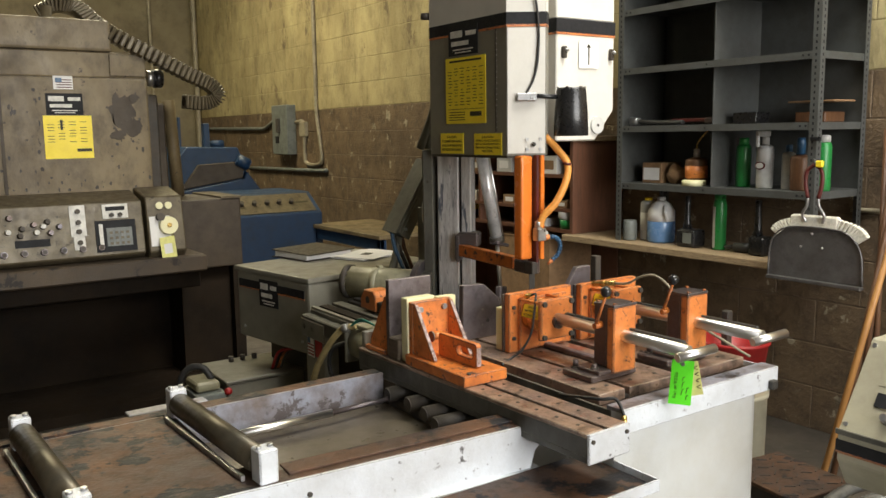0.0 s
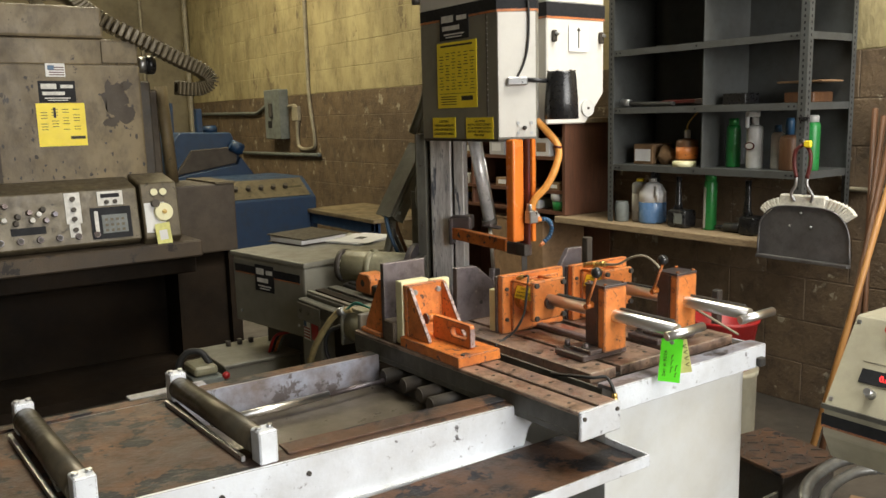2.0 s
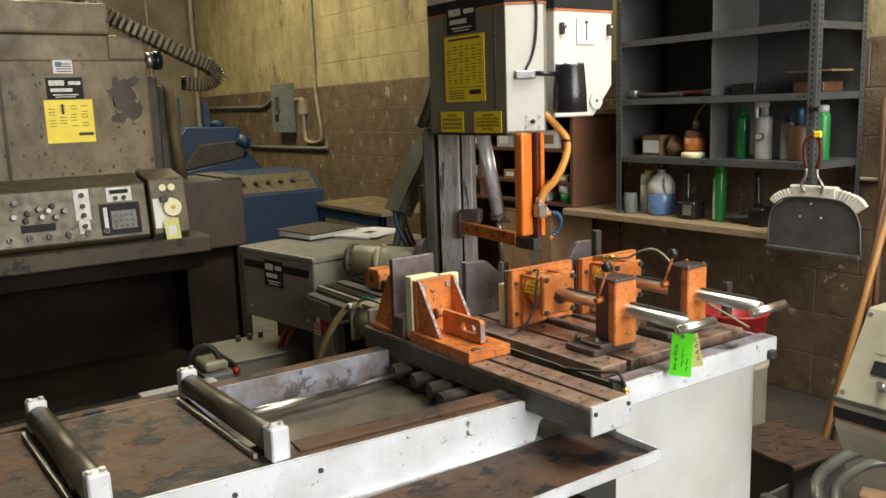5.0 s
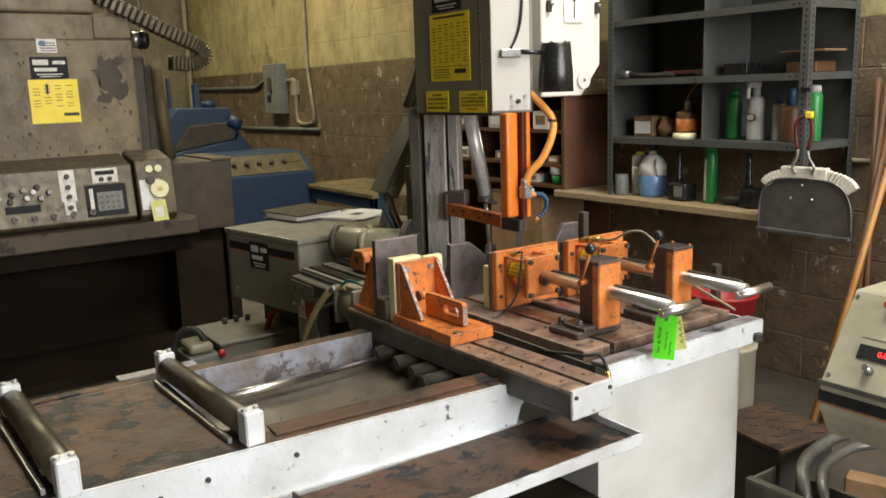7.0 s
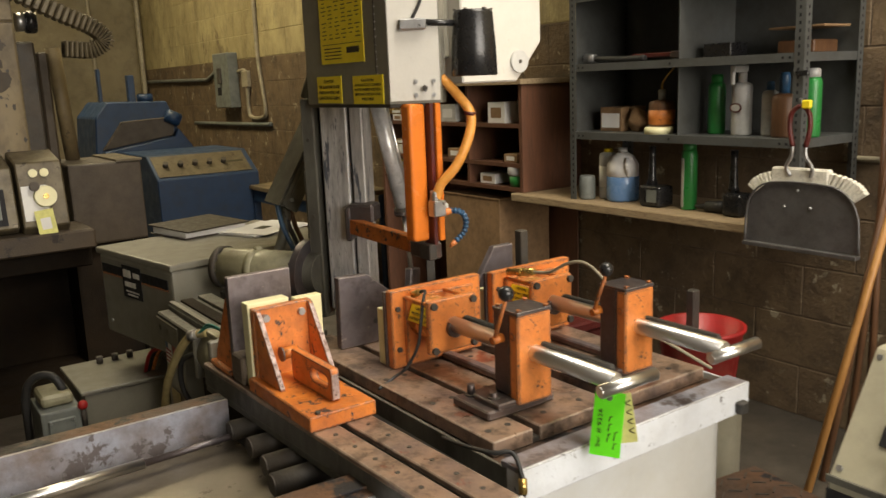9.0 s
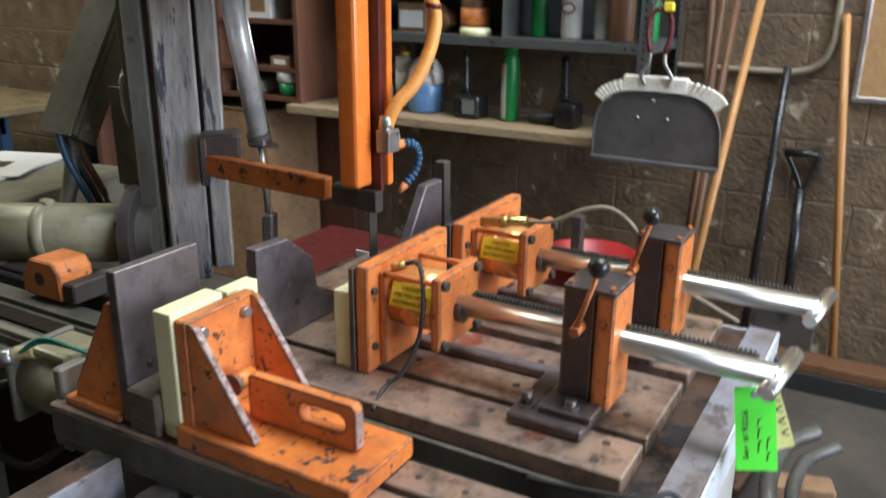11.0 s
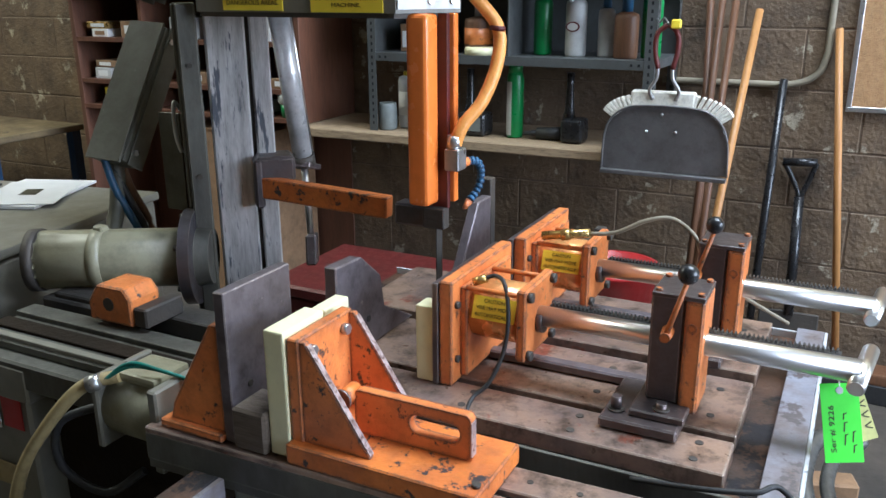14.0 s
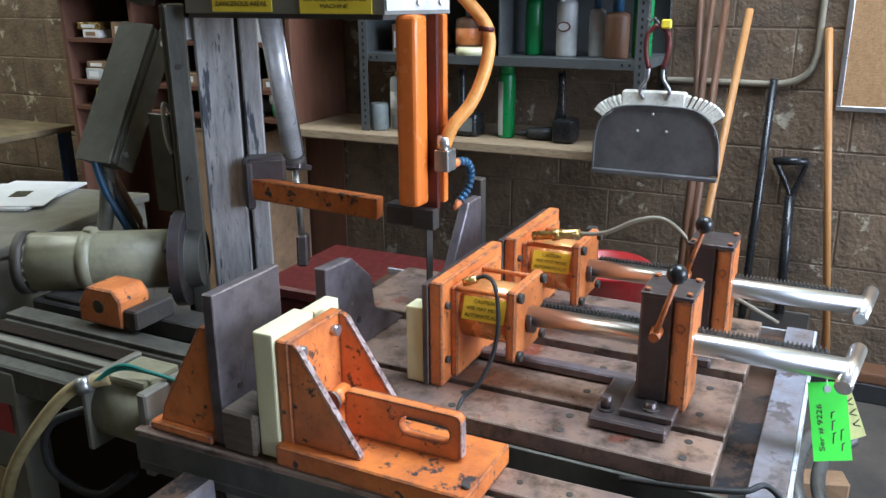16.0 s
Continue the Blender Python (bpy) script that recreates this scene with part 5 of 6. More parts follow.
part("cable", tube(B(), [(0.50, 3.13, 0.47), (0.475, 3.16, 0.515), (0.43, 3.19, 0.51), (0.40, 3.21, 0.44), (0.40, 3.22, 0.2)], 0.013, 10, 6), M_RUBBER, JB)

# ---- steel shelving and its contents ----
SHX, SHB = 2.61, 2.97
SH = thing("steel_shelving", "grey steel shelving unit with perforated corner posts", "shelving", (2.8, 2.53, 0.835))
SY0, SY1 = 2.0, 3.07
for y, sy in ((SY0, 1), (SY1, -1)):
    for x, sx in ((SHX, 1), (SHB, -1)):
        pb = B()
        box(pb, min(x, x + sx * 0.034), max(x, x + sx * 0.034), y - 0.001, y + 0.001, 0.836, 2.18)
        box(pb, x - 0.001, x + 0.001, min(y, y + sy * 0.034), max(y, y + sy * 0.034), 0.836, 2.18)
        po = part("corner_post", pb, M_SHELF, SH, "perforated angle post")
        hb = B()
        for k in range(54):
            z = 0.86 + 0.0245 * k
            box(hb, x + sx * 0.014, x + sx * 0.021, y - 0.0016, y + 0.0016, z, z + 0.011)
            box(hb, x - 0.0016, x + 0.0016, y + sy * 0.014, y + sy * 0.021, z, z + 0.011)
        tagged(part("hole_strip", hb, M_LABELK, po), kind="stuff")
for z in (1.128, 1.41, 1.69, 1.97, 2.16):
    sb = B()
    box(sb, SHX + 0.002, SHB - 0.002, SY0 + 0.003, SY1 - 0.003, z - 0.002, z)
    box(sb, SHX + 0.001, SHX + 0.004, SY0 + 0.003, SY1 - 0.003, z - 0.030, z)
    box(sb, SHX + 0.004, SHB - 0.004, SY0 + 0.002, SY0 + 0.005, z - 0.030, z)
    s = part("shelf", sb, M_SHELF, SH, "grey enamelled shelf with a folded lip")
    for y in (SY0 + 0.05, SY0 + 0.075, SY0 + 0.54, SY1 - 0.075, SY1 - 0.05):
        part("lip_hole", box(B(), SHX - 0.0005, SHX + 0.001, y - 0.004, y + 0.004, z - 0.019, z - 0.011), M_LABELK, s)
part("back_panel", box(B(), SHB - 0.004, SHB - 0.001, SY0, SY1, 1.10, 2.18), M_SHELF, SH)
part("divider", box(B(), SHX + 0.02, SHB - 0.006, 2.512, 2.516, 1.128, 2.16), M_SHELF, SH, "upright divider")
part("end_panel", box(B(), SHX + 0.036, SHB - 0.036, SY1 - 0.003, SY1 - 0.001, 1.10, 2.18), M_SHELF, SH)
ledge = thing("wooden_ledge", "raw wooden plank ledge fixed to the wall", "ledge", (2.78, 2.78, 0.80))
part("plank", box(B(), 2.56, 2.778, 2.14, 3.42, 0.80, 0.835, 0.004), M_WOOD, ledge)
part("plank", box(B(), 2.781, 2.999, 2.14, 3.42, 0.80, 0.834, 0.004), M_WOOD, ledge)


def can(name, label, cat, x, y, z, r, h, body, cap, cap_h=0.02, grp="bottles and cans", neck=0.5, band=None):
    t = thing(name, label, cat, (x, y, z), group=grp)
    part("body", lathe(B(), x, y, z, [(r * 0.94, 0), (r, 0.006), (r, h - 0.02), (r * 0.93, h - 0.008), (r * neck, h)], 20), body, t)
    part("cap", lathe(B(), x, y, z + h, [(r * neck, 0), (r * neck, cap_h * 0.8), (r * neck * 0.8, cap_h)], 16), cap, t)
    if band:
        part("label_band", lathe(B(), x, y, z + h * 0.25, [(r * 1.01, 0), (r * 1.01, h * 0.45)], 20), band, t)
    return t


ZS, ZL = 1.128, 0.836
can("spray_can", "green aerosol can on the shelf", "can", 2.75, 2.43, ZS, 0.032, 0.19, M_GREENP, M_GREENP, 0.03, neck=0.7)
clb = can("cleaner_bottle", "white cleaner bottle with an oval mark", "bottle", 2.72, 2.30, ZS, 0.036, 0.19, M_WHITEP, M_WHITEP, 0.035, neck=0.45)
part("nozzle", box(B(), 2.66, 2.74, 2.288, 2.312, ZS + 0.225, ZS + 0.25, 0.006, 2), M_WHITEP, clb)
mark = B()
ring = [(2.30 + 0.024 * math.cos(a), ZS + 0.10 + 0.017 * math.sin(a)) for a in [i * math.pi / 12 for i in range(24)]]
prism(mark, ring, 2.681, 2.6855, "x")
part("oval_mark", mark, M_DRED, clb)
part("oval_centre", prism(B(), [(2.30 + (a - 2.30) * 0.78, ZS + 0.10 + (b - ZS - 0.10) * 0.72) for a, b in ring], 2.680, 2.6812, "x"), M_WHITEP, clb)
part("trigger", box(B(), 2.655, 2.668, 2.292, 2.308, ZS + 0.18, ZS + 0.23, 0.004), M_WHITEP, clb)
can("oil_bottle", "white labelled oil bottle on the shelf", "bottle", 2.74, 2.20, ZS, 0.028, 0.16, M_WHITEP, M_BLUEP, 0.03)
can("amber_bottle", "dark amber glass bottle with blue cap", "bottle", 2.70, 2.12, ZS, 0.040, 0.15, M_HANDLED, M_BLUEP, 0.07, neck=0.45)
can("spray_can", "green and white aerosol can", "can", 2.74, 2.045, ZS, 0.033, 0.20, M_GREENP, M_WHITEP, 0.03, neck=0.8)
lcan = can("spray_can", "green and white aerosol can on the ledge", "can", 2.70, 2.51, ZL, 0.030, 0.23, M_GREENP, M_GREENP, 0.03, neck=0.85)
stripe = B()
arc = [(2.70 + 0.0308 * math.cos(radians(a)), 2.51 + 0.0308 * math.sin(radians(a))) for a in range(95, 176, 10)]
prism(stripe, arc + [(2.70 + 0.0295 * math.cos(radians(a)), 2.51 + 0.0295 * math.sin(radians(a))) for a in range(175, 94, -10)], ZL + 0.01, ZL + 0.20)
part("label_stripe", stripe, M_WHITEP, lcan, "white printed stripe")
sob = can("soap_bottle", "brown pump bottle with an orange label", "bottle", 2.72, 2.665, ZS, 0.052, 0.13, M_HANDLED, M_WHITEP, 0.04, neck=0.3, band=M_ORANGE)
part("pump_stem", tube(B(), [(2.72, 2.665, ZS + 0.16), (2.72, 2.66, ZS + 0.20), (2.72, 2.60, ZS + 0.26)], 0.004, 6, 4), M_BRASS, sob)
cbx = thing("cardboard_box", "open cardboard box of small parts on the shelf", "box", (2.76, 2.90, ZS))
part("carton", box(B(), 2.70, 2.85, 2.86, 2.98, ZS, ZS + 0.10, 0.002), M_CARDB, cbx)
part("front_label", sheet(B(), (2.698, 2.92, ZS + 0.045), -Y, Z, 0.10, 0.06), M_PAPER, cbx)
rag = thing("rag", "crumpled tan rag beside the box", "rag", (2.74, 2.80, ZS))
rb2 = ball(B(), (2.74, 2.80, ZS + 0.045), 0.045)
for v in rb2.verts:
    v.co += noise.noise_vector(v.co * 30) * 0.018
part("cloth", rb2, M_CARDB, rag)
dish = thing("paste_tin", "flat cream tin lid on the shelf", "tin", (2.66, 2.63, ZS))
part("tin", lathe(B(), 2.665, 2.635, ZS, [(0.055, 0), (0.055, 0.022), (0.05, 0.026)], 24), M_NYLON, dish)
jug = thing("jug", "translucent plastic jug half full of blue liquid", "jug", (2.72, 2.87, ZL))
part("liquid", lathe(B(), 2.72, 2.87, ZL, [(0.062, 0), (0.068, 0.01), (0.068, 0.10), (0.066, 0.105)], 24), M_JUG, jug, "blue liquid in the lower half")
part("shoulder", lathe(B(), 2.72, 2.87, ZL + 0.105, [(0.067, 0), (0.066, 0.05), (0.045, 0.085), (0.02, 0.10)], 24), M_PAPER, jug)
part("cap", lathe(B(), 2.72, 2.87, ZL + 0.205, [(0.02, 0), (0.02, 0.018)], 16), M_WHITEP, jug)
part("grip", tube(B(), [(2.69, 2.82, ZL + 0.18), (2.67, 2.80, ZL + 0.15), (2.69, 2.81, ZL + 0.11)], 0.009, 8, 5), M_PAPER, jug)
can("mug", "small grey tin on the ledge", "tin", 2.66, 3.02, ZL, 0.036, 0.10, M_EBOX, M_EBOX, 0.002, neck=0.9)
can("tall_tin", "white and yellow rectangular tin", "tin", 2.74, 2.97, ZL, 0.040, 0.20, M_WHITEP, M_YELLOW, 0.015, band=M_PAPER)
for k, (y, w) in enumerate(((2.66, 0.055), (2.28, 0.04))):
    bt = thing("black_bottle", "squat black bottle with a long neck", "bottle", (2.68, y, ZL), group="bottles and cans")
    part("body", box(B(), 2.64, 2.73, y - w, y + w, ZL, ZL + 0.085, 0.018, 3), M_BLACK, bt)
    part("neck", lathe(B(), 2.685, y + 0.02, ZL + 0.08, [(0.025, 0), (0.016, 0.03), (0.012, 0.12), (0.014, 0.16)], 14), M_BLACK, bt)
    if k == 0:
        part("label_patch", sheet(B(), (2.639, y - 0.015, ZL + 0.045), -Y, Z, 0.05, 0.05), M_EBOX, bt)
lyb = thing("black_tool", "black hand tool lying on the ledge", "tool", (2.69, 2.37, ZL))
part("body", frustum(B(), (2.69, 2.42, ZL + 0.022), (2.70, 2.33, ZL + 0.022), 0.02, 0.026, seg=14), M_RUBBER, lyb)
part("tip", frustum(B(), (2.69, 2.42, ZL + 0.022), (2.688, 2.47, ZL + 0.018), 0.012, 0.006, seg=10), M_RUBBER, lyb)
ZM = 1.41
wr = thing("drive_tool", "long black handled tool lying on the shelf", "tool", (2.68, 2.85, ZM))
part("grip", frustum(B(), (2.66, 3.02, ZM + 0.022), (2.66, 2.97, ZM + 0.022), 0.022, 0.018, seg=14), M_ALU, wr)
part("shaft", tube(B(), [(2.66, 2.97, ZM + 0.02), (2.66, 2.85, ZM + 0.014), (2.66, 2.70, ZM + 0.012)], 0.011, 10, 10, 0.18), M_RUBBER, wr)
rw = thing("red_wrench", "red handled wrench lying on the shelf", "wrench", (2.70, 2.68, ZM))
part("handle", box(B(), 2.69, 2.705, 2.60, 2.80, ZM + 0.012, ZM + 0.03, 0.004), M_DRED, rw)
part("head", box(B(), 2.68, 2.715, 2.55, 2.60, ZM + 0.004, ZM + 0.034, 0.006), M_STEEL, rw)
tbx = thing("black_box", "small black box on the shelf", "box", (2.75, 2.40, ZM))
part("carton", box(B(), 2.70, 2.80, 2.34, 2.46, ZM, ZM + 0.05, 0.003), M_BLACK, tbx)
bl2 = thing("brown_tin", "brown box at the back of the shelf", "box", (2.85, 2.13, ZM))
part("carton", box(B(), 2.80, 2.95, 2.08, 2.22, ZM, ZM + 0.045, 0.004), M_HANDLED, bl2)
part("lid", box(B(), 2.79, 2.955, 2.04, 2.25, ZM + 0.085, ZM + 0.093, 0.002), M_CARDB, bl2)

# ---- dustpan and brush hung on the shelving ----
DP = thing("dustpan", "grey metal dustpan with a pale brush hung on the shelving post", "dustpan", (2.52, 1.93, 0.78))
prof = [(2.13, 0.785), (2.125, 0.90), (2.105, 0.955), (2.06, 0.99), (1.99, 1.0), (1.88, 1.0), (1.81, 0.99), (1.765, 0.955), (1.742, 0.90), (1.735, 0.795)]
pn = B()
prism(pn, prof, 2.52, 2.528, "x", 0.0015)
part("pan", pn, M_PAN, DP)
rim = B()
pts3 = [(2.515, a, b) for a, b in prof]
tube(rim, pts3, 0.0035, 8, 4)
part("rolled_rim", rim, M_PAN, DP)
part("lip", box(B(), 2.50, 2.53, 1.735, 2.13, 0.778, 0.792, 0.002), M_PAN, DP)
for y, z in ((1.99, 0.92), (1.90, 0.922), (1.945, 0.975)):
    part("rivet", ball(B(), (2.519, y, z), 0.005), M_ALU, DP)
part("brush_block", box(B(), 2.53, 2.56, 1.85, 2.05, 0.985, 1.045, 0.006), M_BRISTLE, DP, "pale brush block")
for k in range(26):
    a = (k / 25.0) * 2 - 1
    y = 1.936 - 0.176 * math.sin(a * 1.35)
    z = 0.932 + 0.075 * math.cos(a * 1.35) ** 0.6
    tf = B()
    box(tf, -0.013, 0.013, -0.0055, 0.0055, -0.03, 0.034, 0.002, m=pose(2.545, y, z, math.degrees(a * 0.95), 0, 0))
    part("bristle_tuft", tf, M_BRISTLE, DP)
for s in (-1, 1):
    y0 = 1.945
    part("prong", tube(B(), [(2.53, y0 + s * 0.035, 1.02), (2.52, y0 + s * 0.045, 1.05), (2.515, y0 + s * 0.025, 1.085), (2.515, y0 + s * 0.022, 1.12)], 0.006, 8, 5), M_ALU, DP)
    part("grip", tube(B(), [(2.515, y0 + s * 0.022, 1.115), (2.515, y0 + s * 0.034, 1.17), (2.515, y0 + s * 0.030, 1.22), (2.52, y0 + s * 0.004, 1.245)], 0.008, 8, 5), M_DRED, DP, "dark red rubber grip")
part("yellow_clip", box(B(), 2.50, 2.515, 1.905, 1.935, 1.235, 1.262, 0.004), M_YELLOW, DP, "yellow clip")
part("hook", tube(B(), [(2.52, 1.945, 1.25), (2.545, 1.965, 1.265), (2.58, 1.985, 1.25), (2.609, 2.0, 1.26)], 0.003, 6, 5), M_ALU, DP)
bclip = thing("binder_clip", "black binder clip on the shelving post", "clip", (2.60, 1.995, 1.34))
part("clip", box(B(), 2.595, 2.606, 1.975, 2.02, 1.335, 1.352, 0.002), M_BLACK, bclip)

# ---- tools leaning on the wall ----
def pole(name, label, cat, a, b, r, mat, grp="long handled tools"):
    t = thing(name, label, cat, a, group=grp)
    part("handle", frustum(B(), a, b, r, r * 0.95, seg=14, bev=0.003), mat, t)
    return t


pole("broom_handle", "honey-coloured wooden broom handle leaning on the wall", "handle", (2.44, 1.815, 0.0), (2.86, 1.728, 1.285), 0.013, M_HANDLE)
pole("broom_handle", "brown wooden handle leaning in the corner by the shelving", "handle", (2.56, 1.832, 0.0), (2.945, 1.816, 1.31), 0.013, M_HANDLED)
pole("broom_handle", "dark stained wooden handle by the shelving", "handle", (2.86, 1.842, 0.0), (2.965, 1.904, 1.38), 0.013, M_HANDLED)
pole("broom_handle", "very dark wooden handle by the shelving", "handle", (2.80, 1.885, 0.0), (2.955, 1.860, 1.35), 0.012, M_HANDLED)
bm1 = pole("push_broom", "upright push broom with a wooden handle", "broom", (2.90, 1.36, 0.10), (2.975, 1.49, 1.225), 0.0125, M_HANDLE)
part("head_block", box(B(), 2.80, 2.90, 1.10, 1.62, 0.07, 0.11, 0.008, 2), M_HANDLED, bm1)
part("bristles", box(B(), 2.80, 2.90, 1.11, 1.61, 0.0, 0.07, 0.004), M_RUBBER, bm1, "black bristles")
pole("pry_bar", "black steel bar leaning on the wall", "bar", (2.90, 1.66, 0.0), (2.97, 1.64, 1.055), 0.014, M_BLACK)
shv = thing("shovel", "black D-handled shovel leaning on the wall", "shovel", (2.92, 1.55, 0))
part("shaft", frustum(B(), (2.90, 1.53, 0.24), (2.965, 1.546, 0.655), 0.017, seg=14), M_BLACK, shv)
for s in (-1, 1):
    part("fork", tube(B(), [(2.965, 1.546, 0.65), (2.968, 1.546 + s * 0.02, 0.70), (2.97, 1.556 + s * 0.052, 0.775)], 0.009, 8, 6), M_BLACK, shv)
part("grip", frustum(B(), (2.97, 1.502, 0.778), (2.97, 1.612, 0.772), 0.014, seg=14), M_BLACK, shv)
part("blade", box(B(), -0.006, 0.006, -0.10, 0.10, 0.0, 0.25, 0.004, m=pose(2.88, 1.53, 0.0, 0, 8, 0)), M_DARK, shv)
CK = thing("cork_board", "cork notice board in an aluminium frame on the wall", "notice board", (2.99, 1.1, 0.955))
part("cork", box(B(), 2.985, 2.996, 0.62, 1.425, 0.97, 1.9), M_CORK, CK)
for n, (y0, y1, z0, z1) in enumerate(((0.60, 1.44, 0.955, 0.972), (0.60, 1.44, 1.898, 1.915), (1.423, 1.44, 0.972, 1.898), (0.60, 0.617, 0.972, 1.898))):
    part("frame_rail", box(B(), 2.978, 2.998, y0, y1, z0, z1, 0.002), M_ALU, CK)
cond = thing("wall_conduit", "painted conduit bending along the block wall", "conduit", (2.98, 1.7, 1.0), group="wall conduits")
part("pipe", tube(B(), [(2.985, 2.05, 1.035), (2.985, 1.75, 1.035), (2.985, 1.63, 1.036), (2.985, 1.555, 1.06), (2.985, 1.52, 1.12), (2.985, 1.515, 1.3), (2.985, 1.515, 2.4)], 0.011, 10, 6), M_CONDUIT, cond)

# ---- conduits and switch box on the far wall ----
EB = thing("switch_box", "grey electrical switch box on the block wall", "switch box", (2.94, 7.95, 1.17), )
part("box", box(B(), 2.90, 2.998, 7.69, 8.055, 1.205, 1.69, 0.006), M_EBOX, EB)
part("lever", box(B(), 2.87, 2.90, 7.85, 7.90, 1.42, 1.56, 0.006), M_DARK, EB)
part("plate", sheet(B(), (2.899, 7.93, 1.35), -Y, Z, 0.09, 0.07), M_LABELK, EB)
for nm, pts in (("a", [(2.98, 10.5, 1.49), (2.98, 8.7, 1.47), (2.98, 8.45, 1.47), (2.98, 8.20, 1.54), (2.98, 8.055, 1.60)]),
                ("b", [(2.98, 8.9, 1.045), (2.98, 7.2, 1.06), (2.98, 7.05, 1.07)]),
                ("c", [(2.98, 6.53 + 0.68, 3.6), (2.98, 7.2, 2.0), (2.98, 7.2, 1.62), (2.98, 7.12, 1.20), (2.98, 7.20, 1.12), (2.98, 7.42, 1.12), (2.98, 7.48, 1.2), (2.98, 7.48, 1.5), (2.98, 7.65, 1.52)]),
                ("d", [(2.94, 10.4, 3.9), (2.94, 10.4, 0.3)]), ("e", [(2.45, 10.55, 3.9), (2.45, 10.55, 0.3)])):
    c = thing("wall_conduit", "painted conduit run along the block wall", "conduit", pts[0], group="wall conduits")
    part("pipe", tube(B(), pts, 0.018 if nm != "d" else 0.03, 8, 5), M_CONDUIT if nm not in "ab" else M_EBOX, c)
oc = thing("outlet_box", "small painted outlet box on the wall", "outlet", (2.98, 7.5, 1.4))
part("box", box(B(), 2.96, 2.998, 7.42, 7.55, 1.38, 1.52, 0.005), M_CONDUIT, oc)

# ---- brown bookcase full of boxes ----
BC = thing("bookcase", "dark brown wooden pigeonhole bookcase full of small boxes", "bookcase", (2.8, 4.0, 0))
part("side_panel", box(B(), 2.60, 2.98, 3.375, 3.40, 0.836, 1.335, 0.002), M_BOOKCASE, BC)
part("side_panel", box(B(), 2.60, 2.98, 4.61, 4.635, 0.0, 1.335, 0.002), M_BOOKCASE, BC)
part("top_board", box(B(), 2.58, 2.985, 3.36, 4.65, 1.335, 1.36, 0.002), M_WOOD, BC, "paler top board")
part("back_board", box(B(), 2.972, 2.98, 3.40, 4.61, 0.0, 1.335), M_BOOKCASE, BC)
for y in (3.80, 4.21):
    part("upright", box(B(), 2.605, 2.972, y - 0.009, y + 0.009, 0.836, 1.335), M_BOOKCASE, BC)
for z in (0.845, 0.96, 1.145):
    part("shelf", box(B(), 2.602, 2.972, 3.40, 4.61, z - 0.009, z + 0.009), M_BOOKCASE, BC)
for k, (y, z, w, h, mt) in enumerate(((4.50, 0.969, 0.10, 0.05, M_WHITEP), (4.48, 1.021, 0.12, 0.03, M_CARDB), (4.49, 1.154, 0.10, 0.035, M_PAPER), (4.50, 1.19, 0.14, 0.03, M_BRASS), (4.47, 0.855, 0.08, 0.04, M_WHITEP), (4.46, 0.896, 0.09, 0.035, M_YELLOW), (4.30, 1.154, 0.12, 0.07, M_CARDB), (4.32, 0.969, 0.10, 0.06, M_PAPER), (4.0, 1.154, 0.14, 0.09, M_WHITEP), (3.95, 0.969, 0.12, 0.05, M_CARDB), (3.6, 1.154, 0.13, 0.10, M_PAPER), (3.5, 0.969, 0.10, 0.04, M_CARDB), (3.68, 0.855, 0.12, 0.05, M_PAPER))):
    cbk = thing("small_carton", "small carton stacked in the bookcase", "carton", (2.68, y, z), group="cartons in the bookcase")
    part("carton", box(B(), 2.63, 2.78, y - w / 2, y + w / 2, z + 0.0, z + h, 0.003), mt, cbk)
    part("end_label", sheet(B(), (2.6295, y, z + h / 2), -Y, Z, w * 0.6, h * 0.5, 0.0005), M_PAPER if mt is not M_PAPER else M_CARDB, cbk)
tp = thing("tape_tub", "green tub with a white roll on top", "tub", (2.68, 3.49, 0.836))
part("tub", lathe(B(), 2.66, 3.47, 0.856, [(0.045, 0), (0.05, 0.05)], 20), M_GREENP, tp)
part("roll", lathe(B(), 2.66, 3.47, 0.908, [(0.05, 0), (0.058, 0.01), (0.058, 0.05), (0.03, 0.052), (0.03, 0.03)], 24), M_WHITEP, tp)
crt = thing("shipping_carton", "plain cardboard carton on the floor behind the saw", "carton", (2.78, 3.8, 0))
part("carton", box(B(), 2.62, 2.95, 3.58, 4.05, 0.0, 0.78, 0.004), M_CARDB, crt)
part("flap", box(B(), 2.615, 2.955, 3.575, 4.055, 0.78, 0.786), M_CARDB, crt)
chest = thing("red_chest", "dark red metal chest on the floor", "chest", (1.9, 2.9, 0))
part("body", box(B(), 1.80, 2.22, 2.50, 2.95, 0.0, 0.46, 0.01), M_DRED, chest)
part("lid", box(B(), 1.79, 2.23, 2.49, 2.96, 0.46, 0.50, 0.008), M_DRED, chest)

# ---- blue bench and blue machine ----
BB = thing("blue_bench", "blue painted steel bench", "bench", (2.55, 5.4, 0))
part("top", box(B(), 2.28, 2.82, 4.90, 5.95, 0.68, 0.71, 0.004), M_OLD, BB, "dirty tan bench top")
part("apron", box(B(), 2.30, 2.33, 4.92, 5.93, 0.60, 0.68), M_BLUE, BB)
for x in (2.30, 2.76):
    for y in (4.92, 5.88):
        part("leg", box(B(), x, x + 0.05, y, y + 0.05, 0.0, 0.68, 0.003), M_BLUE, BB)
BM = thing("blue_machine", "blue machine console with a sloped cream panel", "machine console", (2.0, 6.3, 0))
cs = B()
prism(cs, [(5.90, 0.0), (5.90, 0.80), (6.12, 0.95), (6.7, 0.95), (6.7, 0.0)], 1.66, 2.36, "x", 0.006)
part("console", cs, M_BLUE, BM)
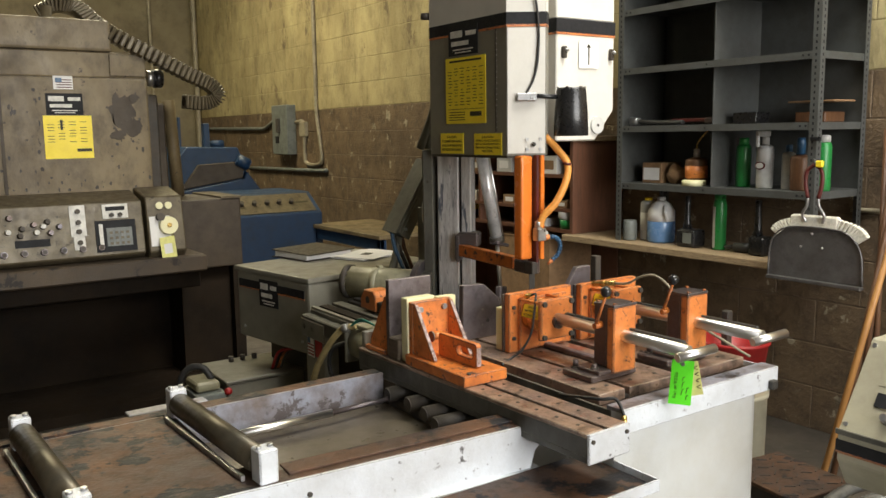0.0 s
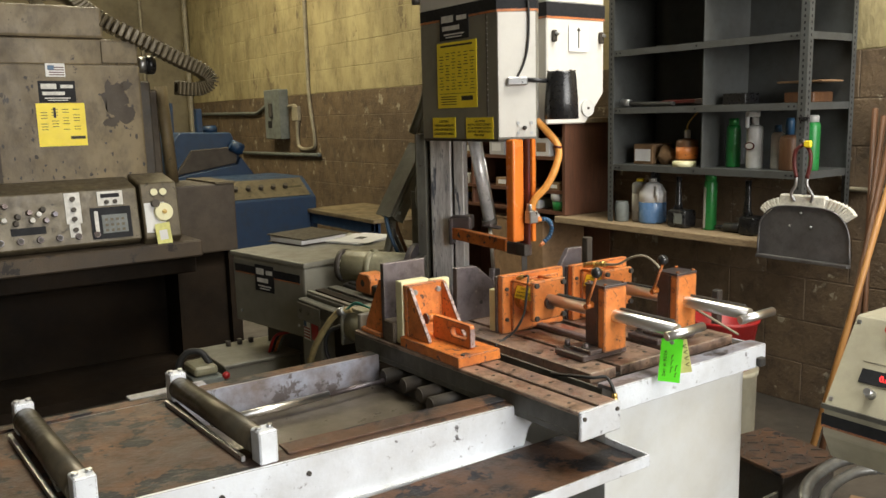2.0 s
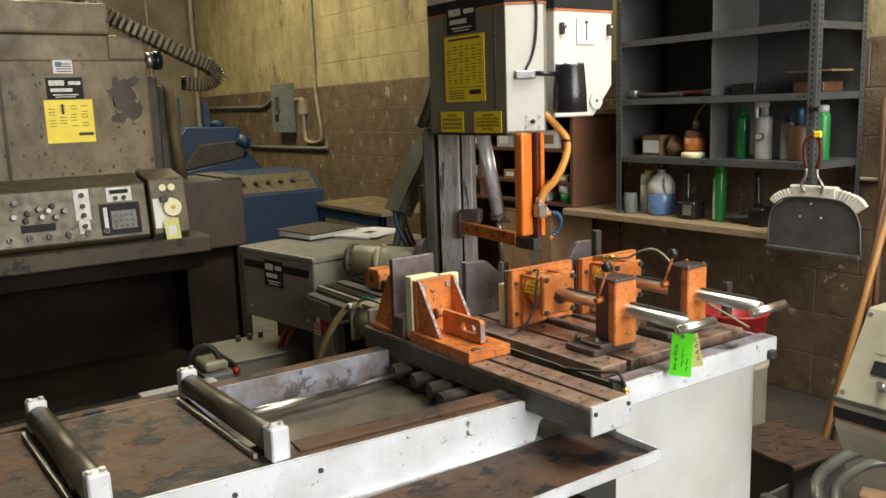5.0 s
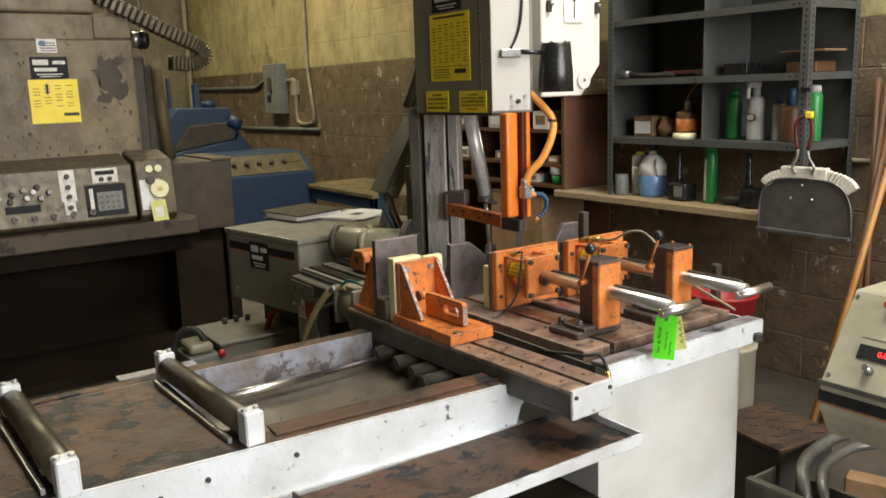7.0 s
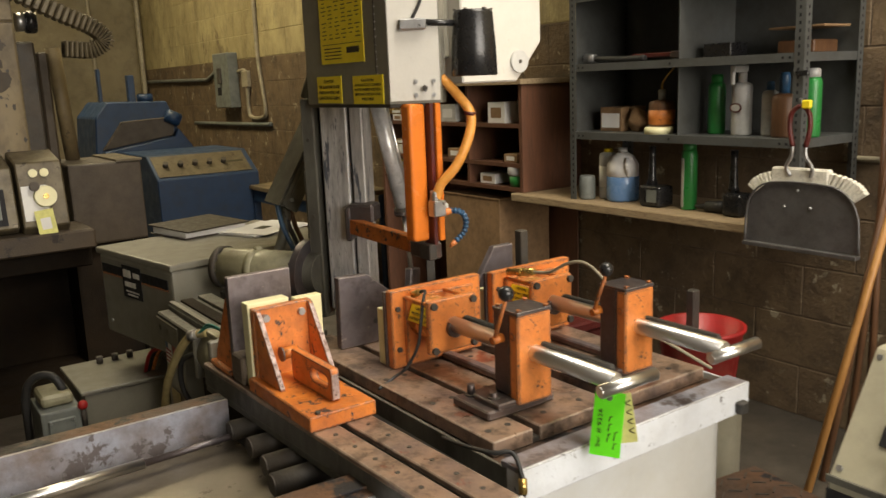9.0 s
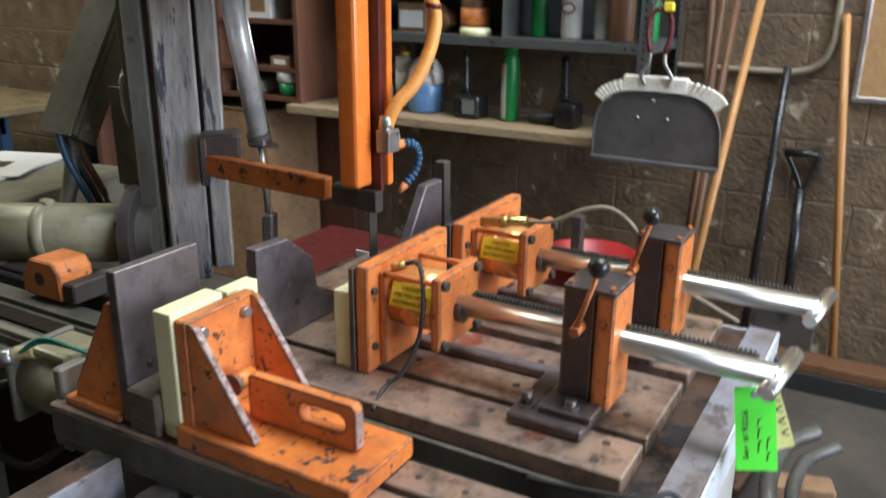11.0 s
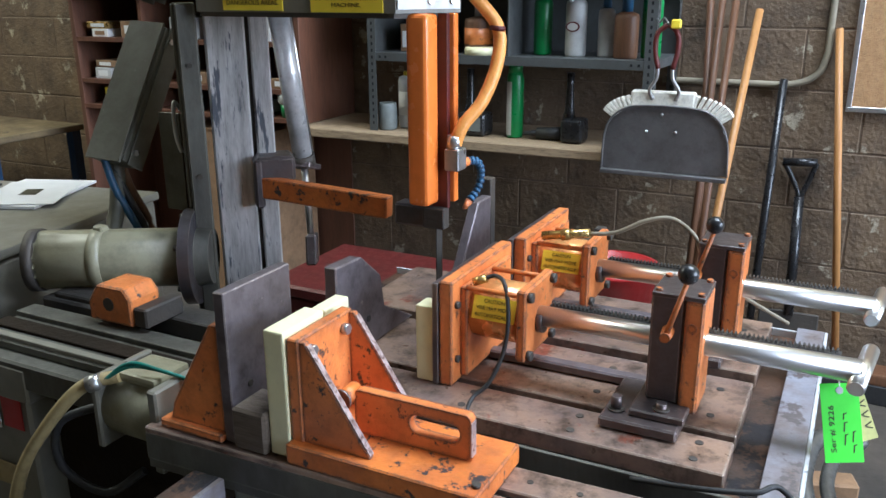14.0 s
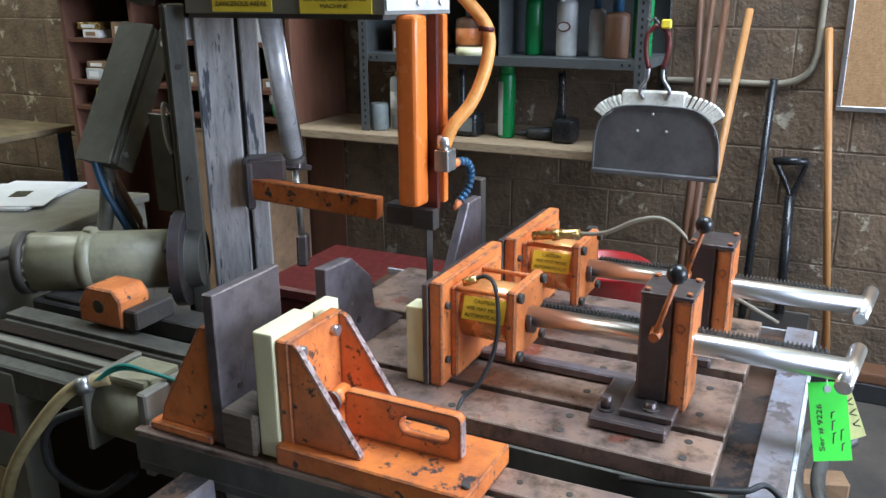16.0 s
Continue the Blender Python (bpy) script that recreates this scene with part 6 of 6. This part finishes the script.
pu, pv = X, Vector((0, 0.22, 0.15)).normalized()
pc = Vector((2.0, 6.01, 0.875)) - pu.cross(pv) * -0.002
part("panel", sheet(B(), pc, pu, pv, 0.64, 0.22, 0.003), M_PANEL, BM, "cream control panel")
for k in range(5):
    q = pc + pu * (-0.25 + 0.1 * k) + pu.cross(pv) * 0.003
    part("knob", frustum(B(), q, q + pu.cross(pv) * 0.03, 0.018, seg=12), M_DARK, BM)
part("print_bar", sheet(B(), pc + pu * 0.22 + pu.cross(pv) * 0.003, pu, pv, 0.14, 0.02, 0.0005), M_INK, BM)
bn = thing("blue_hopper", "slanted blue sheet steel hopper", "hopper", (1.6, 6.6, 0))
hp = B()
prism(hp, [(1.50, 0.86), (1.53, 1.20), (1.62, 1.31), (2.05, 1.30), (2.09, 1.20), (2.13, 1.05), (2.23, 0.93), (2.20, 0.86)], 6.80, 7.4, "y", 0.01)
part("bin", hp, M_BLUE, bn)
gd = B()
prism(gd, [(1.55, 0.965), (1.70, 1.165), (2.09, 1.185), (2.07, 1.045)], 6.765, 6.80, "y", 0.006)
part("window", gd, M_OLDD, bn, "grey slanted hopper guard")
lowerhp = B()
prism(lowerhp, [(1.55, 0.955), (2.07, 1.035), (2.10, 1.10), (2.22, 0.93), (1.56, 0.925)], 6.74, 6.80, "y", 0.006)
part("skirt", lowerhp, M_BLUE, bn)
part("stand", box(B(), 1.58, 2.15, 6.85, 7.3, 0.0, 0.86, 0.01), M_BLUE, bn)
part("upright", box(B(), 1.835, 1.885, 7.0, 7.06, 1.29, 1.50, 0.004), M_BLUE, bn)
part("upright", box(B(), 1.62, 1.645, 7.0, 7.04, 1.29, 1.55, 0.004), M_BLUE, bn)
part("motor", frustum(B(), (2.02, 6.76, 1.20), (2.12, 6.74, 1.15), 0.05, seg=18, bev=0.008), M_BLUE, bn)
part("motor_stub", frustum(B(), (1.98, 7.1, 1.29), (1.98, 7.1, 1.36), 0.06, seg=16, bev=0.008), M_BLUE, bn)

# ---- older band saw at the back ----
OS = thing("old_band_saw", "grimy beige old band saw with a control console", "band saw", (-0.3, 4.9, 0))
part("main_housing", box(B(), -1.7, 0.735, 4.60, 5.35, 1.08, 1.69, 0.012, 2), M_OLD, OS, "oil-streaked beige housing")
part("upper_band", box(B(), -1.7, 0.735, 4.63, 5.35, 1.69, 1.82, 0.008, 2), M_OLD, OS)
part("upper_panel", box(B(), 0.555, 0.735, 4.622, 4.63, 1.70, 1.81, 0.003), M_OLD, OS)
part("top_box", box(B(), -1.7, 0.57, 4.61, 5.3, 1.82, 1.975, 0.014, 2), M_OLD, OS)
part("side_lip", box(B(), 0.03, 0.045, 4.594, 4.60, 1.12, 1.67), M_OLDD, OS)
part("top_knob", lathe(B(), 0.30, 4.75, 1.975, [(0.035, 0), (0.035, 0.02), (0.025, 0.022), (0.03, 0.07)], 16), M_PANEL, OS)
cn = B()
prism(cn, [(4.36, 0.815), (4.40, 1.075), (4.60, 1.12), (4.60, 0.80), (4.40, 0.79)], -1.7, 0.612, "x", 0.006)
part("console", cn, M_PANEL, OS, "worn grey control console")
c2 = B()
prism(c2, [(4.34, 0.815), (4.385, 1.09), (4.60, 1.13), (4.60, 0.78), (4.38, 0.78)], 0.625, 0.81, "x", 0.006)
part("switch_panel", c2, M_PANEL, OS)
cu2, cv2 = X, Vector((0, 0.04, 0.26)).normalized()
cnn = cu2.cross(cv2)


def on_panel(x, k, lift=0.0):
    """A point on the console's sloped front, k from its lower edge (0) to its upper edge (1)."""
    return Vector((x, 4.36 + 0.04 * k, 0.815 + 0.26 * k)) + cnn * (0.002 + lift)


for i in range(11):
    q = on_panel(-0.45 + 0.085 * i if i > 4 else -1.0 + 0.12 * i, 0.16)
    kb = part("push_button", frustum(B(), q, q + cnn * 0.018, 0.017, 0.014, seg=14), M_STEEL, OS, "chrome-ringed button")
    part("button_top", frustum(B(), q + cnn * 0.018, q + cnn * 0.024, 0.010, seg=12), M_DARK, kb)
for i, (x, k) in enumerate(((0.01, 0.80), (0.0, 0.55), (0.06, 0.60), (0.11, 0.66), (0.15, 0.62), (0.17, 0.70), (0.22, 0.60), (0.12, 0.52), (0.05, 0.48), (0.18, 0.50), (-0.3, 0.6), (-0.45, 0.62), (-0.6, 0.6), (-0.2, 0.55))):
    q = on_panel(x, k)
    part("valve_knob", frustum(B(), q, q + cnn * 0.03, 0.015, 0.011, seg=12), (M_STEEL, M_PALE, M_DARK)[i % 3], OS)
part("slot_window", sheet(B(), on_panel(0.10, 0.33), cu2, cv2, 0.15, 0.035, 0.004), M_LABELK, OS)
part("light_strip", sheet(B(), on_panel(0.305, 0.68), cu2, cv2, 0.07, 0.15, 0.004), M_PALE, OS, "pale switch plate")
part("light_strip", sheet(B(), on_panel(0.305, 0.30), cu2, cv2, 0.05, 0.08, 0.004), M_PALE, OS)
for k in (0.85, 0.65, 0.48, 0.28):
    q = on_panel(0.305, k, 0.004)
    part("toggle", frustum(B(), q, q + cnn * 0.016, 0.012, seg=10), M_DARK, OS)
kp = part("keypad", sheet(B(), on_panel(0.475, 0.36), cu2, cv2, 0.19, 0.155, 0.006), M_LABELK, OS, "black keypad module")
part("keypad_face", sheet(B(), on_panel(0.49, 0.34, 0.006), cu2, cv2, 0.12, 0.09, 0.002), M_EBOX, kp)
for i in range(4):
    for j in range(3):
        part("key", sheet(B(), on_panel(0.45 + 0.026 * i, 0.22 + 0.1 * j, 0.008), cu2, cv2, 0.014, 0.012, 0.003), M_PANEL, kp)
part("keypad_strip", sheet(B(), on_panel(0.405, 0.40, 0.006), cu2, cv2, 0.018, 0.10, 0.002), M_PALE, kp)
ms = part("meter_plate", sheet(B(), on_panel(0.48, 0.82), cu2, cv2, 0.12, 0.07, 0.005), M_PALE, OS)
part("meter", sheet(B(), on_panel(0.48, 0.87, 0.005), cu2, cv2, 0.09, 0.02, 0.002), M_LABELK, ms)
for x in (0.46, 0.50):
    q = on_panel(x, 0.75, 0.005)
    part("meter_knob", frustum(B(), q, q + cnn * 0.014, 0.011, seg=10), M_DARK, ms)


def on_switch(x, k, lift=0.0):
    return Vector((x, 4.34 + 0.045 * k, 0.815 + 0.275 * k)) + cnn * (0.002 + lift)


part("white_plate", sheet(B(), on_switch(0.685, 0.37), cu2, cv2, 0.10, 0.15, 0.004), M_PAPER, OS, "white instruction plate")
dial = part("dial", frustum(B(), on_switch(0.725, 0.46, 0.004), on_switch(0.725, 0.46, 0.03), 0.048, 0.044, seg=28), M_NYLON, OS, "large cream dial")
part("dial_hub", frustum(B(), on_switch(0.725, 0.46, 0.03), on_switch(0.725, 0.46, 0.036), 0.012, seg=12), M_BRASS, dial)
for x in (0.69, 0.735):
    part("gauge", frustum(B(), on_switch(x, 0.83, 0.0), on_switch(x, 0.83, 0.012), 0.018, seg=18), M_NYLON, OS)
part("lever_knob", frustum(B(), on_switch(0.685, 0.62, 0.0), on_switch(0.685, 0.62, 0.04), 0.018, 0.02, seg=14), M_DARK, OS)
cd = part("paper_tag", sheet(B(), (0.71, 4.318, 0.835), Vector((1, 0, 0.1)), Vector((-0.1, 0, 1)), 0.075, 0.11, 0.001), M_CARD, OS, "manila paper tag")
part("tag_mark", sheet(B(), (0.71, 4.3165, 0.83), Vector((1, 0, 0.1)), Vector((-0.1, 0, 1)), 0.04, 0.05, 0.0006), M_PAPER, cd)
part("console_ledge", box(B(), -1.7, 0.90, 4.30, 4.62, 0.70, 0.785, 0.008), M_LEDGE, OS, "dirty brown ledge")
# Parts below the ledge are coloured black for the shade there.
part("lower_bed", box(B(), -1.7, 0.90, 4.42, 5.2, 0.60, 0.70, 0.006), M_SHADE, OS)
part("lower_frame", box(B(), -1.7, 1.16, 4.95, 5.3, 0.0, 0.64), M_SHADE, OS, "lower frame coloured near black for the shade below the machine")
part("floor_pan", box(B(), -1.7, 1.0, 4.35, 5.2, 0.0, 0.05), M_SHADE, OS)
part("red_brace", box(B(), -1.2, 0.6, 4.93, 4.95, 0.42, 0.50), M_SHADE, OS)
part("end_box", box(B(), 0.88, 1.215, 4.62, 5.1, 0.66, 1.045, 0.01, 2), M_OLDD, OS, "brown guard box")
part("end_box_lip", box(B(), 1.10, 1.22, 4.61, 5.11, 1.045, 1.055), M_PANEL, OS)
part("end_leg", box(B(), 1.16, 1.22, 4.64, 4.72, 0.0, 0.66), M_SHADE, OS)
part("rust_post", frustum(B(), (0.985, 5.0, 1.04), (0.955, 5.0, 1.60), 0.035, seg=14), M_OLD, OS, "rusty round post")
part("dark_column", box(B(), 0.75, 0.84, 4.80, 5.1, 1.0, 1.62, 0.01), M_DARK, OS)
part("dark_column", box(B(), 0.87, 0.92, 4.95, 5.1, 1.0, 1.58, 0.01), M_OLDD, OS)
hk = part("hand_wheel", frustum(B(), (0.795, 4.72, 1.70), (0.845, 4.72, 1.70), 0.05, seg=20, bev=0.006), M_BLACK, OS)
part("wheel_rim", frustum(B(), (0.76, 4.72, 1.70), (0.794, 4.72, 1.70), 0.042, seg=20), M_ALU, hk)
CHAIN = [(0.30, 4.95, 2.04), (0.38, 4.90, 2.075), (0.47, 4.85, 2.05), (0.52, 4.72, 1.97), (0.60, 4.64, 1.90), (0.767, 4.62, 1.815), (0.937, 4.62, 1.73), (1.07, 4.62, 1.668), (1.115, 4.63, 1.61), (1.05, 4.64, 1.57), (0.93, 4.64, 1.577)]
# Near-black core gives the dark gaps between the links.
chain = part("cable_chain", tube(B(), CHAIN, 0.026, 10, 10), M_SHADE, OS, "ribbed dark cable chain looping over the side")
links = smooth_path(CHAIN, 6)
for a, b in zip(links, links[1:]):
    d = (b - a).normalized()
    s = d.cross(Vector((0.02, 1.0, 0.02))).normalized()
    lm = Matrix([[s[i], d[i], s.cross(d)[i], ((a + b) / 2)[i]] for i in range(3)] + [[0, 0, 0, 1]])
    w = (b - a).length * 0.42
    part("chain_link", box(B(), -0.038, 0.038, -w, w, -0.045, 0.045, 0.006, m=lm), M_PANEL, chain)
OC = Vector((0.334, 4.598, 1.394))
oc2 = part("cutting_chart", sheet(B(), OC, X, Z, 0.225, 0.212), M_YELLOW, OS, "oil-spotted yellow cutting chart")
for col in range(4):
    for row in range(8):
        if (col + row) % 4:
            part("print_bar", sheet(B(), OC + Vector((-0.08 + 0.05 * col, -0.0016, 0.075 - 0.014 * row)), X, Z, 0.03, 0.003, 0.0004), M_INK, oc2)
part("print_mark", sheet(B(), OC + Vector((0.07, -0.0016, -0.065)), X, Z, 0.07, 0.015, 0.0004), M_INK, oc2)
part("oil_spot", sheet(B(), OC + Vector((-0.03, -0.0016, 0.06)), X, Z, 0.012, 0.05, 0.0003), M_INK, oc2)
maker_plate((0.325, 4.598, 1.556), X, Z, 0.17, 0.105, OS)
fd = part("flag_decal", sheet(B(), (0.325, 4.598, 1.661), X, Z, 0.09, 0.065), M_PAPER, OS, "faded flag sticker")
for k in range(4):
    part("stripe", sheet(B(), (0.33, 4.5963, 1.638 + 0.012 * k), X, Z, 0.07, 0.005, 0.0004), M_DRED, fd)
part("flag_corner", sheet(B(), (0.305, 4.5960, 1.673), X, Z, 0.03, 0.022, 0.0004), M_BLUEP, fd)
pr = random.Random(9)
for lift, cx, cz, w, h in ((0.0, 0.60, 1.52, 0.075, 0.10), (0.0006, 0.64, 1.44, 0.06, 0.05), (0.0012, 0.57, 1.40, 0.04, 0.03), (0.0018, 0.66, 1.59, 0.03, 0.02)):
    patch = B()
    prism(patch, [(cx + w * math.cos(a) * (0.65 + 0.5 * pr.random()), cz + h * math.sin(a) * (0.65 + 0.5 * pr.random())) for a in [i * math.pi / 14 for i in range(28)]], 4.5978 - lift, 4.5995, "y")
    part("bare_patch", patch, M_OLDD, OS, "dark worn patch of paint")
for k in range(70):
    cx, cz = -0.1 + 0.82 * pr.random(), 1.13 + 0.5 * pr.random() ** 1.6
    if 0.22 < cx < 0.49 and cz > 1.24:
        continue
    w, h = 0.003 + 0.006 * pr.random(), 0.004 + 0.012 * pr.random()
    chip = B()
    prism(chip, [(cx + w * math.cos(a) * (0.6 + 0.6 * pr.random()), cz + h * math.sin(a) * (0.6 + 0.6 * pr.random())) for a in [i * math.pi / 4 for i in range(8)]], 4.5982, 4.5995, "y")
    part("paint_chip", chip, M_DARK, OS)
# Filler below the end box, its shade painted in as black.
part("end_skirt", box(B(), 0.88, 1.20, 4.70, 5.1, 0.05, 0.66), M_SHADE, OS)

# ---- control pedestal ----
CP = thing("control_pedestal", "cream control console on a pedestal with a black and orange stripe", "control console", (1.6, 1.0, 0))
PBL = Vector((1.41, 1.185, 0.643))
PU = Vector((0, -1, 0))
PN = Vector((1, 0, 0))
PV = (PN * 0.549 + Z * 0.836).normalized()
PW = PU.cross(PV)
fm = Matrix([[PU[i], PN[i], Z[i], PBL[i]] for i in range(3)] + [[0, 0, 0, 1]])
bx = B()
prism(bx, [(0.0, 0.0), (0.140, 0.213), (0.33, 0.213), (0.33, -0.15), (0.045, -0.15), (0.0, -0.075)], 0.0, 0.50, "x", 0.004)
bmesh.ops.transform(bx, matrix=fm, verts=bx.verts)
part("housing", bx, M_PED, CP)
part("face_edge", box(B(), -0.003, 0.503, -0.006, 0.0, -0.008, 0.006, 0.001, m=fm), M_GREYD, CP)
part("black_stripe", box(B(), -0.002, 0.502, -0.003, 0.02, -0.050, -0.022, m=fm), M_LABELK, CP)
part("orange_line", box(B(), -0.002, 0.502, -0.003, 0.02, -0.056, -0.050, m=fm), M_ORANGE, CP)


def on_ped(u, v, lift=0.0):
    return PBL + PU * u + PV * v + PW * lift


part("face_plate", sheet(B(), on_ped(0.25, 0.127, 0.0005), PU, PV, 0.49, 0.245, 0.003), M_PED, CP)
part("sub_plate", sheet(B(), on_ped(0.22, 0.165, 0.0035), PU, PV, 0.32, 0.06, 0.002), M_PED, CP)
dsp = part("display", sheet(B(), on_ped(0.115, 0.098, 0.004), PU, PV, 0.10, 0.036, 0.004), M_LABELK, CP, "black display with red digits")
words("digits", "0.00", on_ped(0.13, 0.098, 0.0085), PU, PV, 0.015, M_GLASSRED, dsp)
part("selector_knob", frustum(B(), on_ped(0.105, 0.055, 0.004), on_ped(0.105, 0.055, 0.03), 0.013, 0.009, seg=8), M_ALU, CP, "chrome selector knob")
part("stop_button", frustum(B(), on_ped(0.105, 0.222, 0.003), on_ped(0.105, 0.222, 0.028), 0.011, 0.012, seg=18), M_RED, CP, "red stop button")
part("green_button", frustum(B(), on_ped(0.16, 0.22, 0.003), on_ped(0.16, 0.22, 0.02), 0.010, seg=18), M_GREENP, CP)
yp = part("yellow_plate", sheet(B(), on_ped(0.30, 0.085, 0.004), PU, PV, 0.20, 0.105, 0.002), M_BUFF, CP, "yellow button plate")
for i in range(4):
    for j in range(2):
        q = on_ped(0.235 + 0.045 * i, 0.065 + 0.045 * j, 0.006)
        part("button", frustum(B(), q, q + PW * 0.010, 0.008, seg=12), M_ORANGE if j else M_ALU, yp)
for u, v in ((0.015, 0.02), (0.015, 0.235), (0.485, 0.02)):
    part("screw", frustum(B(), on_ped(u, v, 0.003), on_ped(u, v, 0.006), 0.006, seg=8), M_ALU, CP)
part("post", frustum(B(), (1.62, 1.02, 0.03), (1.62, 1.02, 0.50), 0.045, seg=24), M_PED, CP)
part("foot_plate", lathe(B(), 1.62, 1.02, 0.0, [(0.17, 0), (0.17, 0.015), (0.06, 0.03)], 28), M_PED, CP)

# ---- bucket, drum and tread step beyond the saw ----
BK = thing("red_bucket", "red plastic bucket standing on a pale drum", "bucket", (2.04, 1.92, 0.48))
part("bucket", lathe(B(), 2.05, 1.95, 0.44, [(0.10, 0), (0.122, 0.17), (0.13, 0.175), (0.13, 0.185), (0.118, 0.185), (0.095, 0.02)], 28), M_RED, BK)
solo("stir_bar", box(B(), 2.055, 2.085, 1.98, 2.01, 0.47, 0.72, 0.004), M_DARK, "dark steel bar standing in the bucket", "bar")
DR = thing("drum", "pale grey waste drum on the floor", "drum", (2.04, 1.92, 0))
part("drum", lathe(B(), 2.05, 1.95, 0.0, [(0.11, 0), (0.12, 0.01), (0.125, 0.415), (0.13, 0.42), (0.13, 0.439)], 28), M_PED, DR)
TS = thing("tread_step", "rusty steel box with a diamond tread lid", "step box", (1.86, 1.66, 0))
TM = pose(1.83, 1.58, 0, 0, 0, -8)
part("box", box(B(), -0.12, 0.12, -0.135, 0.135, 0.0, 0.27, 0.004, m=TM), M_DARK, TS)
part("lid", box(B(), -0.135, 0.135, -0.15, 0.15, 0.27, 0.285, 0.003, m=TM), M_RUST, TS, "rusty tread lid")
for i in range(6):
    for j in range(6):
        part("diamond", box(B(), -0.017, 0.017, -0.002, 0.002, 0.285, 0.288, m=TM @ pose(-0.11 + 0.044 * i, -0.12 + 0.048 * j, 0, 0, 0, 35 if (i + j) % 2 else -35)), M_DARK, TS)
FP = thing("drip_tray", "grimy grey sheet metal tray on short feet", "tray", (1.62, 1.30, 0))
part("tray_floor", box(B(), 1.555, 1.69, 1.125, 1.47, 0.09, 0.10, 0.002), M_GREYD, FP)
part("front_wall", box(B(), 1.545, 1.555, 1.115, 1.48, 0.085, 0.22, 0.003), M_GREYD, FP, "grey front wall with a folded rim")
part("front_rim", box(B(), 1.545, 1.572, 1.115, 1.48, 0.2205, 0.226, 0.002), M_GREYD, FP)
part("side_wall", box(B(), 1.556, 1.69, 1.471, 1.48, 0.085, 0.22, 0.003), M_GREYD, FP)
part("side_wall", box(B(), 1.556, 1.69, 1.115, 1.124, 0.085, 0.22, 0.003), M_GREYD, FP)
part("back_wall", box(B(), 1.691, 1.70, 1.115, 1.41, 0.085, 0.22, 0.003), M_GREYD, FP)
for x in (1.57, 1.675):
    for y in (1.14, 1.455):
        part("foot", box(B(), x - 0.012, x + 0.012, y - 0.012, y + 0.012, 0.0, 0.089, 0.002), M_DARK, FP)
FC = thing("flexible_conduit", "silver flexible conduit looping over the tray", "conduit", (1.75, 1.38, 0.1))
part("loop", tube(B(), [(1.99, 1.33, 0.30), (1.90, 1.385, 0.295), (1.78, 1.40, 0.275), (1.69, 1.385, 0.255), (1.64, 1.35, 0.22), (1.62, 1.31, 0.12)], 0.018, 12, 14, 0.12), M_FLEX, FC)
part("loop", tube(B(), [(1.98, 1.28, 0.28), (1.89, 1.335, 0.275), (1.79, 1.35, 0.26), (1.71, 1.335, 0.245), (1.66, 1.30, 0.21), (1.645, 1.26, 0.12)], 0.015, 12, 14, 0.12), M_FLEX, FC)
WB = solo("wood_offcut", box(B(), -0.035, 0.035, -0.09, 0.09, 0.0, 0.10, 0.006, m=pose(2.08, 1.36, 0.0, 0, 0, 18)), M_CARDB, "tan wood block on the floor", "wood block")
FH = thing("floor_hose", "black rubber hose looping on the floor", "hose", (1.6, 1.4, 0))
part("line", tube(B(), [(1.52, 1.60, 0.30), (1.52, 1.585, 0.12), (1.53, 1.52, 0.02), (1.52, 1.40, 0.014), (1.50, 1.28, 0.014), (1.56, 1.16, 0.014), (1.70, 1.09, 0.014)], 0.014, 10, 8), M_RUBBER, FH)

# ---- concrete blocks of the east wall ----
BL, BH, JT = 0.4064, 0.2032, 0.0045


def block_mesh(name, length, mat):
    bm = B()
    box(bm, 0.0, 0.008, JT / 2, length - JT / 2, JT / 2, BH - JT / 2, 0.003)
    bmesh.ops.recalc_face_normals(bm, faces=bm.faces)
    me = bpy.data.meshes.new(name)
    bm.to_mesh(me)
    bm.free()
    me.materials.append(mat)
    return me


near_b, near_c = block_mesh("block_brown", BL, M_BROWN), block_mesh("block_cream", BL, M_BEIGE)
rest_b, rest_c = B(), B()
count = 0
rnd = random.Random(4)
for row in range(20):
    z = row * BH
    y = -3.9 + (BL / 2 if row % 2 else 0.0)
    while y < 10.2:
        low = row < 8
        off = 0.0015 * rnd.random()
        if 1.0 < y + BL and y < 9.0 and row < 14 and count < 300:
            ob = new("block", near_b if low else near_c)
            ob.location = (WX - 0.0018 - off, y, z)
            ob.parent = wall_east
            count += 1
        else:
            box(rest_b if low else rest_c, WX - 0.003 - off, WX + 0.005, y + JT / 2, y + BL - JT / 2, z + JT / 2, z + BH - JT / 2)
        y += BL
tagged(part("far_blocks", rest_b, M_BROWN, wall_east), kind="stuff")
tagged(part("far_blocks", rest_c, M_BEIGE, wall_east), kind="stuff")
